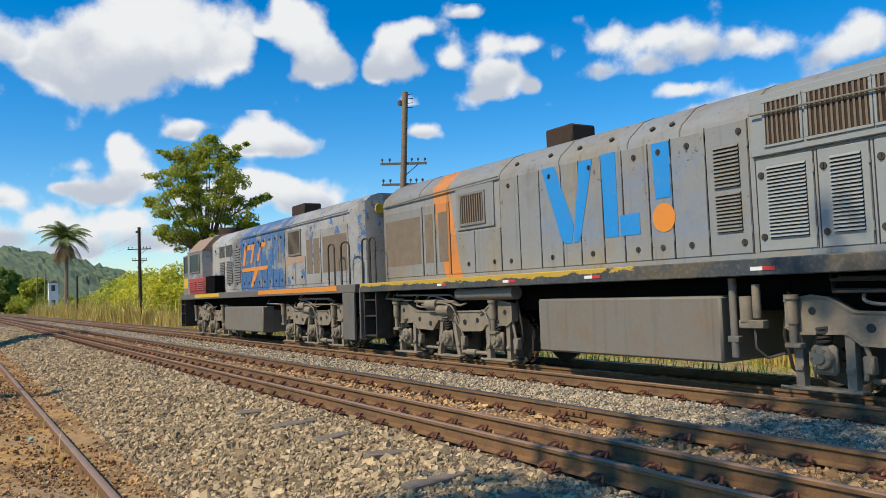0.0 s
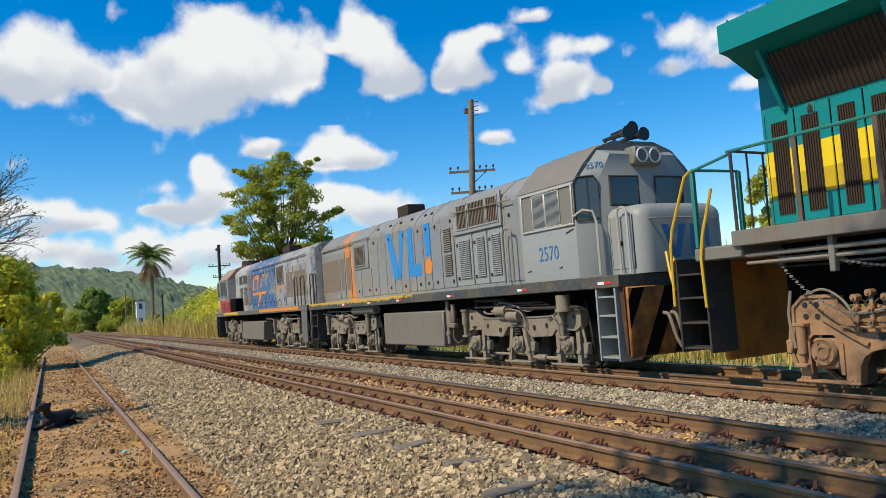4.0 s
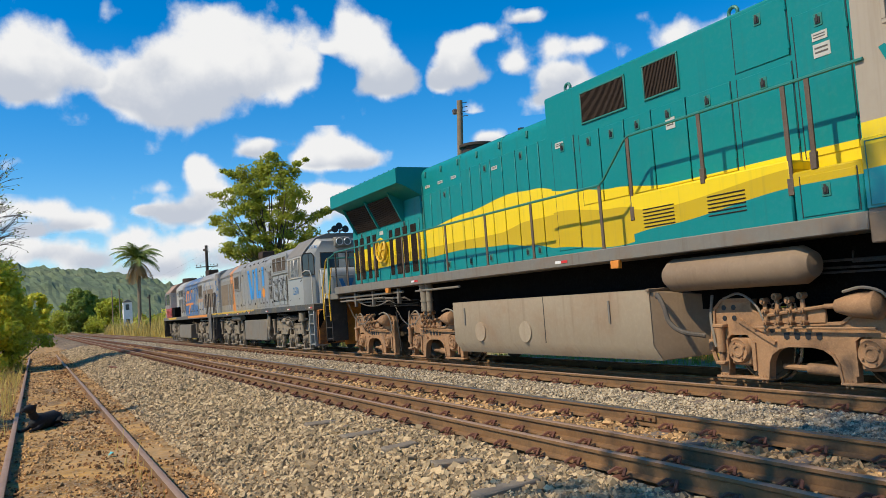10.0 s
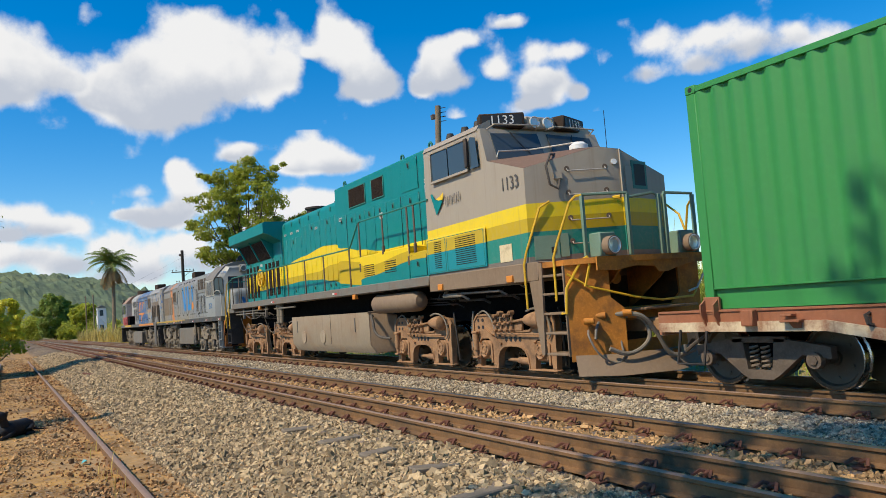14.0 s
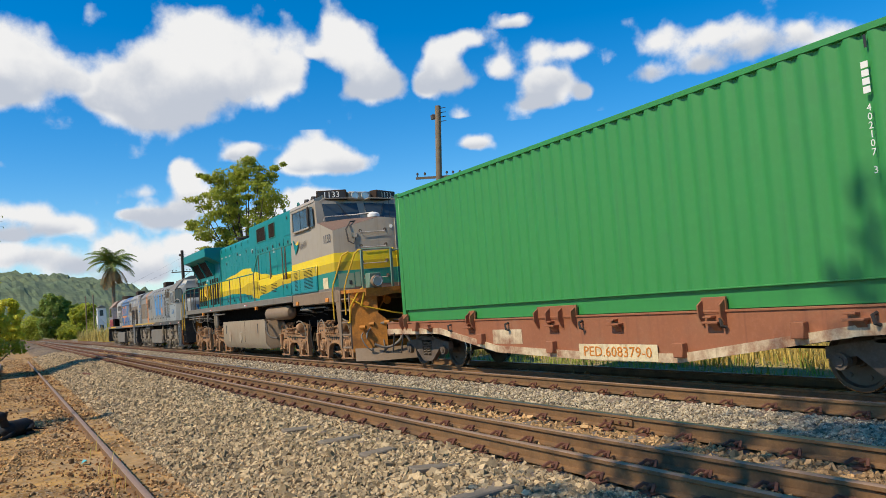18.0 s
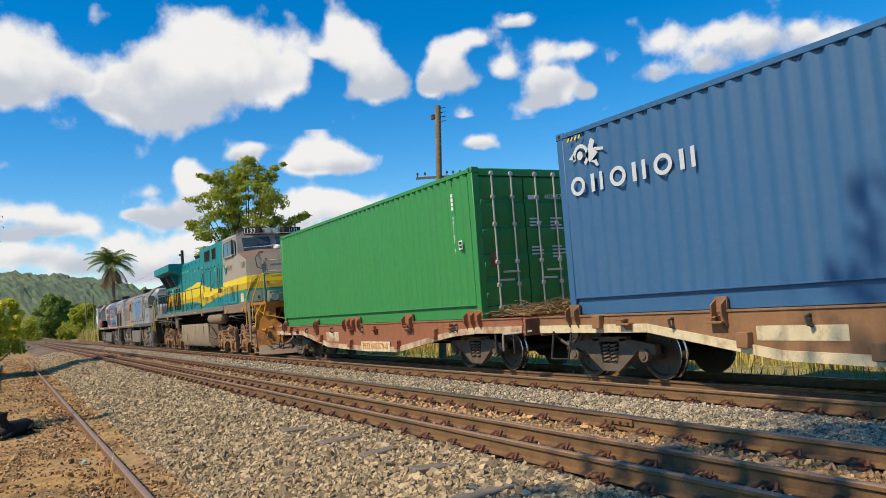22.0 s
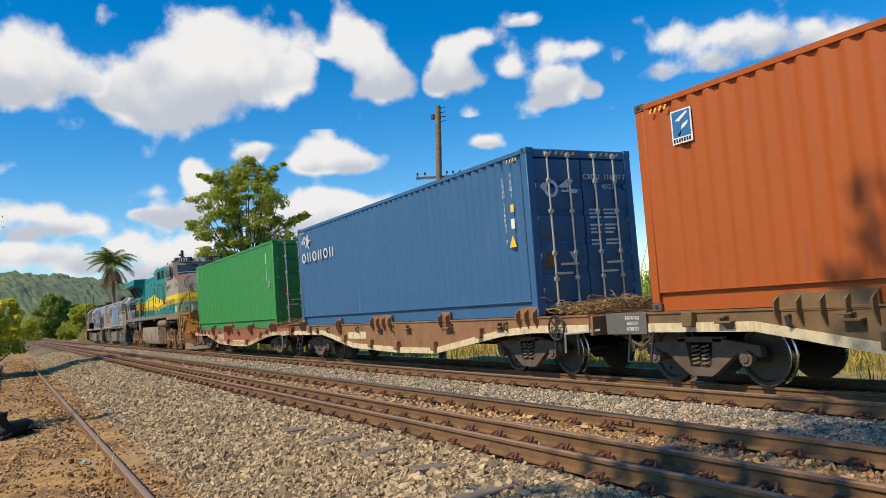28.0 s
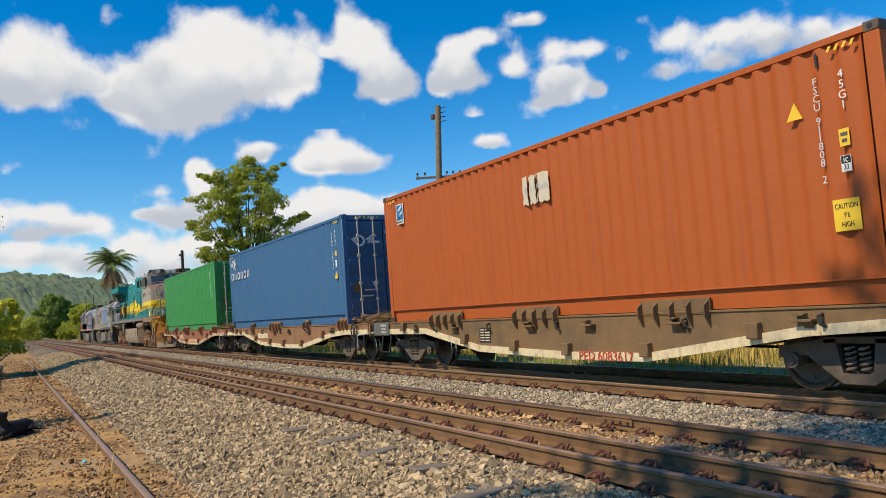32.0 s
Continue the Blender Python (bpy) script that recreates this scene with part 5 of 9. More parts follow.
m_wave = mat("teal_yellow_paint", TEAL, 0.45, var=0.03, scale=2, bump=0.05, dirt=(0.2, 0.15, 0.08), amount=0.1, dirt_scale=1.8, streak=(0.04, 0.1, 0.085), streak_amount=0.25, paint=wave_paint, spec=0.35)
m_teal = mat("teal_paint", TEAL, 0.45, spec=0.35, var=0.08, scale=2, bump=0.05, dirt=(0.03, 0.2, 0.16), amount=0.4)
m_teal_dark = mat("teal_rail_paint", (0.025, 0.19, 0.155), 0.5, var=0.1, scale=5, bump=0.05, dirt=(0.1, 0.08, 0.05), amount=0.3, dirt_scale=3)
m_cab = mat("cab_paint", CABGREY, 0.5, var=0.1, scale=2, bump=0.07, dirt=(0.24, 0.18, 0.12), amount=0.25, dirt_scale=1.4, streak=(0.22, 0.16, 0.1), streak_amount=0.35, paint=cab_paint)
m_vent = mat("vent_paint_with_sky_sheen", TEAL, 0.35, var=0.06, scale=2, bump=0.04, dirt=(0.2, 0.16, 0.1), amount=0.1, dirt_scale=1.8, paint=vent_sky_paint)
m_cab_grey = mat("cab_grey", CABGREY, 0.5, var=0.1, scale=2, bump=0.06, dirt=(0.24, 0.18, 0.12), amount=0.4)
m_peel = mat("peeling_blue", (0.4, 0.4, 0.38), 0.6, var=0.12, scale=2, bump=0.15, dirt=(0.2, 0.15, 0.1), amount=0.3, dirt_scale=1.6, streak=(0.2, 0.14, 0.09), paint=peel_paint)
# Colours grilles and a stack; also paints shade into louvre openings and slots.
m_grille = mat("grille_shade_dark", (0.045, 0.03, 0.022), 0.8, var=0.2, scale=12, bump=0.2)
m_grille_brown = mat("grille_brown", (0.055, 0.037, 0.026), 0.85, var=0.25, scale=9, bump=0.3, spec=0.2)
m_mesh_brown = mat("screen_brown", (0.19, 0.145, 0.10), 0.85, var=0.25, scale=5, bump=0.3, dirt=(0.3, 0.24, 0.17), amount=0.4, dirt_scale=1.5)
m_sky_blue = mat("blue_marking", (0.02, 0.25, 0.62), 0.5, var=0.12, scale=3, bump=0.05, dirt=(0.2, 0.3, 0.42), amount=0.35, dirt_scale=3)
m_orange_mark = mat("orange_marking", (0.72, 0.25, 0.03), 0.5, var=0.12, scale=3, bump=0.05, dirt=(0.4, 0.3, 0.2), amount=0.3, dirt_scale=3)
m_num_blue = mat("blue_figures", (0.03, 0.16, 0.36), 0.5, var=0.1)
m_num_grey = mat("dark_figures", (0.10, 0.09, 0.08), 0.6, var=0.1)
m_emblem_grey = mat("grey_emblem", (0.2, 0.175, 0.14), 0.6, var=0.1)
m_pilot_worn = mat("worn_pilot_orange", (0.46, 0.165, 0.025), 0.8, var=0.35, scale=3, bump=0.4, dirt=(0.05, 0.028, 0.016), amount=0.75, dirt_scale=2.3, streak=(0.14, 0.055, 0.02), streak_amount=0.6)
m_rust_orange = mat("pilot_orange", (0.54, 0.20, 0.02), 0.7, var=0.3, scale=3, bump=0.3, dirt=(0.09, 0.045, 0.022), amount=0.6, dirt_scale=1.9)
m_rail_yellow = mat("yellow_handrail", (0.70, 0.42, 0.02), 0.5, var=0.12, scale=6, bump=0.05, dirt=(0.3, 0.17, 0.05), amount=0.35, dirt_scale=4)
m_red = mat("red_panel", (0.36, 0.05, 0.035), 0.6, var=0.15, scale=4, bump=0.1, dirt=(0.2, 0.09, 0.06), amount=0.4, dirt_scale=3)
m_reflect_red = mat("red_reflector", (0.6, 0.03, 0.03), 0.3, var=0.05)
m_lamp_glass = mat("lamp_glass", (0.7, 0.7, 0.66), 0.1, 0.3, var=0.05, bump=0)
m_sage = mat("sage_rail_paint", (0.16, 0.25, 0.18), 0.6, var=0.15, scale=6, bump=0.1, dirt=(0.2, 0.14, 0.08), amount=0.35, dirt_scale=4)
m_hose_grey = mat("grey_hose", (0.22, 0.19, 0.15), 0.7, var=0.2, scale=9, bump=0.2, dirt=(0.12, 0.08, 0.05), amount=0.4, dirt_scale=5)
m_tan_roof = mat("tan_roof", (0.33, 0.22, 0.155), 0.85, var=0.2, scale=3, bump=0.2, dirt=(0.17, 0.09, 0.05), amount=0.4, dirt_scale=2)
m_faded_orange = mat("faded_orange", (0.42, 0.265, 0.16), 0.6, var=0.2, scale=3, bump=0.08, dirt=(0.3, 0.29, 0.26), amount=0.5, dirt_scale=3)
m_notice = mat("faded_notice", (0.5, 0.49, 0.44), 0.6, var=0.15, scale=8, bump=0.03, dirt=(0.2, 0.25, 0.22), amount=0.4, dirt_scale=7)
m_pocket = mat("pocket_dark", (0.07, 0.035, 0.015), 0.9, var=0.3, scale=4, bump=0.3, dirt=(0.22, 0.09, 0.02), amount=0.4, dirt_scale=2.5)
m_window = mat("window_glass", (0.05, 0.07, 0.085), 0.06, var=0.05, bump=0)


def hood_profile(half, z0, z1, r=0.35, flat=0.75):
    """Hood section with a rounded roof edge, as y, z pairs."""
    p = [(-half, z0)]
    for i in range(7):
        a = math.pi / 2 * i / 6
        p.append((-half + r - r * math.cos(a), z1 - r * flat + r * flat * math.sin(a)))
    return p + [(-y, z) for y, z in reversed(p)]


def shed_profile(half, z0, z1):
    """Hood section with sloping roof sheets and a crease along the eaves, as y, z pairs."""
    p = [(-half, z0), (-half, z1 - 0.43), (-half + 0.05, z1 - 0.34), (-half + 0.36, z1 - 0.08), (-half + 0.58, z1)]
    return p + [(-y, z) for y, z in reversed(p)]


def door(parent, x0, x1, z0, z1, y, material, latches=(), hinge=True, name="door", proud=0.014, latch_mat=None):
    s = 1 if y > 0 else -1
    g = Geo().box(x0 + 0.012, x1 - 0.012, min(y, y + s * proud), max(y, y + s * proud), z0 + 0.01, z1 - 0.01, 0.005)
    d = part(name, g, material, parent)
    for lx, lz in latches:
        if material.name.startswith("teal"):
            q = part("latch", Geo().box(lx - 0.055, lx + 0.055, y - proud - 0.01, y - proud, lz - 0.075, lz + 0.075, 0.006), m_teal_dark, d)
            part("latch_pull", Geo().box(lx - 0.034, lx + 0.034, y - proud - 0.022, y - proud - 0.01, lz - 0.05, lz + 0.03, 0.006), m_black, q)
            part("latch_tongue", Geo().box(lx - 0.014, lx + 0.014, y - proud - 0.03, y - proud - 0.022, lz - 0.03, lz + 0.06, 0.004), m_iron, q)
            continue
        k = Geo().cyl((lx, y + s * proud, lz), (lx, y + s * (proud + 0.012), lz), 0.042, 10)
        k.box(lx - 0.012, lx + 0.012, y + s * (proud + 0.024) if s < 0 else y + proud, y + s * proud if s < 0 else y + proud + 0.024, lz - 0.035, lz + 0.03)
        part("latch", k, latch_mat or m_iron, d)
    # Thin black strips paint the shaded gaps at both door edges.
    e, lo, hi = 0.0065, min(y, y + s * 0.004), max(y, y + s * 0.004)
    seal = Geo().box(x0 - e, x0 + e, lo, hi, z0, z1)
    part("seal", seal, m_black, d)
    seal = Geo().box(x1 - e, x1 + e, lo, hi, z0, z1)
    part("seal", seal, m_black, d)
    if hinge:
        for zz in (z0 + 0.18 * (z1 - z0), z0 + 0.82 * (z1 - z0)):
            h = Geo().cyl((x1 - 0.005, y + s * (proud + 0.004), zz - 0.05), (x1 - 0.005, y + s * (proud + 0.004), zz + 0.05), 0.013, 6)
            part("hinge", h, material, d)
    return d


slat_cache = {}


def louvres(parent, x0, x1, z0, z1, y, n, material):
    """Pressed louvre slats, each its own strip, over a flat plate coloured as the shaded opening."""
    s = 1 if y > 0 else -1
    part("opening_shade", Geo().box(x0, x1, min(y, y + s * 0.003), max(y, y + s * 0.003), z0, z1), m_grille, parent)
    p = (z1 - z0) / n
    key = (round(x1 - x0, 3), round(p, 4), s, material.name)
    if key not in slat_cache:
        w = (x1 - x0) / 2
        slat_cache[key] = Geo().prism([(s * 0.0, p * 0.48), (s * 0.028, -p * 0.22), (s * 0.028, -p * 0.30), (s * 0.022, -p * 0.30), (s * 0.0, p * 0.34)], "x", -w, w).mesh("slat", material, 0)
    for i in range(n):
        o = part("slat", slat_cache[key], None, parent)
        o.location = ((x0 + x1) / 2, y + s * 0.004, z0 + p * (i + 0.5))


def vent_slots(parent, x0, x1, z0, z1, y, n):
    """Narrow lipped strips, dark to paint the shade inside vent slots."""
    p = (z1 - z0) / n
    key = ("slot", round(x1 - x0, 3), round(p, 4))
    if key not in slat_cache:
        w = (x1 - x0) / 2
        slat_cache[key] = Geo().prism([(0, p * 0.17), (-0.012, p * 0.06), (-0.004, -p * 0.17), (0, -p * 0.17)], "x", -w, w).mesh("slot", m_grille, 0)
    for i in range(n):
        part("slot", slat_cache[key], None, parent).location = ((x0 + x1) / 2, y - 0.002, z0 + p * (i + 0.5))


def grille(parent, x0, x1, z0, z1, y, material, pitch=0.03, back=None, name="grille", tilt=0.0):
    """Upright bars before a flat backing, by default dark to paint a recess's shade."""
    s = 1 if y > 0 else -1
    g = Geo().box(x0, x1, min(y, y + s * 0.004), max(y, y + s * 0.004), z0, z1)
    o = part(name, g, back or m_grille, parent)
    n = int((x1 - x0) / pitch)
    key = (round(pitch, 3), round(z1 - z0, 3), s, material.name)
    if key not in slat_cache:
        slat_cache[key] = Geo().box(-pitch * 0.22, pitch * 0.22, min(0, s * 0.016), max(0, s * 0.016), 0, z1 - z0).mesh("bar", material, 0)
    for i in range(n):
        part("bar", slat_cache[key], None, o).location = (x0 + (i + 0.5) * (x1 - x0) / n, y + s * 0.004, z0)
    return o


def border(parent, x0, x1, z0, z1, y, w, material, proud=0.03, name="window_frame"):
    s = 1 if y > 0 else -1
    lo, hi = min(y, y + s * proud), max(y, y + s * proud)
    g = Geo()
    g.box(x0 - w, x1 + w, lo, hi, z1, z1 + w, 0.005).box(x0 - w, x1 + w, lo, hi, z0 - w, z0, 0.005)
    g.box(x0 - w, x0, lo, hi, z0, z1, 0.005).box(x1, x1 + w, lo, hi, z0, z1, 0.005)
    return part(name, g, material, parent)


def marks(parent, shapes, y, material, name="marking", label=""):
    """Flat painted shapes on a side: outlines in x, z."""
    for sh in shapes:
        part(name, Geo().prism(sh, "y", y - 0.003, y), material, parent, label)


def bar(x0, x1, z0, z1, lean=0.0):
    return [(x0, z0), (x1, z0), (x1 + lean, z1), (x0 + lean, z1)]


def disc(x, z, r, n=20):
    return [(x + r * math.cos(2 * math.pi * i / n), z + r * math.sin(2 * math.pi * i / n)) for i in range(n)]


def figures(parent, text, size, at, material, rz=0.0, squeeze=1.0, rx=0.0):
    o = part("lettering", words(text, size, material), None, parent)
    o.matrix_basis = pose(*at, rx, 0, rz) @ Matrix.Diagonal((squeeze, 1, 1, 1))
    return o


def cast_truck(parent, ax, r, material):
    """Two-axle truck with one cast arch frame a side: a holed block at its rear end, damper, linkage and brake cylinder on top."""
    a0, a1 = ax
    t = part("truck", Geo().box(a0 - 0.2, a1 + 0.2, -0.45, 0.45, 0.62, 0.95, 0.03), m_under, parent)
    arch = [(a0 + 0.40, 0.12), (a0 + 0.43, 0.32), (a0 + 0.49, 0.43), (a0 + 0.60, 0.50), (a0 + 0.74, 0.53), (a1 - 0.74, 0.53), (a1 - 0.60, 0.50), (a1 - 0.49, 0.43), (a1 - 0.43, 0.32), (a1 - 0.40, 0.12)]
    rear = [(a0 - 0.36, 0.12), (a0 - 0.24, 0.12), (a0 - 0.22, 0.30), (a0 - 0.22, 0.60), (a0 - 0.14, 0.66), (a0 + 0.12, 0.66), (a0 + 0.18, 0.58), (a0 + 0.2, 0.30), (a0 + 0.24, 0.12)]
    front = [(a1 - 0.24, 0.12), (a1 - 0.22, 0.58), (a1 - 0.14, 0.64), (a1 + 0.14, 0.64), (a1 + 0.22, 0.58), (a1 + 0.26, 0.12), (a1 + 0.36, 0.12)]
    crest = [(a1 + 0.40, 0.5), (a1 + 0.44, 0.95), (a1 + 0.36, 1.08), (a1 + 0.06, 1.10), (a1 - 0.08, 0.96), (a1 - 0.34, 0.80), (a0 + 0.62, 0.78), (a0 + 0.40, 0.86), (a0 + 0.22, 1.02), (a0 + 0.22, 1.12), (a0 - 0.24, 1.12), (a0 - 0.38, 1.0), (a0 - 0.40, 0.62)]
    for s in (-1, 1):
        y = s * 1.0
        fr = part("side_frame", Geo().prism(rear + arch + front + crest, "y", y - 0.06, y + 0.06), material, t)
        if s > 0:
            continue
        lip = Geo()
        for line, k in ((crest, 0.026), (arch, 0.022)):
            for (p, q), (u, w) in zip(line[:-1], line[1:]):
                lip.tube([(p, y - 0.066, q), (u, y - 0.066, w)], k, 4)
        lip.tube([(a0 + 0.02, y - 0.07, 0.86), (a0 + 0.34, y - 0.075, 0.68), (a0 + 0.56, y - 0.07, 0.56)], 0.035, 4)
        part("rib", lip, material, fr)
        for x, z in ((a0 - 0.22, 1.02), (a0 - 0.06, 1.02), (a0 - 0.22, 0.88), (a0 - 0.06, 0.88), (a0 + 0.52, 0.72), (a1 + 0.3, 0.92)):
            part("frame_hole", Geo().cyl((x, y - 0.068, z), (x, y - 0.06, z), 0.036, 10), m_black, fr)
        for k in range(4):
            x = a0 + 0.72 + k * 0.15
            part("frame_hole", Geo().prism([(x - 0.04, 0.69), (x + 0.04, 0.69), (x + 0.035, 0.62), (x, 0.60), (x - 0.035, 0.62)], "y", y - 0.068, y - 0.06), m_black, fr)
        # rear pedestal: damper, box and wear plates
        dm = Geo().cyl((a0 - 0.27, y - 0.12, 0.44), (a0 - 0.27, y - 0.12, 0.76), 0.055, 12).cyl((a0 - 0.27, y - 0.12, 0.32), (a0 - 0.27, y - 0.12, 0.44), 0.03, 8)
        dm.box(a0 - 0.36, a0 - 0.18, y - 0.17, y - 0.05, 0.76, 0.81, 0.012).box(a0 - 0.36, a0 - 0.2, y - 0.17, y - 0.05, 0.27, 0.32, 0.012)
        part("damper", dm, material, t)
        for a in ax:
            bx = Geo().box(a - 0.17, a + 0.17, y - 0.07, y + 0.02, 0.26, 0.62, 0.03)
            bx.lathe([(0.0, -0.12), (0.045, -0.12), (0.055, -0.135), (0.085, -0.135), (0.095, -0.115), (0.13, -0.115), (0.15, -0.13), (0.165, -0.1), (0.165, -0.06)], (a, y, r), "y", 20)
            for k in range(4):
                q = k * math.pi / 2 + 0.5
                bx.cyl((a + 0.115 * math.cos(q), y - 0.115, r + 0.115 * math.sin(q)), (a + 0.115 * math.cos(q), y - 0.145, r + 0.115 * math.sin(q)), 0.015, 6)
            part("axle_box", bx, material, t)
            for e in (-1, 1):
                part("wear_plate", Geo().prism([(a + e * 0.19, 0.2), (a + e * 0.24, 0.2), (a + e * 0.25, 0.56), (a + e * 0.19, 0.6)], "y", y - 0.085, y - 0.05), material, fr)
            tie = Geo().box(a - 0.42, a + 0.42, y - 0.1, y + 0.04, 0.09, 0.122, 0.008)
            for k in (-0.36, -0.3, 0.3, 0.36):
                tie.cyl((a + k, y - 0.06, 0.06), (a + k, y - 0.06, 0.15), 0.018, 6)
            part("pedestal_tie", tie, material, t)
        bc = Geo().lathe([(0.0, a1 - 0.5), (0.03, a1 - 0.5), (0.03, a1 - 0.36), (0.08, a1 - 0.34), (0.12, a1 - 0.2), (0.145, a1 - 0.06), (0.145, a1 + 0.1), (0.16, a1 + 0.11), (0.16, a1 + 0.16), (0.1, a1 + 0.2), (0.0, a1 + 0.2)], (0, y - 0.12, 1.0), "x", 16)
        part("brake_cylinder", bc, material, t)
        part("linkage_plate", Geo().box(a0 + 0.5, a1 - 0.52, y - 0.1, y - 0.05, 0.80, 1.0, 0.012), material, t)
        for k, x in enumerate((a0 + 0.5, a0 + 0.68, a0 + 0.86, a0 + 1.04)):
            lv = Geo().box(x - 0.028, x + 0.028, y - 0.15, y - 0.11, 0.80, 1.1 + 0.05 * (k % 2), 0.01)
            for z in (0.82, 0.96, 1.09 + 0.05 * (k % 2)):
                lv.cyl((x, y - 0.18, z), (x, y - 0.08, z), 0.042 if z > 1 else 0.034, 10).cyl((x, y - 0.2, z), (x, y - 0.18, z), 0.018, 6)
            part("linkage", lv, material, t)
        part("linkage_spring", Geo().tube([(a0 + 0.56 + 0.022 * i, y - 0.14 + 0.04 * math.sin(i * 1.26), 1.03 + 0.04 * math.cos(i * 1.26)) for i in range(20)], 0.01, 4), m_iron, t)
        part("brake_rod", Geo().tube([(a0 + 0.28, y - 0.13, 0.76), (a1 + 0.1, y - 0.13, 0.74)], 0.016, 6), material, t)
        part("brake_rod", Geo().tube([(a0 + 0.42, y - 0.13, 0.9), (a1 - 0.5, y - 0.13, 1.0)], 0.022, 6), material, t)
        for pts, q in (([(a0 - 0.2, y - 0.08, 1.14), (a0 + 0.1, y - 0.12, 1.2), (a0 + 0.35, y - 0.14, 1.06), (a0 + 0.46, y - 0.14, 0.86), (a0 + 0.44, y - 0.1, 0.7)], 0.016),
                       ([(a1 - 0.2, y - 0.2, 1.16), (a1 + 0.05, y - 0.2, 1.2), (a1 + 0.26, y - 0.14, 1.1), (a1 + 0.34, y - 0.1, 0.8), (a1 + 0.26, y - 0.1, 0.66)], 0.018),
                       ([(a0 - 0.42, y - 0.04, 1.2), (a0 - 0.46, y - 0.06, 0.9), (a0 - 0.4, y - 0.1, 0.66), (a0 - 0.36, y - 0.12, 0.5)], 0.02)):
            part("air_pipe", Geo().bent(pts, q, 6, 4), m_hose_grey, t)
        adj = Geo().cyl((a0 + 0.5, y + 0.12, 0.25), (a1 - 0.36, y + 0.12, 0.22), 0.035, 8).cyl((a0 + 0.86, y + 0.12, 0.24), (a1 - 0.44, y + 0.12, 0.22), 0.07, 12)
        part("slack_adjuster", adj, material, t)
        part("shoe_hanger", Geo().tube([(a0 - 0.46, y - 0.02, 0.82), (a0 - 0.5, y - 0.04, 0.5), (a0 - 0.44, y - 0.04, 0.3)], 0.03, 6).box(a0 - 0.54, a0 - 0.45, y - 0.08, y + 0.02, 0.42, 0.6, 0.02), material, t)
        part("sand_pipe", Geo().tube([(a1 + 0.5, y - 0.02, 1.2), (a1 + 0.54, y, 0.7), (a1 + 0.46, y + 0.08, 0.2)], 0.022, 6), m_iron, t)
    for a in ax:
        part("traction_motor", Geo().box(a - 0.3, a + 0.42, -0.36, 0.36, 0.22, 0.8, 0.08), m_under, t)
        wheelset(parent, a, r)
    return t


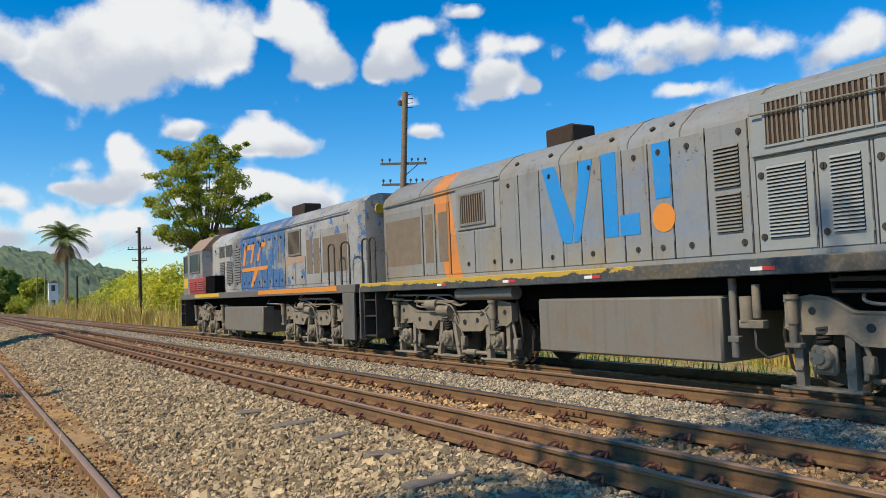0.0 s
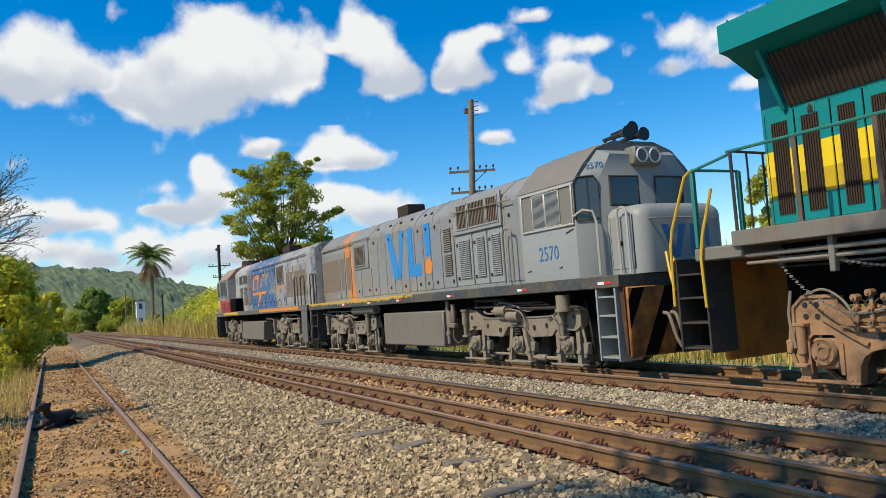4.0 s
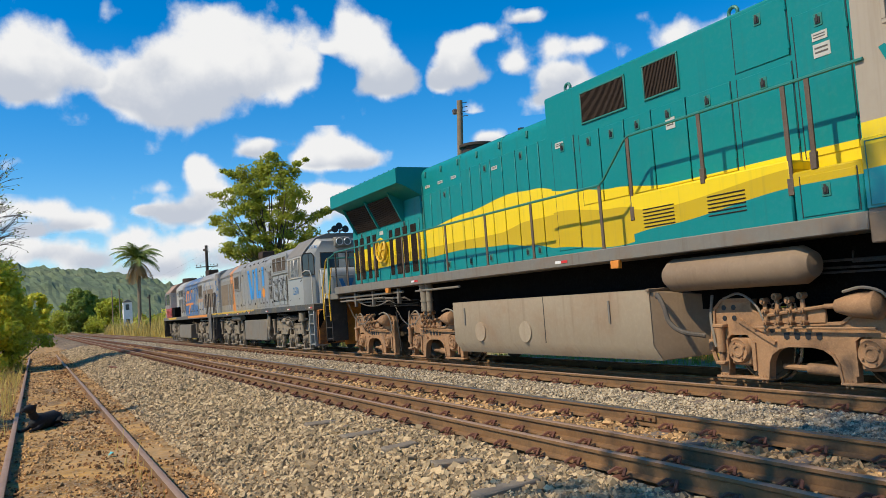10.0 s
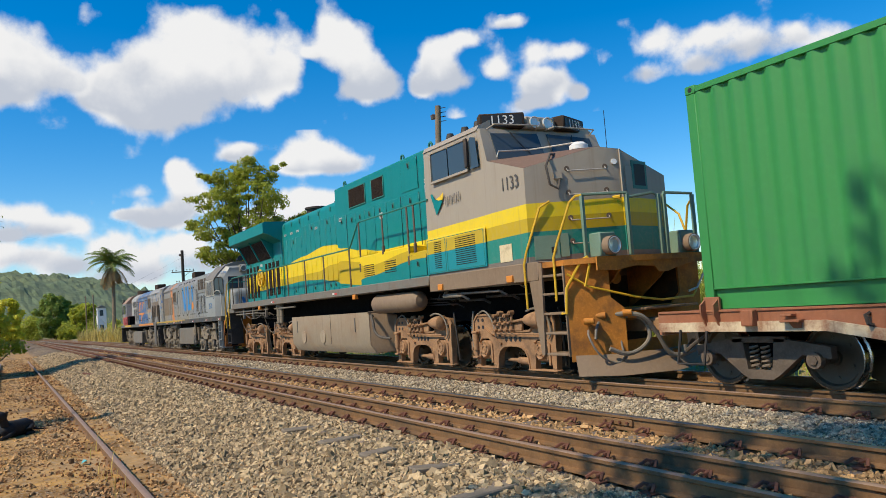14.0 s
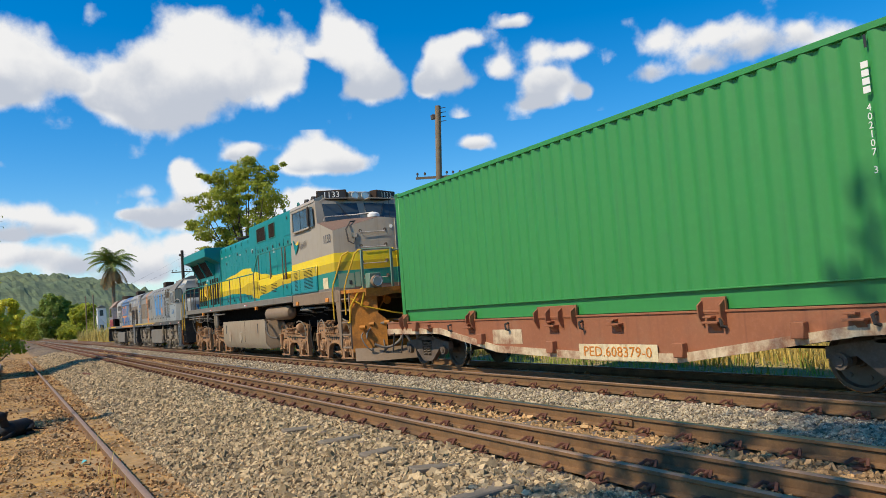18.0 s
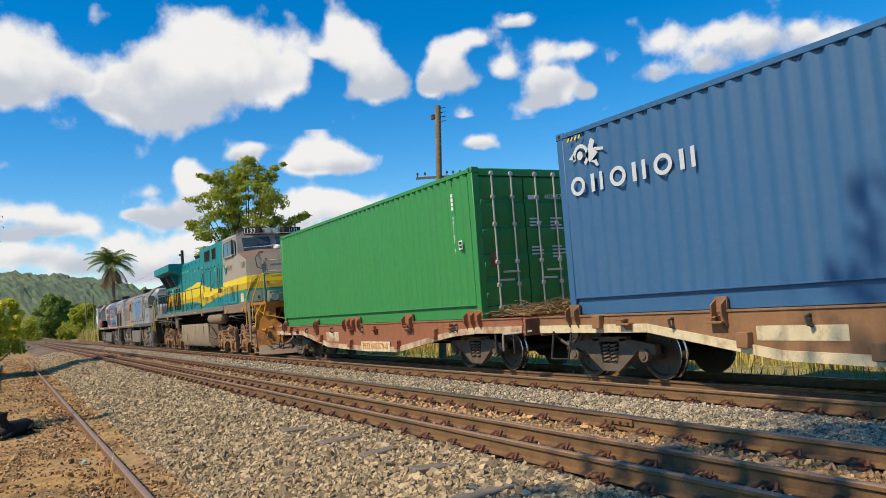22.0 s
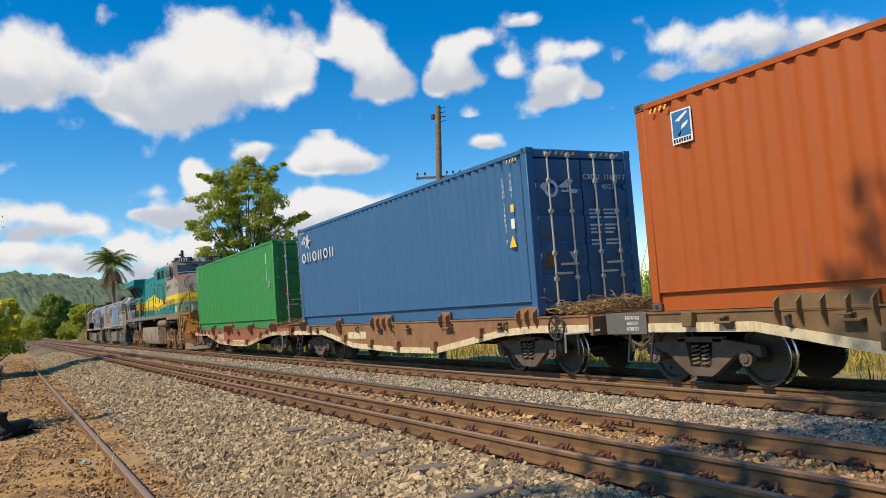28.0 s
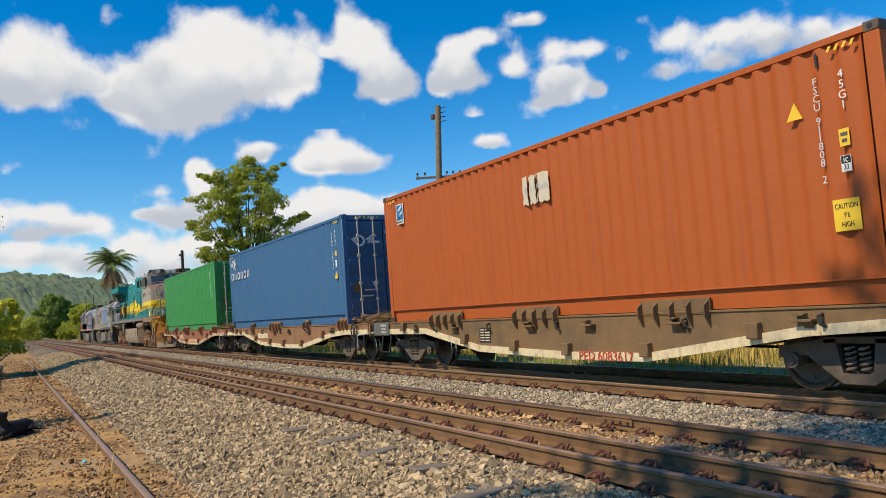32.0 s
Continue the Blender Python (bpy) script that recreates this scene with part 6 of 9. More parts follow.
def beam_truck(parent, ax, r, material):
    """Three-axle truck: one long stepped beam a side, open pedestals hung under it, boxes, brake gear and dampers."""
    a0, a1, a2 = ax
    t = part("truck", Geo().box(a0 - 0.2, a2 + 0.2, -0.45, 0.45, 0.62, 0.95, 0.03), m_under, parent)
    low = [(a0 - 0.44, 0.80), (a0 - 0.3, 0.72), (a0 + 0.3, 0.74), (a0 + 0.45, 0.62), (a1 - 0.52, 0.60), (a1 - 0.3, 0.80), (a1 + 0.3, 0.80), (a1 + 0.52, 0.60), (a2 - 0.45, 0.62), (a2 - 0.3, 0.74), (a2 + 0.3, 0.72), (a2 + 0.44, 0.80)]
    top = [(a2 + 0.44, 1.10), (a2 + 0.1, 1.15), (a2 - 0.12, 1.12), (a2 - 0.38, 0.97), (a1 + 0.4, 0.96), (a1 + 0.25, 0.90), (a1 - 0.25, 0.90), (a1 - 0.4, 0.96), (a0 + 0.38, 0.97), (a0 + 0.12, 1.12), (a0 - 0.1, 1.15), (a0 - 0.44, 1.10)]
    for s in (-1, 1):
        y = s * 1.0
        fr = part("side_frame", Geo().prism(low + top, "y", y - 0.07, y + 0.07), material, t)
        if s > 0:
            continue
        lip = Geo()
        for line in (low, top):
            for (p, q), (u, w) in zip(line[:-1], line[1:]):
                lip.tube([(p, y - 0.075, q), (u, y - 0.075, w)], 0.02, 4)
        part("rib", lip, material, fr)
        for x, z, k in ((a0 + 0.55, 0.80, 0.05), (a1 - 0.62, 0.72, 0.055), (a1 + 0.62, 0.76, 0.055), (a2 - 0.6, 0.80, 0.05), (a0 - 0.1, 0.98, 0.045), (a2 + 0.25, 0.95, 0.045)):
            part("frame_hole", Geo().cyl((x, y - 0.076, z), (x, y - 0.07, z), k, 10), m_black, fr)
        for i, a in enumerate(ax):
            for e in (-1, 1):
                legs = Geo()
                foot, head = (0.36, 0.2) if i == 1 else (0.3, 0.3)
                legs.prism([(a + e * (foot - 0.05), 0.12), (a + e * (foot + 0.05), 0.12), (a + e * (head + 0.06), 0.80), (a + e * (head - 0.05), 0.80)], "y", y - 0.06, y + 0.05)
                legs.box(a + e * foot - 0.05, a + e * foot + 0.05, y - 0.085, y - 0.06, 0.3, 0.36, 0.008)
                part("pedestal_leg", legs, material, fr)
            part("pedestal_tie", Geo().box(a - 0.44, a + 0.44, y - 0.11, y + 0.05, 0.085, 0.125, 0.01).cyl((a - 0.44, y - 0.06, 0.105), (a - 0.54, y - 0.06, 0.105), 0.02, 6), material, t)
            bx = Geo().box(a - 0.15, a + 0.15, y - 0.09, y + 0.02, 0.27, 0.60, 0.04)
            bx.lathe([(0.0, -0.17), (0.06, -0.17), (0.07, -0.15), (0.12, -0.145), (0.135, -0.12), (0.135, -0.05)], (a, y, r), "y", 16)
            for k in range(6):
                q = k * math.pi / 3
                bx.cyl((a + 0.1 * math.cos(q), y - 0.14, r + 0.1 * math.sin(q)), (a + 0.1 * math.cos(q), y - 0.165, r + 0.1 * math.sin(q)), 0.014, 6)
            part("axle_box", bx, material, t)
            part("spring", Geo().tube(spring(a, y - 0.03, 0.6, 0.8, 0.075, 0.016, 4), 0.018, 5), m_iron, t)
            hang = Geo().tube([(a + 0.4, y - 0.02, 0.78), (a + 0.5, y - 0.04, 0.5), (a + 0.44, y - 0.03, 0.24)], 0.028, 6).box(a + 0.42, a + 0.54, y - 0.06, y + 0.06, 0.3, 0.5, 0.02)
            part("brake_hanger", hang, material, t)
            part("brake_shoe", Geo().prism([(a + 0.46, 0.25), (a + 0.54, 0.25), (a + 0.56, 0.66), (a + 0.5, 0.66)], "y", y + 0.32, y + 0.44), m_iron, t)
        for x in (a0 - 0.3, a2 - 0.02):
            dm = Geo().cyl((x, y - 0.14, 0.84), (x, y - 0.14, 1.12), 0.065, 12).cyl((x, y - 0.14, 0.6), (x, y - 0.14, 0.84), 0.045, 10).cyl((x, y - 0.14, 1.12), (x, y - 0.14, 1.17), 0.085, 12)
            dm.box(x - 0.1, x + 0.1, y - 0.18, y - 0.06, 0.56, 0.62, 0.012)
            part("damper", dm, material, t)
        for m, z, n in ((a1 - 0.42, 1.10, -1), (a1 + 0.02, 0.99, 1)):
            bc = Geo().cyl((m - 0.2, y - 0.12, z), (m + 0.18, y - 0.12, z), 0.105, 14).cyl((m + 0.18, y - 0.12, z), (m + 0.23, y - 0.12, z), 0.12, 14).cyl((m - 0.2, y - 0.12, z), (m - 0.26, y - 0.12, z), 0.06, 10)
            bc.cyl((m - 0.42, y - 0.12, z), (m - 0.26, y - 0.12, z), 0.025, 8).box(m - 0.12, m + 0.1, y - 0.14, y - 0.04, z - 0.16, z - 0.08, 0.012)
            part("brake_cylinder", bc, material, t)
        for pts, q in (([(a1 - 0.62, y - 0.14, 1.2), (a1 - 0.4, y - 0.16, 1.27), (a1 + 0.1, y - 0.16, 1.2), (a1 + 0.5, y - 0.14, 1.08), (a1 + 0.75, y - 0.1, 1.12)], 0.018),
                       ([(a1 - 0.5, y - 0.12, 1.0), (a1 - 0.2, y - 0.18, 1.13), (a1 + 0.3, y - 0.18, 1.08), (a1 + 0.42, y - 0.14, 0.9), (a1 + 0.4, y - 0.1, 0.75)], 0.016),
                       ([(a2 - 0.5, y - 0.1, 0.92), (a2 - 0.3, y - 0.14, 0.98), (a2 - 0.1, y - 0.16, 0.7), (a2 - 0.12, y - 0.14, 0.5)], 0.014),
                       ([(a0 + 0.5, y - 0.06, 1.2), (a0 + 0.55, y - 0.12, 1.08), (a0 + 0.9, y - 0.14, 1.05), (a1 - 0.6, y - 0.12, 1.12)], 0.02)):
            part("air_pipe", Geo().bent(pts, q, 6, 4), m_hose_grey, t)
        part("slack_adjuster", Geo().cyl((a1 + 0.45, y - 0.02, 0.2), (a2 - 0.3, y - 0.02, 0.2), 0.035, 8).cyl((a1 + 0.6, y - 0.02, 0.2), (a1 + 0.9, y - 0.02, 0.2), 0.06, 10), material, t)
        part("slack_adjuster", Geo().cyl((a0 + 0.45, y + 0.1, 0.22), (a1 - 0.36, y + 0.1, 0.22), 0.03, 8), material, t)
        for e, x in ((-1, a0 - 0.5), (1, a2 + 0.5)):
            part("sand_pipe", Geo().tube([(x - e * 0.05, y + 0.05, 1.2), (x + e * 0.05, y + 0.06, 0.7), (x, y + 0.12, 0.3), (x - e * 0.1, y + 0.3, 0.1)], 0.02, 6), m_iron, t)
    for a in ax:
        part("traction_motor", Geo().box(a - 0.3, a + 0.42, -0.36, 0.36, 0.22, 0.8, 0.08), m_under, t)
        wheelset(parent, a, r)
    return t


def railing(parent, pts, r, material, name="handrail", n=6):
    return part(name, Geo().tube(pts, r, n), material, parent)


def hoop(x0, x1, y, z0, z1, k=0.1):
    """A bent grab rail standing on a side."""
    return [(x0, y, z0), (x0, y, z1 - k), (x0 + (x1 - x0) * 0.15, y, z1 - 0.02), ((x0 + x1) / 2, y, z1), (x1 - (x1 - x0) * 0.15, y, z1 - 0.02), (x1, y, z1 - k), (x1, y, z0)]


def stairs(parent, x0, x1, y_in, y_out, zs, material, side_mat):
    lo, hi = min(y_in, y_out), max(y_in, y_out)
    zb, zt = min(zs), max(zs)
    for x in (x0, x1):
        part("stair_side", Geo().box(x - 0.02, x + 0.02, lo, hi, zb - 0.06, zt + 0.22, 0.006), side_mat, parent)
    for z in zs:
        part("step", Geo().box(x0, x1, lo + 0.02, hi, z - 0.015, z + 0.015, 0.004), material, parent)
    part("stair_back", Geo().box(x0, x1, hi - 0.02, hi, zb - 0.05, zt + 0.2), m_under, parent)


def hoses(parent, x, s, y0, material=None):
    for dy in (-0.55, -0.4, 0.4, 0.55):
        part("air_hose", Geo().bent([(x, y0 + dy, 0.95), (x + s * 0.12, y0 + dy, 0.9), (x + s * 0.22, y0 + dy + 0.03, 0.55), (x + s * 0.3, y0 + dy + 0.1, 0.38), (x + s * 0.42, y0 + dy + 0.16, 0.45)], 0.03, 7), material or m_rubber, parent)


def coupler(parent, x, s):
    g = Geo().box(min(x, x + s * 0.45), max(x, x + s * 0.45), -0.1, 0.1, 0.66, 0.86, 0.02)
    g.box(min(x + s * 0.4, x + s * 0.72), max(x + s * 0.4, x + s * 0.72), -0.19, 0.06, 0.62, 0.9, 0.05)
    g.box(min(x + s * 0.55, x + s * 0.75), max(x + s * 0.55, x + s * 0.75), 0.04, 0.2, 0.64, 0.88, 0.05)
    part("coupler", g, m_iron, parent)


def reflectors(parent, xs, y, z):
    for x in xs:
        part("reflector", Geo().box(x, x + 0.16, y - 0.006, y, z, z + 0.045), m_white, parent, "white reflector strip")
        part("reflector", Geo().box(x + 0.165, x + 0.33, y - 0.006, y, z, z + 0.045), m_reflect_red, parent, "red reflector strip")


def under_pipes(parent, x0, x1, y, seed, material, z=1.2, n=5):
    g = random.Random(seed)
    for i in range(n):
        a = g.uniform(x0, x1 - 1.2)
        b = min(x1, a + g.uniform(0.8, 2.6))
        zz = z + g.uniform(-0.1, 0.12)
        part("pipe", Geo().tube([(a, y + 0.1, zz + 0.12), (a + 0.05, y, zz), (b - 0.05, y, zz - 0.02), (b, y + 0.12, zz - 0.1)], g.choice((0.014, 0.02, 0.028)), 6), material, parent)


def grey_loco():
    v = vehicle("diesel_locomotive", -16.0, "weathered grey diesel locomotive with faded blue shapes and an orange band", "locomotive")
    H = 0.96
    part("frame", Geo().box(-0.05, 16.0, -1.36, 1.36, 1.40, 1.60, 0.012), m_sill, v, "dark slate sill with flaking yellow edge")
    reflectors(v, (3.3, 5.4, 7.4, 10.2, 13.1, 15.5), -1.361, 1.46)
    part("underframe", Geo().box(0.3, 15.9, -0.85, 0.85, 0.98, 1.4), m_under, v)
    part("hood", Geo().prism(shed_profile(H, 1.6, 3.80), "x", 0.5, 13.2), m_vli, v)
    part("hood_end", Geo().prism([(0.5, -H + 0.0), (0.36, -H + 0.1), (0.3, -H + 0.3), (0.3, H - 0.3), (0.36, H - 0.1), (0.5, H)], "z", 1.6, 3.6), m_grey, v)
    for x in (2.1, 4.9, 6.5, 8.0, 8.95, 10.03, 12.15):
        part("roof_seam", Geo().prism([(y * 1.004, 1.62 + (z - 1.62) * 1.003) for y, z in shed_profile(H, 3.3, 3.80)], "x", x - 0.012, x + 0.012), m_grey_dark, v)
    for x in (5.3, 6.2, 6.9, 7.6, 8.4, 8.75):
        part("roof_latch", Geo().cyl((x, -H + 0.12, 3.50), (x, -H + 0.085, 3.535), 0.042, 10), m_iron, v)
    # dark intake screens at the far end
    for x0, x1 in ((0.6, 2.1), (2.3, 2.6), (2.82, 3.14)):
        door(v, x0 - 0.1, x1 + 0.08, 1.68, 3.12, -H, m_vli, hinge=False)
        part("screen", Geo().box(x0, x1, -H - 0.018, -H - 0.014, 1.94, 2.93), m_mesh_brown, v, "dusty brown intake screen")
    railing(v, [(0.55, -H - 0.03, 3.28), (2.4, -H - 0.05, 3.32), (4.9, -H - 0.05, 3.36)], 0.016, m_grey)
    part("panel", Geo().box(3.5, 4.72, -H - 0.03, -H, 2.5, 3.3, 0.008), m_vli, v)
    border(v, 3.68, 4.42, 2.62, 3.14, -H - 0.03, 0.05, m_grey, 0.025)
    grille(v, 3.68, 4.42, 2.62, 3.14, -H - 0.03, m_mesh_brown, 0.07)
    for x0, x1 in ((3.24, 4.06), (4.06, 4.88)):
        door(v, x0, x1, 1.67, 2.46, -H, m_vli, [((x0 + x1) / 2 + 0.2, 1.85)])
    seams = [4.89, 5.43, 5.99, 6.53, 6.95, 7.45, 7.87, 8.37, 8.78, 9.35]
    for i, (a, b) in enumerate(zip(seams[:-1], seams[1:])):
        door(v, a, b, 1.67, 3.31, -H, m_vli, [((a + b) / 2, 3.16), ((a + b) / 2, 1.84)] if i % 2 == 0 or i > 5 else [])
    d = door(v, 9.35, 9.99, 1.67, 3.34, -H, m_vli, [(9.87, 3.2), (9.87, 1.82)])
    louvres(d, 9.48, 9.86, 2.52, 3.06, -H - 0.014, 11, m_grey)
    louvres(d, 9.48, 9.86, 1.96, 2.46, -H - 0.014, 11, m_grey)
    for a, b in ((10.07, 10.82), (10.86, 11.46), (11.5, 12.1)):
        d = door(v, a, b, 1.68, 2.80, -H, m_grey_light, [(a + 0.08, 2.6), (a + 0.08, 1.86)])
        louvres(d, a + 0.16, b - 0.09, 1.84, 2.7, -H - 0.014, 20, m_grey_light)
    part("radiator_panel", Geo().box(10.05, 12.14, -H - 0.05, -H, 2.83, 3.56, 0.01), m_grey_light, v)
    for a, b in ((10.28, 10.72), (10.82, 11.52), (11.6, 12.02)):
        border(v, a, b, 2.95, 3.45, -H - 0.05, 0.035, m_grey_light, 0.02)
        grille(v, a, b, 2.95, 3.45, -H - 0.05, m_mesh_brown, 0.06, m_grille_brown, "radiator_grille")
    railing(v, [(10.1, -H - 0.1, 3.33), (12.6, -H - 0.1, 3.28)], 0.012, m_grey)
    door(v, 12.2, 12.85, 1.67, 3.3, -H, m_vli, [(12.4, 3.0)])
    railing(v, hoop(12.3, 12.62, -H - 0.14, 1.64, 2.72), 0.02, m_grey)
    part("cab_rear_trim", Geo().prism(shed_profile(H + 0.05, 1.6, 3.86), "x", 13.05, 13.25), m_strip, v, "weathered strip with sunlight painted into its pale colour")
    # blue and orange shapes
    ym = -H - 0.018
    marks(v, [[(6.08, 3.30), (6.40, 3.30), (6.80, 2.32), (6.74, 2.04), (6.58, 2.04), (6.50, 2.12)], [(6.98, 3.29), (7.28, 3.28), (6.96, 2.14), (6.88, 2.04), (6.78, 2.04), (6.83, 2.32)],
              [(7.46, 3.31), (7.76, 3.31), (7.76, 2.06), (7.48, 2.06)], [(7.80, 2.36), (8.18, 2.36), (8.18, 2.06), (7.80, 2.06)], [(8.46, 3.29), (8.77, 3.29), (8.76, 2.52), (8.49, 2.52)]],
          ym, m_sky_blue, label="faded blue painted shape")
    marks(v, [disc(8.62, 2.25, 0.2)], ym, m_orange_mark, label="orange painted disc")
    # stack and roof fittings
    st = Geo().box(5.4, 6.1, -0.28, 0.28, 3.76, 4.14, 0.03)
    part("exhaust_stack", st, m_grille_brown, v, "dark rusty exhaust stack")
    part("stack_mouth", Geo().box(5.48, 6.02, -0.2, 0.2, 4.12, 4.144), m_black, v)
    # cab
    C = 1.36
    prof = [(-C, 1.6), (-C, 3.22), (-C + 0.22, 3.5), (-0.85, 3.78), (-0.45, 3.92), (0.45, 3.92), (0.85, 3.78), (C - 0.22, 3.5), (C, 3.22), (C, 1.6)]
    part("cab", Geo().prism(prof, "x", 13.38, 15.05), m_grey_light, v)
    part("cab_roof", Geo().prism([(y * 1.006, z + 0.012) for y, z in prof[1:-1]], "x", 13.34, 15.1), m_grey_roof, v)
    front = Geo()
    f0 = [(15.05, -C, 1.6), (15.05, -C, 3.22), (15.05, -0.85, 3.78), (15.05, 0.85, 3.78), (15.05, C, 3.22), (15.05, C, 1.6)]
    f1 = [(15.32, -1.02, 1.6), (15.32, -1.02, 3.2), (15.30, -0.72, 3.66), (15.30, 0.72, 3.66), (15.32, 1.02, 3.2), (15.32, 1.02, 1.6)]
    front.add(f0 + f1, [(0, 1, 7, 6), (1, 2, 8, 7), (2, 3, 9, 8), (3, 4, 10, 9), (4, 5, 11, 10), (6, 7, 8, 9, 10, 11), (0, 5, 4, 3, 2, 1), (0, 6, 11, 5)])
    part("cab_front", front, m_grey_light, v)
    border(v, 13.5, 15.0, 2.53, 3.16, -C, 0.035, m_zinc, 0.03)
    part("window_recess", Geo().box(13.5, 15.0, -C - 0.006, -C, 2.53, 3.16), m_grey, v)
    for a, b in ((13.84, 14.2), (14.24, 14.64)):
        grille(v, a, b, 2.55, 3.13, -C - 0.008, m_grey_light, 0.03, m_grey, "window_mesh")
        border(v, a, b, 2.55, 3.13, -C - 0.008, 0.018, m_zinc, 0.02)
    marks(v, [[(14.78, 2.36), (15.0, 2.42), (14.98, 2.44), (14.76, 2.39)], [(13.5, 1.78), (13.64, 1.8), (13.64, 1.82), (13.5, 1.8)], [(14.5, 1.79), (14.6, 1.8), (14.6, 1.83), (14.5, 1.81)]], -C - 0.001, m_grille_brown, "rust_mark")
    figures(v, "2570", 0.36, (14.22, -C - 0.004, 2.07), m_num_blue, 0, 0.85)
    # side door of the slanted corner, windows of the front
    cw = part("corner_window", Geo().prism([(-0.19, -0.36), (0.19, -0.36), (0.19, 0.24), (0.13, 0.33), (-0.13, 0.33), (-0.19, 0.24)], "y", -0.012, 0.012), m_window, v)
    cw.matrix_basis = pose(15.19, -1.196, 2.94, 0, 0, 52)
    rim = [(-0.2, -0.015, -0.37), (0.2, -0.015, -0.37), (0.2, -0.015, 0.24), (0.13, -0.015, 0.34), (-0.13, -0.015, 0.34), (-0.2, -0.015, 0.24), (-0.2, -0.015, -0.37)]
    part("window_frame", Geo().tube(rim, 0.018, 4), m_iron, cw)
    part("window_bar", Geo().tube([(0.02, -0.016, -0.36), (0.02, -0.016, 0.33)], 0.012, 4), m_iron, cw)
    figures(v, "2570", 0.17, (15.205, -1.003, 3.475), m_num_blue, 53, 0.9, -28.7)
    for y in (-0.5, 0.5):
        part("windscreen", Geo().box(15.31, 15.336, y - 0.3, y + 0.3, 2.78, 3.26, 0.008), m_window, v)
        part("window_frame", Geo().tube([(15.338, y + a, z) for a, z in ((-0.31, 2.77), (0.31, 2.77), (0.31, 3.27), (-0.31, 3.27), (-0.31, 2.77))], 0.02, 4), m_iron, v)
    # short nose
    def nose_ring(z, d):
        pts = [(15.32, -0.92 + d), (15.32, 0.92 - d)]
        r = 0.24 - d * 0.3
        for sy in (1, -1):
            for k in range(7):
                a = math.pi / 2 * (k / 6 if sy > 0 else 1 - k / 6)
                pts.append((16.14 - d - r + r * math.sin(a), sy * (0.92 - d - r + r * math.cos(a))))
        return [(x, y, z) for x, y in pts]

    levels = [(1.6, 0.0), (2.5, 0.0), (2.58, 0.015), (2.64, 0.05), (2.69, 0.11), (2.715, 0.2)]
    rings = [nose_ring(z, d) for z, d in levels]
    m = len(rings[0])
    nf = Geo().add([p for ring_ in rings for p in ring_], [(k * m + i, k * m + (i + 1) % m, (k + 1) * m + (i + 1) % m, (k + 1) * m + i) for k in range(len(rings) - 1) for i in range(m)]
                   + [tuple(range(m - 1, -1, -1)), tuple(range((len(rings) - 1) * m, len(rings) * m))])
    part("nose", nf, m_grey_light, v)
    door(v, 15.4, 15.94, 1.68, 2.55, -0.92, m_grey_light, [(15.66, 2.1)])
    railing(v, hoop(15.68, 15.9, -1.0, 1.62, 2.68), 0.02, m_zinc)
    railing(v, [(15.02, -C - 0.03, 2.62), (15.2, -C + 0.05, 2.72), (15.32, -1.2, 2.68), (15.35, -1.16, 2.5), (15.35, -1.16, 1.62)], 0.022, m_zinc)
    for pts in ([(-0.52, 2.35), (-0.38, 2.35), (-0.24, 1.98), (-0.16, 2.35), (0.0, 2.35), (-0.17, 1.82), (-0.31, 1.82)],
                [(0.08, 2.35), (0.2, 2.35), (0.2, 1.92), (0.36, 1.92), (0.36, 1.82), (0.08, 1.82)], [(0.4, 1.98), (0.5, 1.98), (0.5, 2.35), (0.4, 2.35)]):
        part("marking", Geo().prism(pts, "x", 16.142, 16.148), m_num_blue, v, "blue painted shape")
    part("marking", Geo().prism(disc(0.45, 1.88, 0.065), "x", 16.142, 16.148), m_orange_mark, v, "orange painted disc")
    part("grab_rail", Geo().bent([(16.13, -0.72, 2.43), (16.19, -0.72, 2.45), (16.19, 0.6, 2.45), (16.13, 0.6, 2.43)], 0.012, 6), m_grey_light, v)
    # horn and headlights
    part("headlight_box", Geo().box(15.16, 15.44, -0.3, 0.3, 3.46, 3.78, 0.03), m_grey, v)
    for y in (-0.14, 0.14):
        part("headlight", Geo().lathe([(0.0, 0.0), (0.12, 0.0), (0.135, 0.03), (0.12, 0.05), (0.1, 0.02), (0.0, 0.01)], (15.42, y, 3.62), "x", 16), m_lamp_glass, v)
    hn = Geo()
    hn.box(14.6, 15.0, -0.05, 0.05, 3.9, 3.96, 0.01)
    for y, L, z in ((-0.2, 0.5, 4.16), (0.0, 0.4, 4.27), (0.2, 0.45, 4.16)):
        hn.cyl((14.55, y, z - 0.1), (14.55 + L, y, z - 0.1), 0.03, 8, 0.05)
        hn.cyl((14.55 + L, y, z - 0.1), (14.72 + L, y, z - 0.1), 0.05, 12, 0.125)
        hn.cyl((14.6, y, z - 0.22), (14.6, y, z - 0.1), 0.03, 6)
    part("horn", hn, m_black, v)
    part("roof_hatch", Geo().box(13.7, 14.6, -0.4, 0.4, 3.9, 3.97, 0.02), m_grey_roof, v)
    # below the sill
    part("fuel_tank", Geo().box(6.12, 9.64, -1.22, 1.22, 0.34, 1.17, 0.03), m_tank_grey, v, "dull grey fuel tank")
    part("tank_end_pipe", Geo().cyl((9.78, -1.15, 0.42), (9.78, -1.15, 1.38), 0.05, 10).box(9.7, 9.86, -1.2, -1.1, 0.6, 0.68, 0.01), m_tank_grey, v)
    part("air_reservoir", Geo().cyl((3.7, -1.12, 1.29), (5.45, -1.12, 1.29), 0.12, 16), m_tank_grey, v)
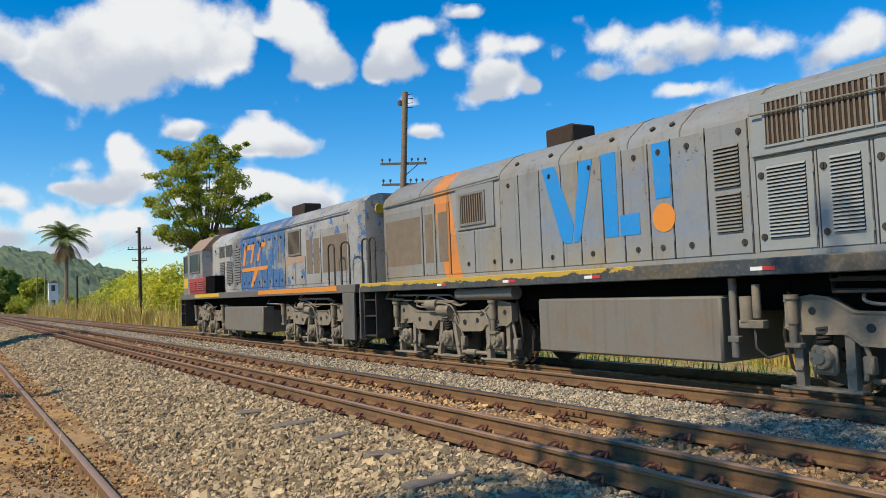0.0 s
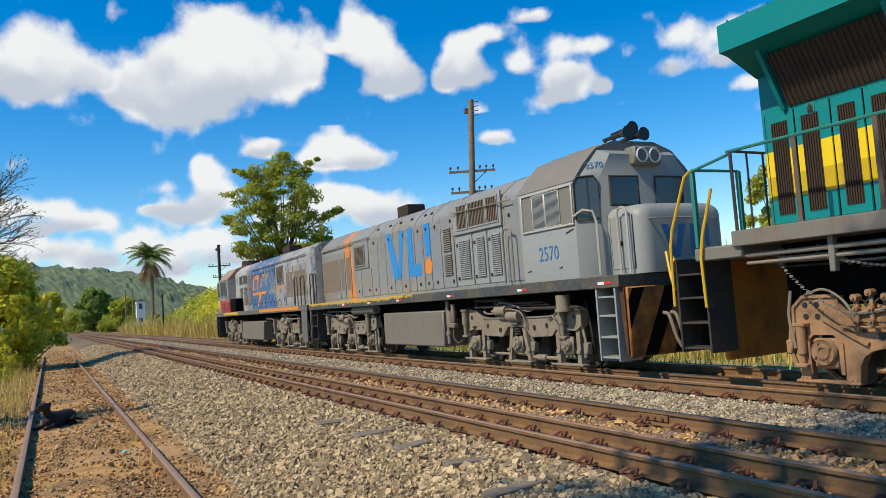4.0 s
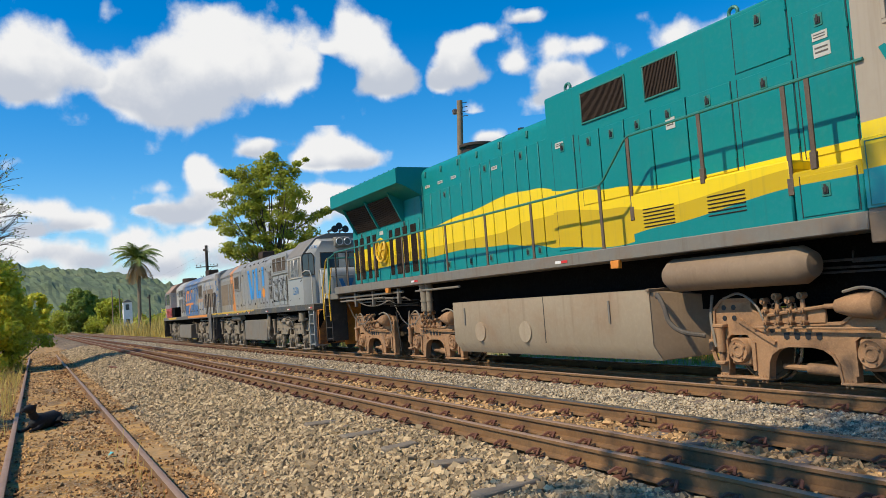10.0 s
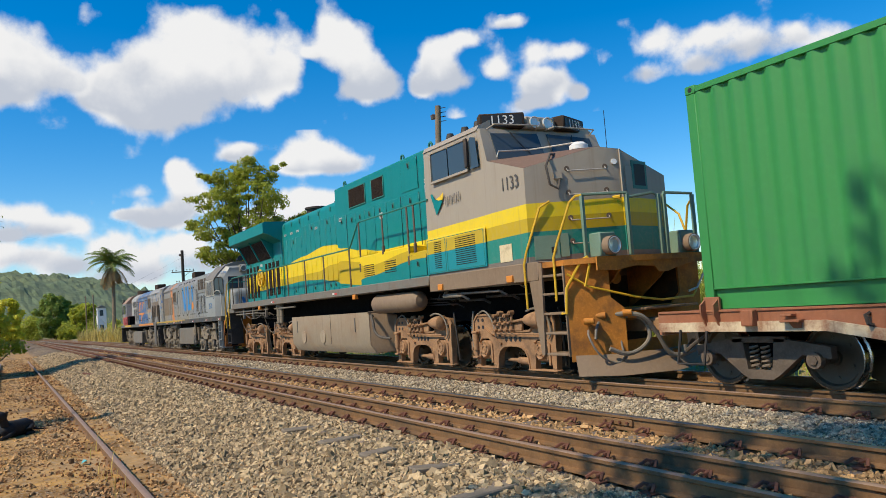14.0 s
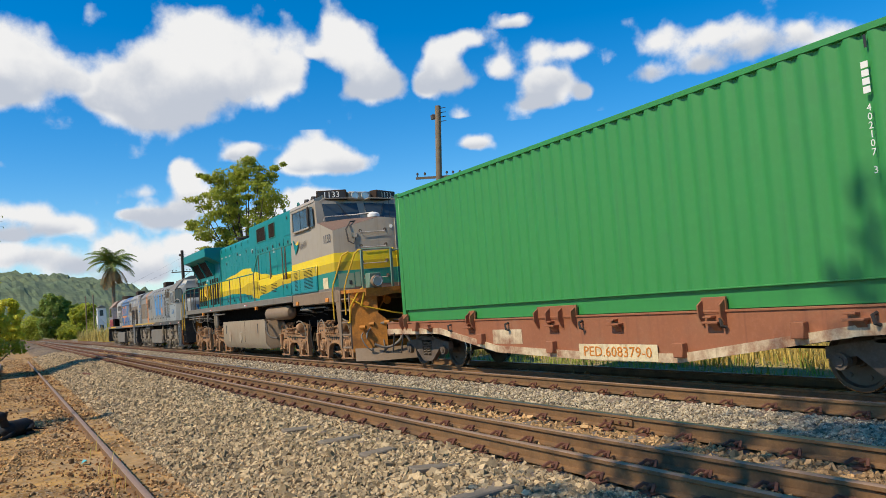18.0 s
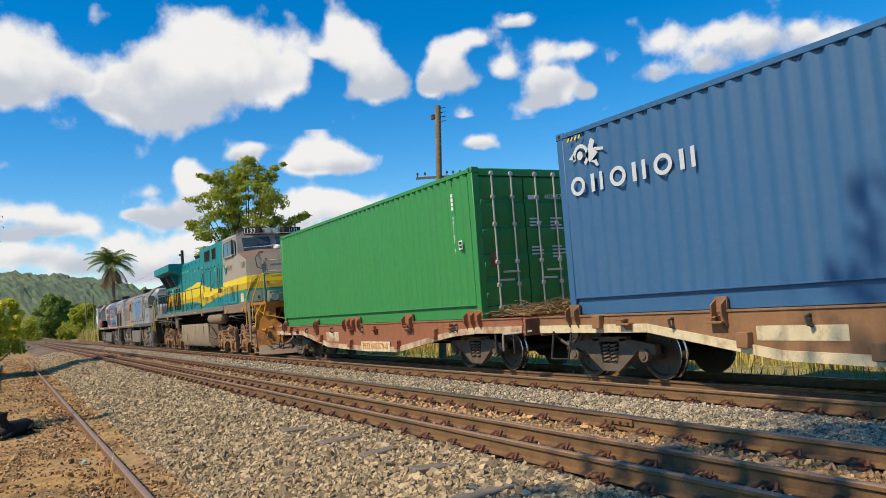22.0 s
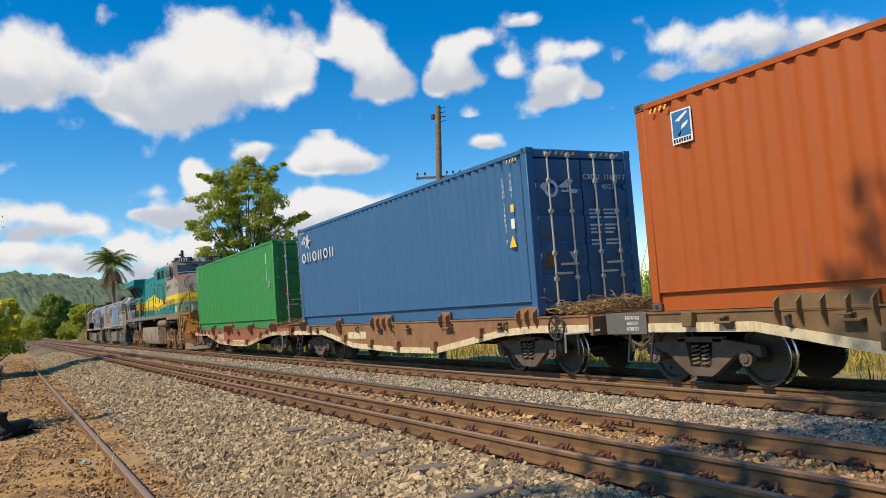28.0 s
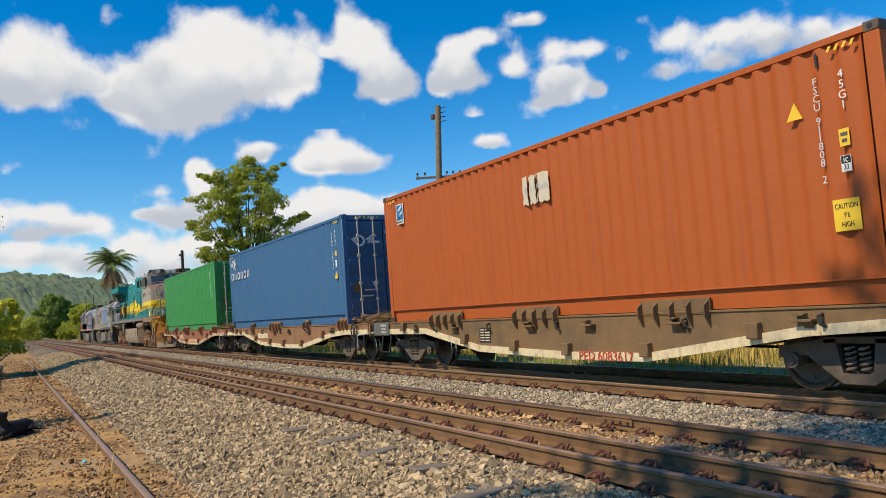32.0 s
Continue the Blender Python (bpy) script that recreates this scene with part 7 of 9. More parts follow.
    ft = Geo().cyl((10.0, -1.2, 0.86), (10.0, -1.2, 1.16), 0.08, 12).cyl((10.14, -1.2, 0.9), (10.14, -1.2, 1.3), 0.05, 10).box(9.92, 10.25, -1.26, -1.14, 0.78, 0.88, 0.01)
    part("filter", ft, m_truck_grey, v)
    part("hose", Geo().tube([(10.1, -1.2, 0.8), (10.12, -1.22, 0.55), (10.25, -1.2, 0.44), (10.45, -1.16, 0.5)], 0.016, 6), m_rubber, v)
    under_pipes(v, 10.2, 14.8, -1.15, 3, m_iron, 1.22, 6)
    under_pipes(v, 0.6, 3.6, -1.15, 4, m_truck_grey, 1.22, 4)
    beam_truck(v, (1.55, 3.15, 4.78), 0.46, m_truck_grey)
    beam_truck(v, (10.85, 12.52, 14.15), 0.46, m_truck_grey)
    part("strainer", Geo().cyl((14.3, -1.2, 1.08), (14.3, -1.2, 1.34), 0.13, 14).cyl((14.3, -1.2, 1.05), (14.3, -1.2, 1.1), 0.16, 14), m_truck_grey, v)
    stairs(v, 15.4, 15.86, -0.9, -1.34, (0.3, 0.62, 0.96, 1.26), m_grey_light, m_grey_light)
    stairs(v, 0.02, 0.6, -0.9, -1.3, (0.42, 0.86, 1.22), m_iron, m_iron)
    # striped pilot
    part("pilot", Geo().box(15.98, 16.06, -1.25, 1.25, 0.3, 1.4, 0.02), m_pilot_worn, v, "orange pilot plate with dark stripes")
    for low, high in ((-1.0, -0.45), (-0.38, 0.0)):
        w = 0.27
        pts = [(low, 0.32), (low + w, 0.32), (min(0.0, high + w), 1.38 if high < 0 else 1.2), (high - 0.02, 1.38)]
        for q in (1, -1):
            part("stripe", Geo().prism([(q * y - q * 0.004, z) for y, z in pts], "x", 16.06, 16.066), m_under, v)
    for q in (1, -1):
        part("stripe", Geo().prism([(q * -1.24, 0.75), (q * -1.24, 1.2), (q * -1.14, 1.38), (q * -0.9, 1.38)], "x", 16.06, 16.066), m_under, v)
    part("pilot_side", Geo().prism([(15.9, 1.4), (16.02, 1.4), (16.02, 0.35), (15.96, 0.35)], "y", -1.28, -1.25), m_pocket, v)
    coupler(v, 16.06, 1)
    hoses(v, 16.06, 1, 0, m_hose_grey)
    part("pilot", Geo().box(-0.1, -0.05, -1.25, 1.25, 0.35, 1.5, 0.02), m_grey_dark, v)
    coupler(v, -0.1, -1)
    hoses(v, -0.1, -1, 0)
    for x0, x1 in ((-0.02, 0.3), (0.36, 0.62)):
        railing(v, hoop(x0, x1, -1.28, 1.6, 2.62), 0.022, m_iron)
    return v


grey_loco()


def blue_loco():
    v = vehicle("diesel_locomotive", -32.5, "old diesel locomotive with peeling blue and grey paint and orange marks", "locomotive")
    H = 0.96
    part("frame", Geo().box(0.0, 16.2, -1.36, 1.36, 1.40, 1.60, 0.012), m_grey_dark, v)
    for a, b, mm in ((2.2, 5.4, m_rail_yellow), (9.5, 15.2, m_orange_mark)):
        part("sill_edge", Geo().box(a, b, -1.366, -1.36, 1.46, 1.58), mm, v, "worn coloured band along the sill")
    part("underframe", Geo().box(0.3, 15.9, -0.85, 0.85, 0.98, 1.4), m_under, v)
    part("hood", Geo().prism(shed_profile(H, 1.6, 3.82), "x", 3.3, 15.7), m_peel, v)
    part("hood_end", Geo().prism([(15.7, -H), (15.86, -H + 0.1), (15.92, -H + 0.3), (15.92, H - 0.3), (15.86, H - 0.1), (15.7, H)], "z", 1.6, 3.6), m_peel, v)
    part("end_lamp", Geo().cyl((15.9, -0.5, 3.4), (15.96, -0.5, 3.4), 0.12, 12), m_rail_yellow, v)
    seams = [3.4, 4.2, 5.0, 5.9, 6.8, 7.3, 7.8, 8.3, 8.8, 9.3, 9.8, 10.3, 10.8]
    for i, (a, b) in enumerate(zip(seams[:-1], seams[1:])):
        d = door(v, a, b, 1.68, 3.3, -H, m_peel, [((a + b) / 2, 3.14), ((a + b) / 2, 1.86)])
        if 1 <= i <= 3:
            louvres(d, a + 0.15, b - 0.12, 1.9, 2.7 if i < 3 else 3.1, -H - 0.014, 14, m_grey)
    for a, b in ((4.3, 4.9), (5.1, 5.8)):
        grille(v, a, b, 2.85, 3.25, -H - 0.014, m_grey, 0.08, m_grille_brown)
    border(v, 11.15, 12.0, 2.58, 3.2, -H, 0.06, m_grey, 0.03)
    grille(v, 11.15, 12.0, 2.58, 3.2, -H - 0.002, m_mesh_brown, 0.07)
    for a, b in ((12.46, 12.86), (12.96, 13.34), (13.56, 15.04)):
        door(v, a - 0.07, b + 0.07, 1.68, 3.12, -H, m_peel, hinge=False)
        part("screen", Geo().box(a, b, -H - 0.018, -H - 0.014, 1.96, 2.9), m_mesh_brown, v, "dusty brown intake screen")
    door(v, 10.85, 11.6, 1.68, 2.45, -H, m_peel, [(11.4, 1.9)])
    door(v, 11.6, 12.34, 1.68, 2.45, -H, m_peel, [(12.1, 1.9)])
    railing(v, [(6.9, -H - 0.04, 3.38), (15.2, -H - 0.05, 3.42)], 0.016, m_grey)
    marks(v, [[(6.9, 2.45), (7.15, 2.45), (7.45, 3.1), (7.2, 3.1)], [(7.3, 3.1), (8.0, 3.1), (7.92, 2.94), (7.24, 2.94)], [(7.7, 2.5), (7.9, 2.5), (8.2, 3.1), (8.0, 3.1)],
              [(8.4, 2.55), (8.55, 2.55), (8.85, 3.1), (8.7, 3.1)], [(8.7, 3.1), (9.2, 3.1), (9.14, 2.96), (8.62, 2.96)], [(6.9, 2.36), (9.4, 2.36), (9.3, 2.24), (6.84, 2.24)],
              [(8.1, 2.24), (8.5, 2.24), (7.9, 1.72), (7.7, 1.72)]], -H - 0.018, m_orange_mark, label="faded orange painted shape")
    marks(v, [[(10.9, 2.5), (12.3, 2.48), (12.3, 2.32), (10.9, 2.28)]], -H - 0.018, m_faded_orange, label="faded salmon painted band")
    # cab and short nose
    C = 1.34
    prof = [(-C, 1.6), (-C, 3.2), (-0.85, 3.72), (-0.4, 3.86), (0.4, 3.86), (0.85, 3.72), (C, 3.2), (C, 1.6)]
    part("cab", Geo().prism(prof, "x", 1.2, 3.3), m_peel, v)
    part("cab_roof", Geo().prism([(y * 1.01, z + 0.012) for y, z in prof[1:-1]], "x", 1.14, 3.36), m_tan_roof, v, "sun-bleached tan cab roof")
    part("nose", Geo().prism([(-C + 0.1, 1.6), (-C + 0.1, 3.1), (-0.8, 3.45), (0.8, 3.45), (C - 0.1, 3.1), (C - 0.1, 1.6)], "x", 0.1, 1.2), m_grey, v)
    for a, b, y in ((1.6, 2.9, -C), (0.3, 1.0, -C + 0.1)):
        border(v, a, b, 2.45, 3.1, y, 0.05, m_grey, 0.03)
        part("window", Geo().box(a, b, y - 0.01, y - 0.004, 2.45, 3.1), m_window, v)
    part("yellow_panel", Geo().box(0.2, 1.15, -C + 0.088, -C + 0.1, 1.85, 2.25), m_rail_yellow, v)
    for a, b in ((1.45, 2.55), (2.58, 3.7)):
        bx = part("battery_box", Geo().box(a, b, -1.36, -1.0, 1.6, 2.2, 0.02), m_red, v, "red louvred equipment box")
        louvres(bx, a + 0.1, b - 0.1, 1.72, 2.1, -1.36, 5, m_red)
    part("battery_box", Geo().box(3.74, 4.9, -1.36, -1.0, 1.6, 2.22, 0.02), m_under, v)
    part("roof_cap", Geo().cyl((2.3, 0.1, 3.8), (2.3, 0.1, 4.14), 0.5, 16, 0.46), m_grille_brown, v, "rusty brown roof cowl")
    part("exhaust_stack", Geo().box(9.7, 10.7, -0.28, 0.28, 3.78, 4.16, 0.03), m_grille_brown, v, "rusty exhaust stack")
    for a, b in ((14.6, 14.95), (15.35, 15.8)):
        railing(v, hoop(a, b, -1.28, 1.6, 2.62), 0.022, m_iron)
    part("fuel_tank", Geo().box(5.55, 9.45, -1.22, 1.22, 0.3, 1.1, 0.03), m_tank_grey, v, "dull grey fuel tank")
    beam_truck(v, (1.85, 3.48, 5.1), 0.46, m_truck_grey)
    beam_truck(v, (11.3, 12.9, 14.5), 0.46, m_truck_grey)
    part("end_plate", Geo().box(15.5, 16.12, -1.36, -1.3, 0.3, 1.4, 0.01), m_grey_dark, v)
    stairs(v, 0.05, 0.6, -0.9, -1.34, (0.4, 0.85, 1.22), m_iron, m_iron)
    for x, s in ((16.2, 1), (0.0, -1)):
        part("pilot", Geo().box(x - 0.03, x + 0.03, -1.25, 1.25, 0.32, 1.5, 0.01), m_grey_dark, v)
        coupler(v, x, s)
        hoses(v, x, s, 0)
    under_pipes(v, 9.6, 15.0, -1.15, 5, m_truck_grey, 1.22, 5)
    return v


blue_loco()


m_nose_top = mat("dusty_nose_top", (0.20, 0.12, 0.08), 0.9, var=0.2, scale=3, bump=0.15, dirt=(0.27, 0.21, 0.15), amount=0.4, dirt_scale=1.5)


def teal_loco():
    v = vehicle("diesel_locomotive", 2.21, "teal and yellow diesel locomotive with a dusty grey cab", "locomotive")
    part("frame", Geo().box(0.2, 16.5, -1.5, 1.5, 1.80, 2.0, 0.012), m_tank_grey, v)
    part("cab_sill", Geo().box(16.5, 20.3, -1.48, 1.48, 1.66, 1.98, 0.012), m_tank_brown, v)
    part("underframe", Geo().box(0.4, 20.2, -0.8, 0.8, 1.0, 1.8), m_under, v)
    reflectors(v, (5.4, 11.0), -1.501, 1.86)
    # radiator section with its overhanging roof
    H = 0.86
    part("rear_hood", Geo().box(0.3, 4.86, -H, H, 2.0, 4.3, 0.02), m_wave, v)
    wing = Geo().prism([(-1.5, 4.27), (-1.5, 4.62), (-1.42, 4.66), (1.42, 4.66), (1.5, 4.62), (1.5, 4.27), (1.36, 4.24), (0.86, 3.98), (-0.86, 3.98), (-1.36, 4.24)], "x", 0.3, 4.93)
    part("radiator_roof", wing, m_teal, v, "broad overhanging teal radiator roof")
    for a, b in ((0.75, 2.3), (2.36, 3.85)):
        sc = part("radiator_screen", Geo().add([(a, -0.88, 3.5), (b, -0.88, 3.5), (b - 0.0, -1.2, 4.12), (a, -1.2, 4.12), (a, -0.84, 3.5), (b, -0.84, 3.5), (b, -1.16, 4.14), (a, -1.16, 4.14)],
                                               [(0, 1, 2, 3), (7, 6, 5, 4), (0, 4, 5, 1), (1, 5, 6, 2), (2, 6, 7, 3), (3, 7, 4, 0)]), m_grille_brown, v, "dark brown slanted radiator screen")
        n = int((b - a) / 0.07)
        for i in range(n):
            x = a + (i + 0.5) * (b - a) / n
            part("bar", Geo().tube([(x, -0.89, 3.5), (x, -1.21, 4.12)], 0.012, 4), m_grille, sc)
    for x in (0.7, 2.33, 3.88):
        part("roof_bracket", Geo().prism([(-0.86, 3.46), (-0.92, 3.46), (-1.3, 4.2), (-0.86, 4.2)], "x", x - 0.03, x + 0.03), m_teal, v)
    doors = [(0.36, 0.8), (0.8, 1.3), (1.3, 1.72), (1.72, 2.17), (2.17, 2.83), (2.83, 3.26), (3.26, 3.72), (3.72, 4.14), (4.14, 4.74)]
    slots = {1: (0.9, 1.14), 0: (0.46, 0.7), 2: (1.4, 1.62), 3: (1.82, 2.06), 5: (2.94, 3.14), 6: (3.34, 3.64), 7: (3.8, 4.05), 8: (4.26, 4.56)}
    for i, (a, b) in enumerate(doors):
        d = door(v, a, b, 2.04, 3.46, -H, m_wave, [((a + b) / 2, 3.4)] if i in (1, 7) else [], False)
        if i in slots:
            grille(d, *slots[i], 2.16, 3.34, -H - 0.014, m_grille_brown, 0.03, m_grille_brown)
    wh = Geo()
    wx, wz = 2.5, 2.86
    ring = [(wx + 0.3 * math.cos(k * math.pi / 12), -H - 0.1, wz + 0.3 * math.sin(k * math.pi / 12)) for k in range(25)]
    bw = part("brake_wheel", wh.tube(ring, 0.035, 6), m_rail_yellow, v, "yellow spoked handbrake wheel")
    for k in range(6):
        q = k * math.pi / 3
        part("spoke", Geo().tube([(wx, -H - 0.09, wz), (wx + 0.29 * math.cos(q), -H - 0.1, wz + 0.29 * math.sin(q))], 0.022, 5), m_rail_yellow, bw)
    part("wheel_dish", Geo().lathe([(0.0, -0.06), (0.12, -0.06), (0.24, -0.02), (0.26, 0.0)], (wx, -H - 0.03, wz), "y", 18), m_rail_yellow, bw)
    part("hub", Geo().cyl((wx, -H, wz), (wx, -H - 0.13, wz), 0.07, 10), m_rail_yellow, bw)
    part("label_plate", Geo().box(2.3, 2.56, -H - 0.018, -H - 0.014, 3.28, 3.38), m_notice, v, "faded pale notice plate")
    # engine hood
    def notice(x0, x1, z0, z1, y):
        pl = part("label_plate", Geo().box(x0, x1, y - 0.006, y, z0, z1), m_notice, v, "faded pale notice plate")
        for q in (0.3, 0.62):
            part("print_line", Geo().box(x0 + 0.02, x1 - 0.03, y - 0.008, y - 0.006, z0 + (z1 - z0) * q, z0 + (z1 - z0) * (q + 0.13)), m_num_grey, pl)

    B = 0.81
    part("engine_hood", Geo().prism(hood_profile(B, 2.0, 4.66, 0.3), "x", 4.86, 10.36), m_wave, v)
    seams = [4.9, 5.36, 5.85, 6.3, 6.85, 7.27, 7.7, 8.1, 8.55, 9.04, 9.45, 9.84, 10.3]
    for i, (a, b) in enumerate(zip(seams[:-1], seams[1:])):
        top = 3.96 if b < 6.9 else 4.22
        lat = [((a + b) / 2, top - 0.15), ((a + b) / 2, 2.2)] if i in (2, 6, 9) else [((a + b) / 2, 2.2)] if i in (4, 10) else []
        door(v, a, b, 2.04, top, -B, m_wave, lat, i % 2 == 1)
    for x in (5.1, 5.75, 6.4):
        notice(x, x + 0.24, 4.1, 4.165, -B)
    notice(8.16, 8.38, 3.98, 4.05, -B - 0.014)
    for x in (4.9, 6.83, 8.57, 10.33):
        part("roof_seam", Geo().prism([(y * 1.006, 2 + (z - 2) * 1.002) for y, z in hood_profile(B, 4.2, 4.66, 0.3)], "x", x - 0.015, x + 0.015), m_teal_dark, v)
    for x in (4.88, 10.34):
        st_ = part("edge_strip", Geo().box(x - 0.035, x + 0.035, -B - 0.012, -B, 2.04, 4.36, 0.004), m_teal_dark, v)
        for k in range(12):
            part("bolt", Geo().cyl((x, -B - 0.012, 2.14 + k * 0.19), (x, -B - 0.02, 2.14 + k * 0.19), 0.014, 6), m_iron, st_)
    for x in (5.15, 5.95, 6.75, 7.6, 8.5, 9.5):
        part("roof_hook", Geo().box(x - 0.03, x + 0.03, -B - 0.03, -B + 0.06, 4.36, 4.5, 0.012), m_teal_dark, v)
    part("conduit", Geo().tube([(4.95, -B - 0.02, 4.2), (4.97, -B - 0.03, 3.6), (4.97, -B - 0.03, 2.05)], 0.014, 5), m_teal_dark, v)
    for k in range(15):
        part("roof_bolt", Geo().cyl((0.45 + k * 0.31, -1.47, 4.64), (0.45 + k * 0.31, -1.47, 4.655), 0.012, 6), m_teal_dark, v)
    stk = Geo().lathe([(0.34, 4.6), (0.36, 4.86), (0.42, 4.88), (0.42, 4.94), (0.3, 4.94), (0.28, 4.7)], (6.3, 0, 0), "z", 20)
    part("exhaust_stack", stk, m_grille, v, "black round exhaust stack")
    part("roof_fitting", Geo().box(8.0, 8.5, -0.2, 0.2, 4.62, 4.78, 0.03).cyl((8.3, -0.1, 4.7), (8.3, -0.1, 4.86), 0.08, 8), m_black, v)
    # blower and electrical section
    E_ = 1.0
    part("blower_hood", Geo().box(10.36, 16.3, -E_, E_, 2.0, 4.86, 0.03), m_wave, v)
    for a, b in ((11.42, 12.48), (12.93, 13.6)):
        border(v, a, b, 4.18, 4.66, -E_, 0.03, m_teal_dark, 0.025, "grille_frame")
        grille(v, a, b, 4.18, 4.66, -E_, m_grille_brown, 0.028, m_grille_brown, "intake_grille")
    for a, b, z0, z1 in ((10.5, 11.13, 2.1, 4.05), (11.27, 11.8, 2.8, 4.0), (11.8, 12.4, 2.8, 4.0), (12.4, 13.0, 2.8, 4.0), (13.0, 13.7, 2.8, 4.0), (13.7, 14.5, 2.8, 4.0), (14.6, 15.44, 4.05, 4.8), (15.5, 16.2, 2.75, 4.5), (14.6, 15.44, 2.75, 3.98)):
        door(v, a, b, z0, z1, -E_, m_wave, [((a + b) / 2, z1 - 0.16)], True)
    notice(15.75, 15.95, 4.1, 4.2, -E_ - 0.014)
    notice(10.62, 10.86, 3.9, 4.0, -E_ - 0.014)
    notice(13.3, 13.48, 3.62, 3.78, -E_ - 0.014)
    notice(15.75, 15.97, 3.9, 4.06, -E_ - 0.014)
    for x in (11.0, 14.6, 16.0):
        part("lifting_eye", Geo().tube([(x + 0.075 * math.sin(a * 0.6283), -0.93, 4.9 + 0.075 * math.cos(a * 0.6283)) for a in range(11)], 0.026, 8), m_teal_dark, v)
    part("side_box", Geo().box(12.9, 15.6, -1.46, -E_, 1.98, 2.72, 0.02), m_wave, v)
    for a, b in ((13.15, 13.75), (14.35, 14.95)):
        vent_slots(v, a, b, 2.2, 2.5, -1.46, 6)
    part("side_box", Geo().box(15.62, 16.48, -1.46, -E_, 1.98, 2.56, 0.02), m_wave, v)
    door(v, 15.72, 16.42, 2.02, 2.5, -1.46, m_wave, [(16.05, 2.3)], False)
    # walkway rails
    yr = -1.44
    railing(v, [(0.26, yr, 2.0), (0.26, yr, 3.02)], 0.022, m_iron, "handrail_post")
    railing(v, [(0.2, yr, 3.02), (4.0, yr, 3.0), (12.2, yr, 2.99), (12.32, yr, 3.06), (12.84, yr, 3.55), (12.95, yr, 3.6), (16.6, yr, 3.6)], 0.021, m_teal_dark)
    for x, z0, z1 in ((1.2, 1.82, 3.0), (2.2, 1.82, 3.0), (3.2, 1.82, 3.0), (4.9, 1.82, 3.0), (5.82, 1.82, 3.0), (7.1, 1.82, 3.0), (8.75, 1.82, 3.0), (10.32, 1.82, 3.0), (12.2, 1.82, 3.0), (12.92, 2.35, 3.6), (14.3, 2.66, 3.6), (15.6, 2.3, 3.6), (15.92, 2.55, 3.6)):
        part("handrail_post", Geo().box(x - 0.03, x + 0.03, yr - 0.012, yr + 0.012, z0, z1, 0.004).box(x - 0.04, x + 0.04, yr - 0.03, yr + 0.02, z0, z0 + 0.2, 0.006), m_post, v)
    railing(v, [(0.26, yr, 3.02), (0.22, -0.9, 3.02), (0.22, 0.9, 3.02)], 0.02, m_iron)
    for y in (-1.1, -0.8, -0.4):
        railing(v, [(0.22, y, 2.0), (0.22, y, 3.02)], 0.014, m_iron, "handrail_post")
    # cab
    C = 1.46
    sec = Geo()
    sec.add([(x, s * y, z) for s in (-1, 1) for x, y, z in ((16.5, C, 1.98), (19.0, C, 1.98), (19.0, C, 3.94), (18.74, C - 0.06, 4.62), (16.5, C - 0.06, 4.62))],
            [(0, 1, 2, 3, 4), (5, 6, 7, 8, 9), (0, 1, 6, 5), (1, 2, 7, 6), (2, 3, 8, 7), (3, 4, 9, 8), (4, 0, 5, 9)])
    part("cab", sec, m_cab, v)
    rf = Geo().prism([(-C + 0.04, 4.6), (-C + 0.1, 4.7), (-0.9, 4.9), (0.9, 4.9), (C - 0.1, 4.7), (C - 0.04, 4.6)], "x", 16.5, 18.66)
    part("cab_roof", rf, m_cab_grey, v)
    for x in (17.0, 17.6, 18.1):
        part("roof_fitting", Geo().cyl((x, -1.0, 4.82), (x, -1.0, 4.93), 0.1, 10, 0.07), m_iron, v)
    # nose: a wedge with its ridge at the door post, brown and dusty on top
    low = [(20.08, -1.46, 1.98), (20.80, 0.1, 1.98), (20.48, 1.44, 1.98), (19.0, 1.46, 1.98), (19.0, -1.46, 1.98)]
    high = [(20.08, -1.44, 3.60), (20.64, -0.28, 3.90), (20.79, 0.1, 3.84), (20.50, 1.42, 3.45), (19.0, 1.46, 3.94), (19.0, 0.6, 4.05), (19.0, -0.6, 4.05), (19.0, -1.46, 3.94)]
    part("nose", Geo().add(low + high, [(0, 1, 7, 6, 5), (1, 2, 8, 7), (2, 3, 9, 8), (4, 0, 5, 12), (3, 4, 12, 11, 10, 9), (0, 4, 3, 2, 1)]), m_cab, v)
    part("nose_top", Geo().add([(x, y, z + 0.003) for x, y, z in high], [(7, 0, 1, 6), (6, 1, 2, 5), (5, 2, 3, 4)]), m_nose_top, v, "brown dust-covered top of the nose")
    # windows
    border(v, 16.92, 18.3, 3.92, 4.48, -C, 0.05, m_cab_grey, 0.03)
    for a, b in ((16.92, 17.58), (17.62, 18.3)):
        part("side_window", Geo().box(a, b, -C - 0.008, -C + 0.004, 3.92, 4.48), m_window, v)
    part("quarter_window", Geo().prism([(18.42, 3.9), (18.72, 3.9), (18.66, 4.46), (18.5, 4.5), (18.42, 4.44)], "y", -C - 0.01, -C), m_window, v)
    part("mirror", Geo().box(18.3, 18.4, -C - 0.06, -C, 3.95, 4.5, 0.01), m_iron, v)
    for s in (-1, 1):
        lo, hi = 0.12, 1.2
        y0, y1 = s * lo, s * hi
        part("windscreen", Geo().add([(19.012, y0, 4.08), (19.012, y1, 3.99), (18.80, y1, 4.52), (18.80, y0, 4.56), (18.99, y0, 4.08), (18.99, y1, 3.99), (18.77, y1, 4.52), (18.77, y0, 4.56)],
                                     [(0, 1, 2, 3), (7, 6, 5, 4), (0, 4, 5, 1), (1, 5, 6, 2), (2, 6, 7, 3), (3, 7, 4, 0)]), m_window, v)
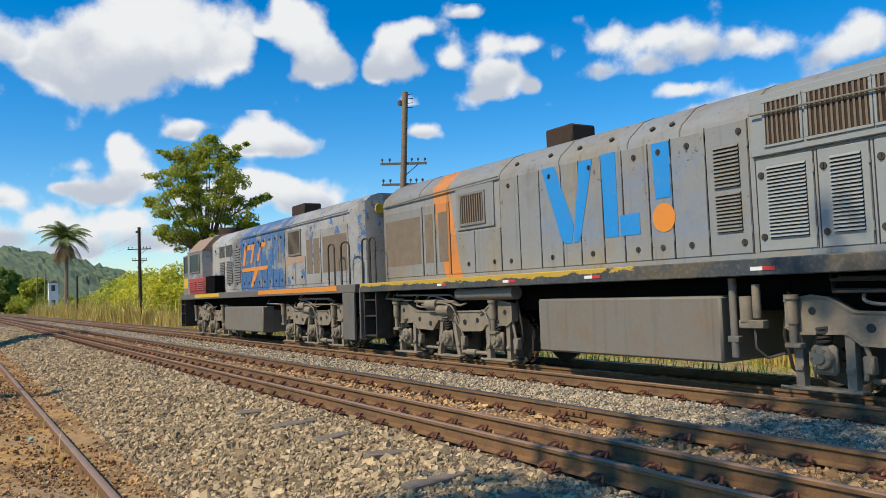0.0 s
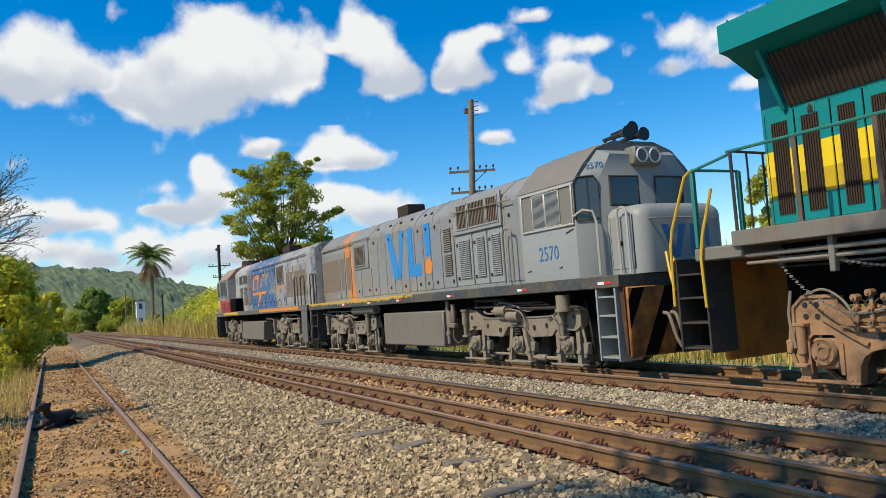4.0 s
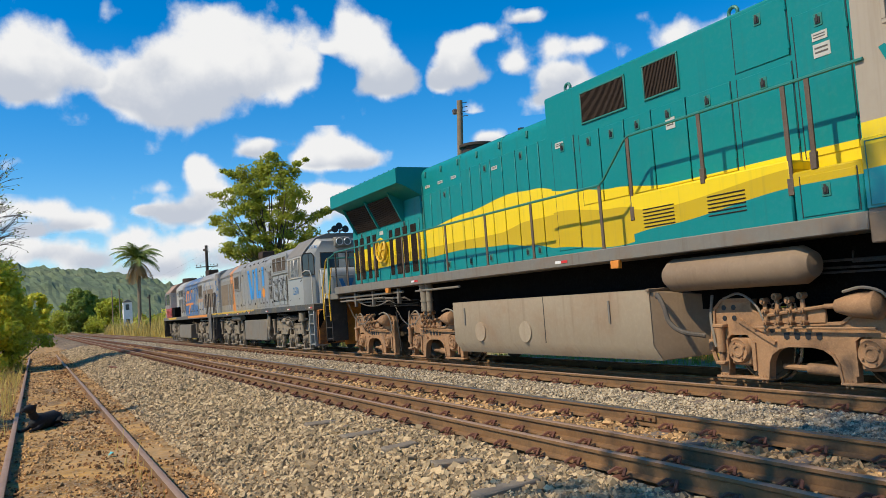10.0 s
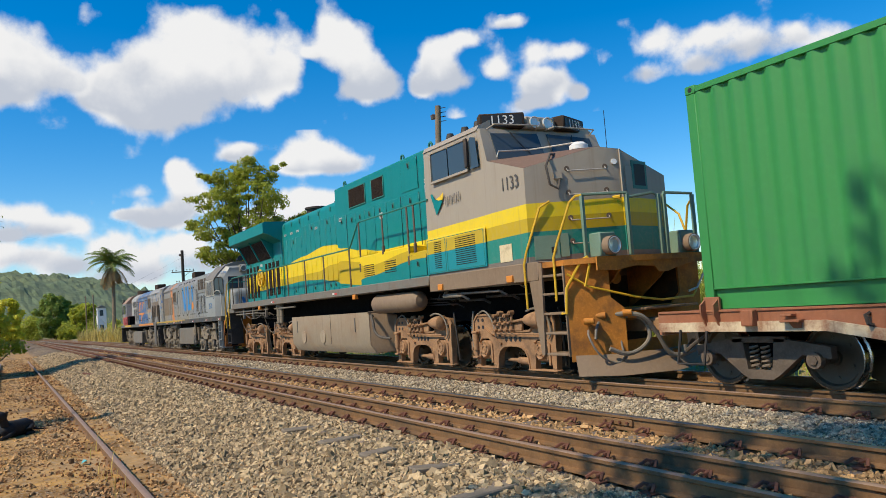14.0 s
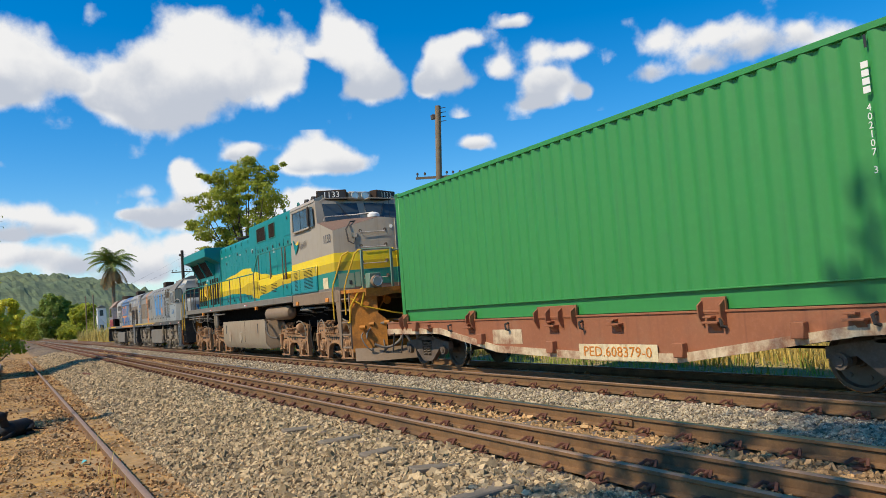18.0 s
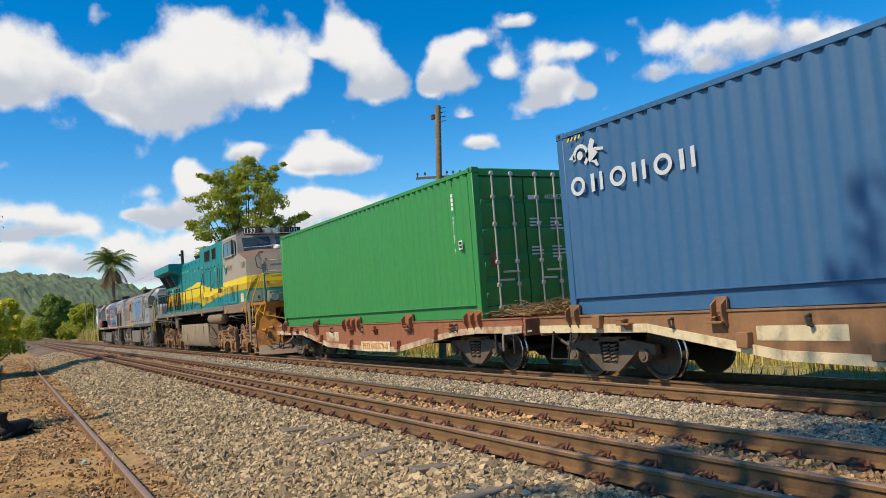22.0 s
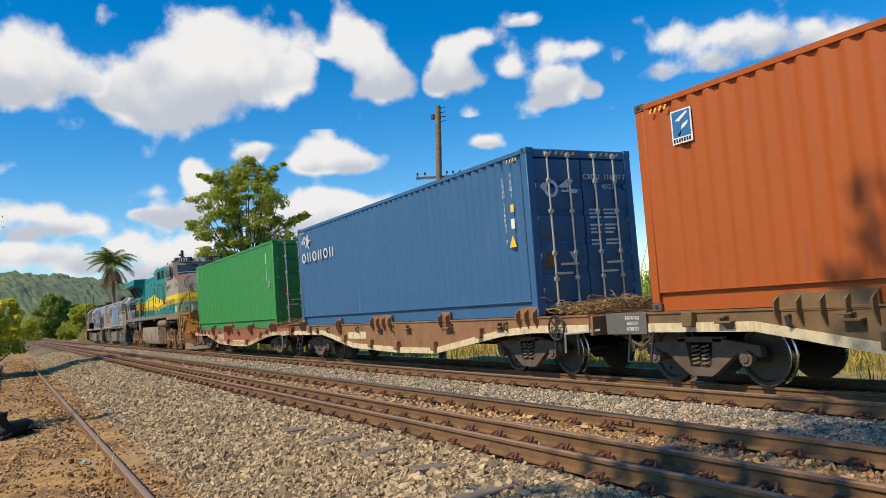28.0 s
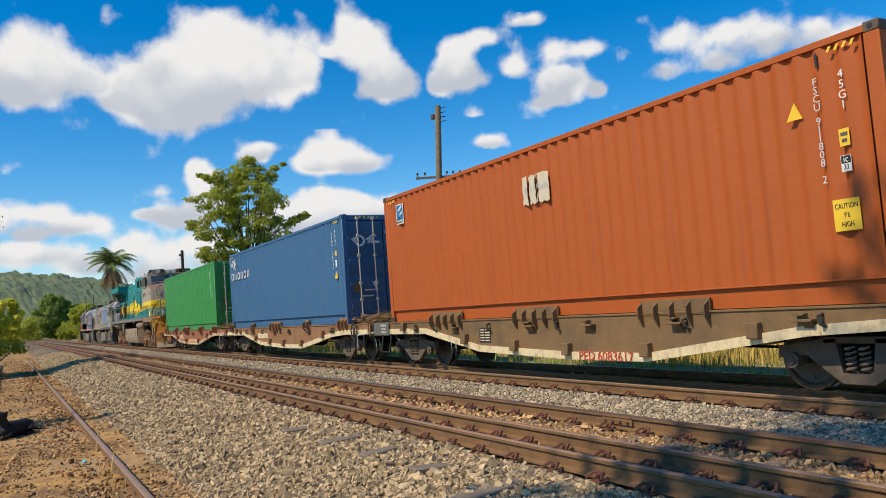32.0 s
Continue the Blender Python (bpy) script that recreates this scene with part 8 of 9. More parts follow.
        part("wiper", Geo().tube([(18.8, s * 0.75, 4.56), (18.95, s * 0.6, 4.28), (19.0, s * 0.45, 4.12)], 0.012, 5), m_black, v)
        part("visor_bar", Geo().tube([(18.76, s * 1.25, 4.6), (18.95, s * 1.2, 4.66), (18.95, s * 0.2, 4.68), (18.76, s * 0.12, 4.64)], 0.016, 5), m_cab_grey, v)
        nb = part("number_box", Geo().box(-0.14, 0.14, -0.44, 0.44, -0.13, 0.15, 0.02), m_grille_brown, v)
        nb.matrix_basis = pose(18.62, s * 0.82, 4.79, 0, 0, s * 24)
        face = part("number_face", Geo().box(0.14, 0.146, -0.39, 0.39, -0.1, 0.11), m_black, nb)
        t = part("figures", words("1133", 0.25, m_white), None, nb)
        t.matrix_basis = pose(0.15, 0, 0.005, 0, 0, 90)
    part("headlight_box", Geo().box(18.5, 18.8, -0.36, 0.36, 4.66, 4.9, 0.03), m_cab_grey, v)
    for y in (-0.16, 0.16):
        part("headlight", Geo().lathe([(0.0, 0.02), (0.09, 0.02), (0.11, 0.05), (0.12, 0.04), (0.12, 0.0)], (18.79, y, 4.78), "x", 14), m_lamp_glass, v)
    figures(v, "1133", 0.33, (19.66, -C - 0.003, 3.41), m_num_grey, 0, 0.85)
    # plain emblem and bars in place of the owner's lettering
    marks(v, [[(16.79, 3.66), (16.86, 3.68), (16.98, 3.52), (17.14, 3.56), (17.26, 3.46), (16.99, 3.21)]], -C - 0.001, m_teal, "emblem", "teal emblem shape")
    marks(v, [[(17.0, 3.54), (17.16, 3.57), (17.32, 3.64), (17.28, 3.5), (17.12, 3.5)]], -C - 0.002, m_yellow, "emblem", "yellow emblem shape")
    marks(v, [bar(17.38 + k * 0.15 + q, 17.41 + k * 0.15 + q, 3.36 + k * 0.01, 3.53 + k * 0.01, 0.015) for k in range(4) for q in (0.0, 0.06)], -C - 0.001, m_emblem_grey, "lettering")
    part("builder_plate", Geo().box(19.2, 19.58, -C - 0.008, -C, 2.05, 2.36), m_cream, v, "pale worn plate")
    vb = part("vent_box", Geo().box(16.5, 18.78, -C - 0.03, -C, 2.02, 2.76, 0.01), m_vent, v, "raised teal and yellow vent panel with sky reflection painted into the teal")
    vent_slots(vb, 16.84, 17.12, 2.12, 2.68, -C - 0.03, 14)
    vent_slots(vb, 17.7, 18.44, 2.12, 2.68, -C - 0.03, 14)
    for a, b in ((16.54, 17.3), (17.34, 18.74)):
        border(vb, a + 0.02, b - 0.02, 2.06, 2.72, -C - 0.03, 0.012, m_teal_dark, 0.006, "panel_edge")
    # grab irons, hatch and door on the nose
    def on_nose(x, off=0.0):
        """A place on the near slanted nose face."""
        return x + off * 0.908, -1.46 + (x - 20.08) * 1.56 / 0.72 - off * 0.419

    for z in (3.55, 3.14, 2.7, 2.3):
        (xa, ya), (xb, yb), (xc, yc), (xd, yd) = on_nose(20.4), on_nose(20.4, 0.07), on_nose(20.68, 0.07), on_nose(20.68)
        gi = part("grab_iron", Geo().tube([(xa, ya, z), (xb, yb, z - 0.05), (xc, yc, z - 0.05), (xd, yd, z)], 0.012, 6), m_zinc if z > 3 else m_cab_grey, v)
        for x in (20.4, 20.68):
            (p, q), (u, w) = on_nose(x), on_nose(x, 0.015)
            part("mount", Geo().cyl((p, q, z), (u, w, z), 0.045, 10), m_post, gi)
    def plate(name, x0, x1, z0, z1, thick, material, parent):
        (a, b), (c, d), (e, f), (g, h) = on_nose(x0), on_nose(x1), on_nose(x1, thick), on_nose(x0, thick)
        return part(name, Geo().add([(a, b, z0), (c, d, z0), (e, f, z0), (g, h, z0), (a, b, z1), (c, d, z1), (e, f, z1), (g, h, z1)],
                                    [(0, 1, 2, 3), (7, 6, 5, 4), (0, 4, 5, 1), (1, 5, 6, 2), (2, 6, 7, 3), (3, 7, 4, 0)]), material, parent)
    hatch = plate("hatch", 20.12, 20.30, 2.02, 2.42, 0.02, m_sage, v)
    plate("latch", 20.24, 20.27, 2.12, 2.22, 0.035, m_black, hatch)
    plate("hatch", 20.31, 20.37, 2.04, 2.44, 0.02, m_sage, v)
    plate("junction_box", 20.30, 20.36, 3.38, 3.5, 0.05, m_cab_grey, v)
    q = on_nose(20.75, 0.0)
    u = on_nose(20.75, 0.03)
    part("nose_lamp", Geo().cyl((*q, 3.62), (*u, 3.62), 0.05, 12), m_white, v)
    part("door_post", Geo().box(20.79, 20.82, 0.08, 0.12, 1.98, 3.84, 0.006), m_cab, v)
    face = Vector((1.34, 0.32, 0)).normalized()
    for nm, y0, y1, z0, z1, th, m in (("nose_door", 0.2, 0.98, 2.02, 3.55, 0.012, m_cab), ("door_window_frame", 0.4, 0.84, 3.16, 3.66, 0.02, m_teal_dark), ("door_window", 0.46, 0.78, 3.22, 3.6, 0.026, m_window)):
        at = lambda y, o: (20.80 - (y - 0.1) * 0.32 / 1.34 + face.x * o, y + face.y * o)
        (a, b), (c, d), (e, f), (g, h) = at(y0, 0), at(y1, 0), at(y1, th), at(y0, th)
        part(nm, Geo().add([(a, b, z0), (c, d, z0), (e, f, z0), (g, h, z0), (a, b, z1), (c, d, z1), (e, f, z1), (g, h, z1)],
                           [(0, 1, 2, 3), (7, 6, 5, 4), (0, 4, 5, 1), (1, 5, 6, 2), (2, 6, 7, 3), (3, 7, 4, 0)]), m, v)
    part("dome_antenna", Geo().lathe([(0.17, 0.0), (0.17, 0.08), (0.1, 0.13), (0.0, 0.14)], (20.1, -0.2, 3.96), "z", 16), m_white, v, "white dome antenna")
    part("antenna", Geo().tube([(20.5, 0.1, 3.9), (20.5, 0.1, 4.6)], 0.006, 4), m_black, v)
    hx = [on_nose(x, o) for x, o in ((20.3, 0.02), (20.24, 0.12), (20.26, 0.1), (20.32, 0.09), (20.34, 0.04))]
    railing(v, [(20.1, -0.75, 3.86), (hx[0][0] - 0.05, hx[0][1], 3.82), (*hx[1], 3.6), (*hx[2], 3.28), (*hx[3], 3.2), (*hx[4], 3.36)], 0.022, m_rubber, "hose")
    railing(v, [(19.1, -1.3, 4.0), (19.14, -1.28, 4.1), (19.2, -0.62, 4.14), (19.6, -0.55, 4.1), (20.1, -0.2, 4.1)], 0.014, m_zinc, "grab_rail")
    # front platform with its torn orange edge, lamps and rails
    edge = [(20.1, -1.45), (20.95, -1.45), (21.2, -1.2), (21.42, -0.95), (21.5, -0.3), (21.52, 0.4), (21.45, 1.0), (21.3, 1.35), (20.1, 1.45)]
    part("front_platform", Geo().prism(edge, "z", 1.86, 1.95), m_rust_orange, v, "rusty orange front platform")
    lip = [(-1.2, 1.95), (-0.4, 1.95), (0.0, 1.95), (1.3, 1.95), (1.3, 1.78), (0.9, 1.8), (0.6, 1.74), (0.3, 1.66), (0.1, 1.66), (0.02, 1.76), (-0.4, 1.78), (-0.8, 1.72), (-1.2, 1.74)]
    part("bent_edge", Geo().prism(lip, "x", 21.44, 21.47), m_rust_orange, v, "bent rusty orange platform edge")
    for y in (-0.87, 0.9):
        part("lamp_housing", Geo().box(21.12, 21.4, y - 0.17, y + 0.17, 1.95, 2.34, 0.02), m_sage, v)
        part("ditch_light", Geo().lathe([(0.13, -0.2), (0.145, -0.02), (0.145, 0.04), (0.12, 0.05), (0.1, 0.02), (0.0, 0.015)], (21.5, y, 2.12), "x", 18), m_lamp_glass, v)
        part("lamp_ring", Geo().lathe([(0.12, 0.045), (0.15, 0.045), (0.15, -0.2), (0.13, -0.22)], (21.5, y, 2.12), "x", 18), m_tank_brown, v)
    rail_at = [(21.12, -1.1), (21.36, -0.36), (21.38, 0.32), (21.40, 0.42), (21.34, 1.16)]
    for x, y in rail_at:
        part("rail_post", Geo().box(x - 0.03, x + 0.03, y - 0.032, y + 0.032, 1.95, 2.96, 0.008), m_sage, v)
    for (a, b), (c, d) in ((rail_at[0], rail_at[1]), (rail_at[3], rail_at[4])):
        railing(v, [(a, b, 2.98), (c, d, 2.98)], 0.026, m_sage)
    railing(v, [(21.36, -0.36, 2.9), (21.38, 0.2, 2.98), (21.38, 0.28, 2.94), (21.38, 0.32, 2.8)], 0.024, m_sage)
    railing(v, [(20.72, -0.06, 3.0), (20.86, -0.02, 3.0)], 0.03, m_rail_yellow, "door_handle")
    # step rails
    railing(v, [(19.96, -1.5, 1.2), (19.98, -1.52, 1.95), (20.04, -1.5, 2.15), (20.22, -1.28, 2.9), (20.27, -1.1, 3.0)], 0.021, m_rail_yellow)
    railing(v, [(20.74, -1.48, 1.3), (20.75, -1.48, 2.0), (20.80, -1.42, 2.25), (20.95, -1.22, 2.88), (21.02, -1.14, 2.97), (21.12, -1.1, 2.97)], 0.021, m_rail_yellow)
    railing(v, [(20.84, -1.47, 1.1), (20.94, -1.46, 1.09), (20.97, -1.44, 1.5), (21.12, -1.22, 1.92), (21.2, -1.16, 1.97), (21.22, -1.12, 1.9), (21.14, -1.2, 1.5)], 0.024, m_rail_yellow)
    railing(v, [(20.7, 1.46, 1.3), (20.8, 1.46, 2.1), (21.1, 1.3, 2.8), (21.34, 1.16, 2.9)], 0.021, m_rail_yellow)
    railing(v, [(20.5, 1.42, 2.9), (20.75, 1.44, 2.7), (20.95, 1.46, 2.1), (20.95, 1.46, 1.3)], 0.021, m_rail_yellow)
    # deep steps between dusty side plates
    part("step_side_plate", Geo().prism([(19.98, 1.95), (20.40, 1.95), (20.30, 0.42), (20.22, 0.42)], "y", -1.47, -1.43), m_tank_brown, v)
    part("step_side_plate", Geo().box(20.90, 20.93, -1.46, -0.95, 0.4, 1.86, 0.008), m_tank_brown, v)
    part("step_back", Geo().box(20.3, 20.92, -0.97, -0.95, 0.35, 1.86), m_under, v)
    for k, z in enumerate((0.44, 0.78, 1.1, 1.42, 1.72)):
        part("step", Geo().box(20.34, 20.90, -1.46, -1.0, z - 0.02, z + 0.02, 0.006), m_tank_brown, v)
        # The two lowest risers have shade put into their colour.
        part("step_riser", Geo().box(20.36, 20.90, -1.02, -1.0, z - 0.3, z - 0.02), m_truck_brown if k > 1 else m_under, v)
    # pilot: plate with a deep dark pocket over the coupler, plough blade below
    ring = Geo()
    wing = [(20.93, -1.42, 0.32), (21.36, -0.62, 0.32), (21.36, -0.62, 1.12), (21.26, -0.8, 1.3), (21.26, -0.8, 1.72), (21.2, -0.92, 1.86), (20.93, -1.42, 1.86)]
    n = len(wing)
    ring.add(wing + [(x - 0.03, y + 0.02, z) for x, y, z in wing], [tuple(range(n)), tuple(range(2 * n - 1, n - 1, -1))] + [(i, n + i, n + (i + 1) % n, (i + 1) % n) for i in range(n)])
    ring.prism([(1.4, 1.86), (0.98, 1.86), (0.9, 1.7), (0.92, 1.3), (0.7, 1.12), (0.7, 0.3), (1.4, 0.3)], "x", 21.06, 21.1)
    ring.prism([(-0.62, 1.12), (0.7, 1.12), (0.7, 0.96), (0.3, 0.9), (-0.3, 0.9), (-0.62, 1.0)], "x", 21.06, 21.1)
    ring.prism([(-0.62, 0.58), (0.7, 0.58), (0.7, 0.3), (-0.62, 0.3)], "x", 21.06, 21.1)
    part("pilot", ring, m_rust_orange, v, "rusty orange pilot plate with a dark pocket")
    pocket = Geo()
    pocket.box(20.2, 21.06, -0.84, -0.8, 1.1, 1.86).box(20.2, 21.06, 0.92, 0.96, 1.1, 1.86).box(20.2, 20.26, -0.84, 0.96, 0.3, 1.86).box(20.2, 21.06, -0.84, 0.96, 1.06, 1.1)
    part("pilot_pocket", pocket, m_pocket, v, "dark rusty pocket behind the pilot plate")
    for y in (-0.55, 0.5):
        part("pilot_brace", Geo().prism([(20.3, 1.86), (21.4, 1.86), (21.1, 1.6), (20.5, 1.2), (20.3, 1.1)], "y", y - 0.02, y + 0.02), m_rust_orange, v)
    part("pilot_disc", Geo().cyl((20.9, -0.35, 1.62), (20.93, -0.35, 1.62), 0.11, 16), m_rust_orange, v)
    blade = Geo().add([(21.0, -1.38, 0.42), (21.25, -0.9, 0.4), (21.45, 0, 0.4), (21.25, 0.9, 0.4), (21.0, 1.35, 0.42), (21.1, -1.42, 0.1), (21.55, -0.9, 0.08), (21.8, 0, 0.08), (21.5, 0.9, 0.08), (21.1, 1.38, 0.1)],
                      [(0, 1, 6, 5), (1, 2, 7, 6), (2, 3, 8, 7), (3, 4, 9, 8)])
    blade.add([(x - 0.03, y, z) for x, y, z in blade.v[:10]], [(5, 6, 1, 0), (6, 7, 2, 1), (7, 8, 3, 2), (8, 9, 4, 3)])
    part("plough", blade, m_tank_brown, v, "dusty brown plough blade under the pilot")
    cp = Geo().box(20.4, 21.9, -0.12, 0.12, 0.7, 0.92, 0.02).box(21.7, 22.05, -0.2, 0.1, 0.66, 0.96, 0.05).box(21.9, 22.12, 0.06, 0.22, 0.68, 0.94, 0.04)
    part("coupler", cp, m_truck_brown, v)
    part("coupler_plate", Geo().box(21.1, 21.5, -0.3, 0.9, 1.06, 1.1, 0.008), m_truck_brown, v)
    railing(v, [(20.98, -1.42, 1.72), (21.15, -1.15, 1.5), (21.4, -0.4, 1.28), (21.48, 0.1, 1.2), (21.4, 0.9, 1.22), (21.3, 1.1, 1.32)], 0.02, m_rail_yellow, "uncoupling_lever")
    railing(v, [(21.12, 1.1, 1.3), (21.14, 1.3, 1.35), (21.2, 1.5, 1.7), (21.2, 1.52, 2.0)], 0.022, m_zinc, "uncoupling_lever")
    for pts, r in (([(21.12, -0.85, 1.02), (21.42, -0.6, 1.02), (21.55, -0.42, 0.95), (21.58, -0.2, 0.7), (21.6, -0.02, 0.4), (21.64, 0.15, 0.3), (21.7, 0.4, 0.34), (21.72, 0.75, 0.5), (21.6, 1.0, 0.78)], 0.038),
                   ([(21.12, -0.8, 0.98), (21.42, -0.5, 0.98), (21.5, -0.32, 0.85), (21.52, -0.3, 0.62), (21.5, -0.5, 0.45), (21.45, -0.75, 0.4), (21.36, -1.0, 0.5)], 0.035),
                   ([(21.12, -1.2, 0.8), (21.25, -1.3, 0.7), (21.32, -1.2, 0.45), (21.36, -0.95, 0.28), (21.38, -0.75, 0.32), (21.3, -0.7, 0.6)], 0.018),
                   ([(21.12, -0.95, 0.95), (21.2, -1.1, 0.82), (21.22, -1.15, 0.66)], 0.022)):
        part("air_hose", Geo().bent(pts, r, 8), m_hose_grey, v)
    for y, z in ((-1.2, 0.95), (-0.95, 1.02), (-0.62, 1.04), (-0.52, 1.0), (1.0, 0.78), (0.35, 0.33)):
        part("hose_fitting", Geo().cyl((21.1 if y < -0.9 else 21.36, y - 0.05, z), (21.22 if y < -0.9 else 21.46, y + 0.05, z), 0.055, 10), m_rust_orange, v)
    # tank and below
    part("fuel_tank", Geo().prism([(-1.36, 1.33), (-1.36, 0.52), (-1.2, 0.29), (1.2, 0.29), (1.36, 0.52), (1.36, 1.33)], "x", 7.05, 13.0), m_fuel, v, "pale dusty brown fuel tank")
    part("tank_end", Geo().add([(13.0, s * y, z) for s in (-1, 1) for y, z in ((1.34, 1.3), (1.34, 0.52), (1.18, 0.3))] + [(13.55, s * y, z) for s in (-1, 1) for y, z in ((0.7, 1.2), (0.7, 0.6), (0.6, 0.36))],
                               [(0, 1, 7, 6), (1, 2, 8, 7), (2, 5, 11, 8), (5, 4, 10, 11), (4, 3, 9, 10), (3, 0, 6, 9), (6, 7, 8, 11, 10, 9), (0, 3, 4, 5, 2, 1)]), m_tank_brown, v)
    part("tank_rim", Geo().box(12.96, 13.03, -1.39, 1.39, 1.3, 1.345, 0.008), m_tank_brown, v)
    for x in (8.15, 9.75):
        part("tank_cover", Geo().cyl((x, -1.36, 0.72), (x, -1.385, 0.72), 0.19, 20), m_fuel, v)
    for x in (7.55, 12.1):
        part("tank_gauge", Geo().box(x - 0.02, x + 0.02, -1.38, -1.36, 0.85, 1.2), m_tank_grey, v)
    part("tank_seam", Geo().box(10.34, 10.36, -1.364, -1.36, 0.53, 1.32), m_iron, v)
    part("air_reservoir", Geo().lathe([(0.0, 13.3), (0.15, 13.32), (0.23, 13.44), (0.23, 15.5), (0.15, 15.64), (0.0, 15.67)], (0, -1.24, 1.5), "x", 18), m_tank_brown, v, "dusty brown air reservoir")
    part("tank_hose", Geo().bent([(13.1, -1.3, 1.22), (13.2, -1.38, 1.24), (13.32, -1.4, 1.08), (13.4, -1.4, 0.86), (13.6, -1.36, 0.72), (13.85, -1.2, 0.66)], 0.034, 8), m_rubber, v)
    for a in (1.05, 4.62, 14.3, 17.86):
        cast_truck(v, (a, a + 1.82), 0.46, m_truck_brown)
    for x, r in ((5.62, 0.095), (5.86, 0.07)):
        part("filter", Geo().cyl((x, -1.3, 1.18), (x, -1.3, 1.72), r, 12).cyl((x, -1.3, 1.66), (x, -1.3, 1.8), r + 0.02, 12).cyl((x, -1.3, 1.4), (x, -1.3, 1.44), r + 0.015, 12).cyl((x, -1.3, 1.1), (x, -1.3, 1.18), r * 0.4, 8), m_truck_grey, v)
    for z, a, b, r in ((1.68, 0.3, 4.6, 0.03), (1.58, 0.3, 3.4, 0.022), (1.66, 5.3, 7.4, 0.026)):
        part("pipe", Geo().cyl((a, -1.36, z), (b, -1.36, z), r, 8), m_hose_grey, v)
    for x in (1.5, 2.75, 4.35):
        part("pipe_hanger", Geo().box(x - 0.04, x + 0.04, -1.4, -1.32, 1.4, 1.8, 0.01), m_tank_grey, v)
    under_pipes(v, 0.4, 4.6, -1.3, 6, m_tank_grey, 1.55, 6)
    under_pipes(v, 0.4, 4.6, -0.95, 16, m_iron, 1.45, 6)
    under_pipes(v, 14.6, 19.8, -1.0, 7, m_iron, 1.45, 9)
    under_pipes(v, 16.6, 19.6, -1.36, 17, m_tank_grey, 1.56, 3)
    for a, b, dip in ((0.7, 2.2, 0.35), (1.3, 3.6, 0.16), (3.8, 5.3, 0.4)):
        n = int((b - a) / 0.034)
        ch = Geo()
        for i in range(n):
            t = (i + 0.5) / n
            x = a + (b - a) * t
            z = 1.6 - dip * 4 * t * (1 - t) - (0.55 * t if dip > 0.3 else 0.1 * t)
            if i % 2:
                ch.box(x - 0.024, x + 0.024, -1.324, -1.316, z - 0.015, z + 0.015, 0.003)
            else:
                ch.box(x - 0.024, x + 0.024, -1.335, -1.305, z - 0.005, z + 0.005, 0.003)
        part("safety_chain", ch, m_tank_grey, v)["kind"] = "stuff"
    for x in (3.9, 12.4, 16.9, 19.4):
        part("sill_lamp", Geo().box(x, x + 0.18, -1.52, -1.44, 1.68, 1.8, 0.01), m_orange_mark, v)
    # rear end
    stairs(v, -0.88, -0.36, -0.95, -1.44, (0.5, 0.84, 1.18, 1.5), m_iron, m_iron)
    part("rear_platform", Geo().box(-0.5, 0.3, -1.45, 1.45, 1.66, 1.84, 0.02), m_tank_grey, v)
    part("pilot", Geo().box(-0.56, -0.48, -1.0, 1.35, 0.3, 1.7, 0.02), m_rust_orange, v, "rusty rear pilot plate")
    coupler(v, -0.56, -1)
    hoses(v, -0.56, -1, 0, m_rubber)
    for y in (-1.42, -0.55, 0.55, 1.42):
        part("rail_post", Geo().box(-0.46, -0.4, y - 0.03, y + 0.03, 1.84, 2.9, 0.006), m_teal_dark, v)
    railing(v, [(-0.43, -1.42, 2.9), (-0.43, -0.55, 2.9)], 0.022, m_teal_dark)
    railing(v, [(-0.43, 0.55, 2.9), (-0.43, 1.42, 2.9)], 0.022, m_teal_dark)
    railing(v, [(-0.43, -1.44, 2.88), (0.2, -1.44, 2.98), (0.26, -1.44, 3.02)], 0.02, m_teal_dark)
    railing(v, [(-0.92, -1.47, 1.08), (-0.88, -1.49, 1.9), (-0.84, -1.48, 2.12), (-0.54, -1.46, 2.82), (-0.43, -1.44, 2.9)], 0.021, m_rail_yellow)
    railing(v, [(-0.34, -1.47, 1.05), (-0.34, -1.49, 1.7), (-0.3, -1.47, 2.0), (-0.1, -1.45, 2.6)], 0.021, m_rail_yellow)
    railing(v, [(-0.9, -1.46, 1.3), (-0.98, -1.44, 1.5), (-1.18, -1.3, 1.86), (-1.22, -1.2, 1.86), (-1.0, -1.2, 1.5)], 0.02, m_rail_yellow)
    return v


teal_loco()


# ---- small things beside the siding ----
m_label = mat("yellowed_label", (0.62, 0.55, 0.40), 0.7, var=0.15, scale=6, bump=0.05, dirt=(0.35, 0.26, 0.16), amount=0.35, dirt_scale=4)

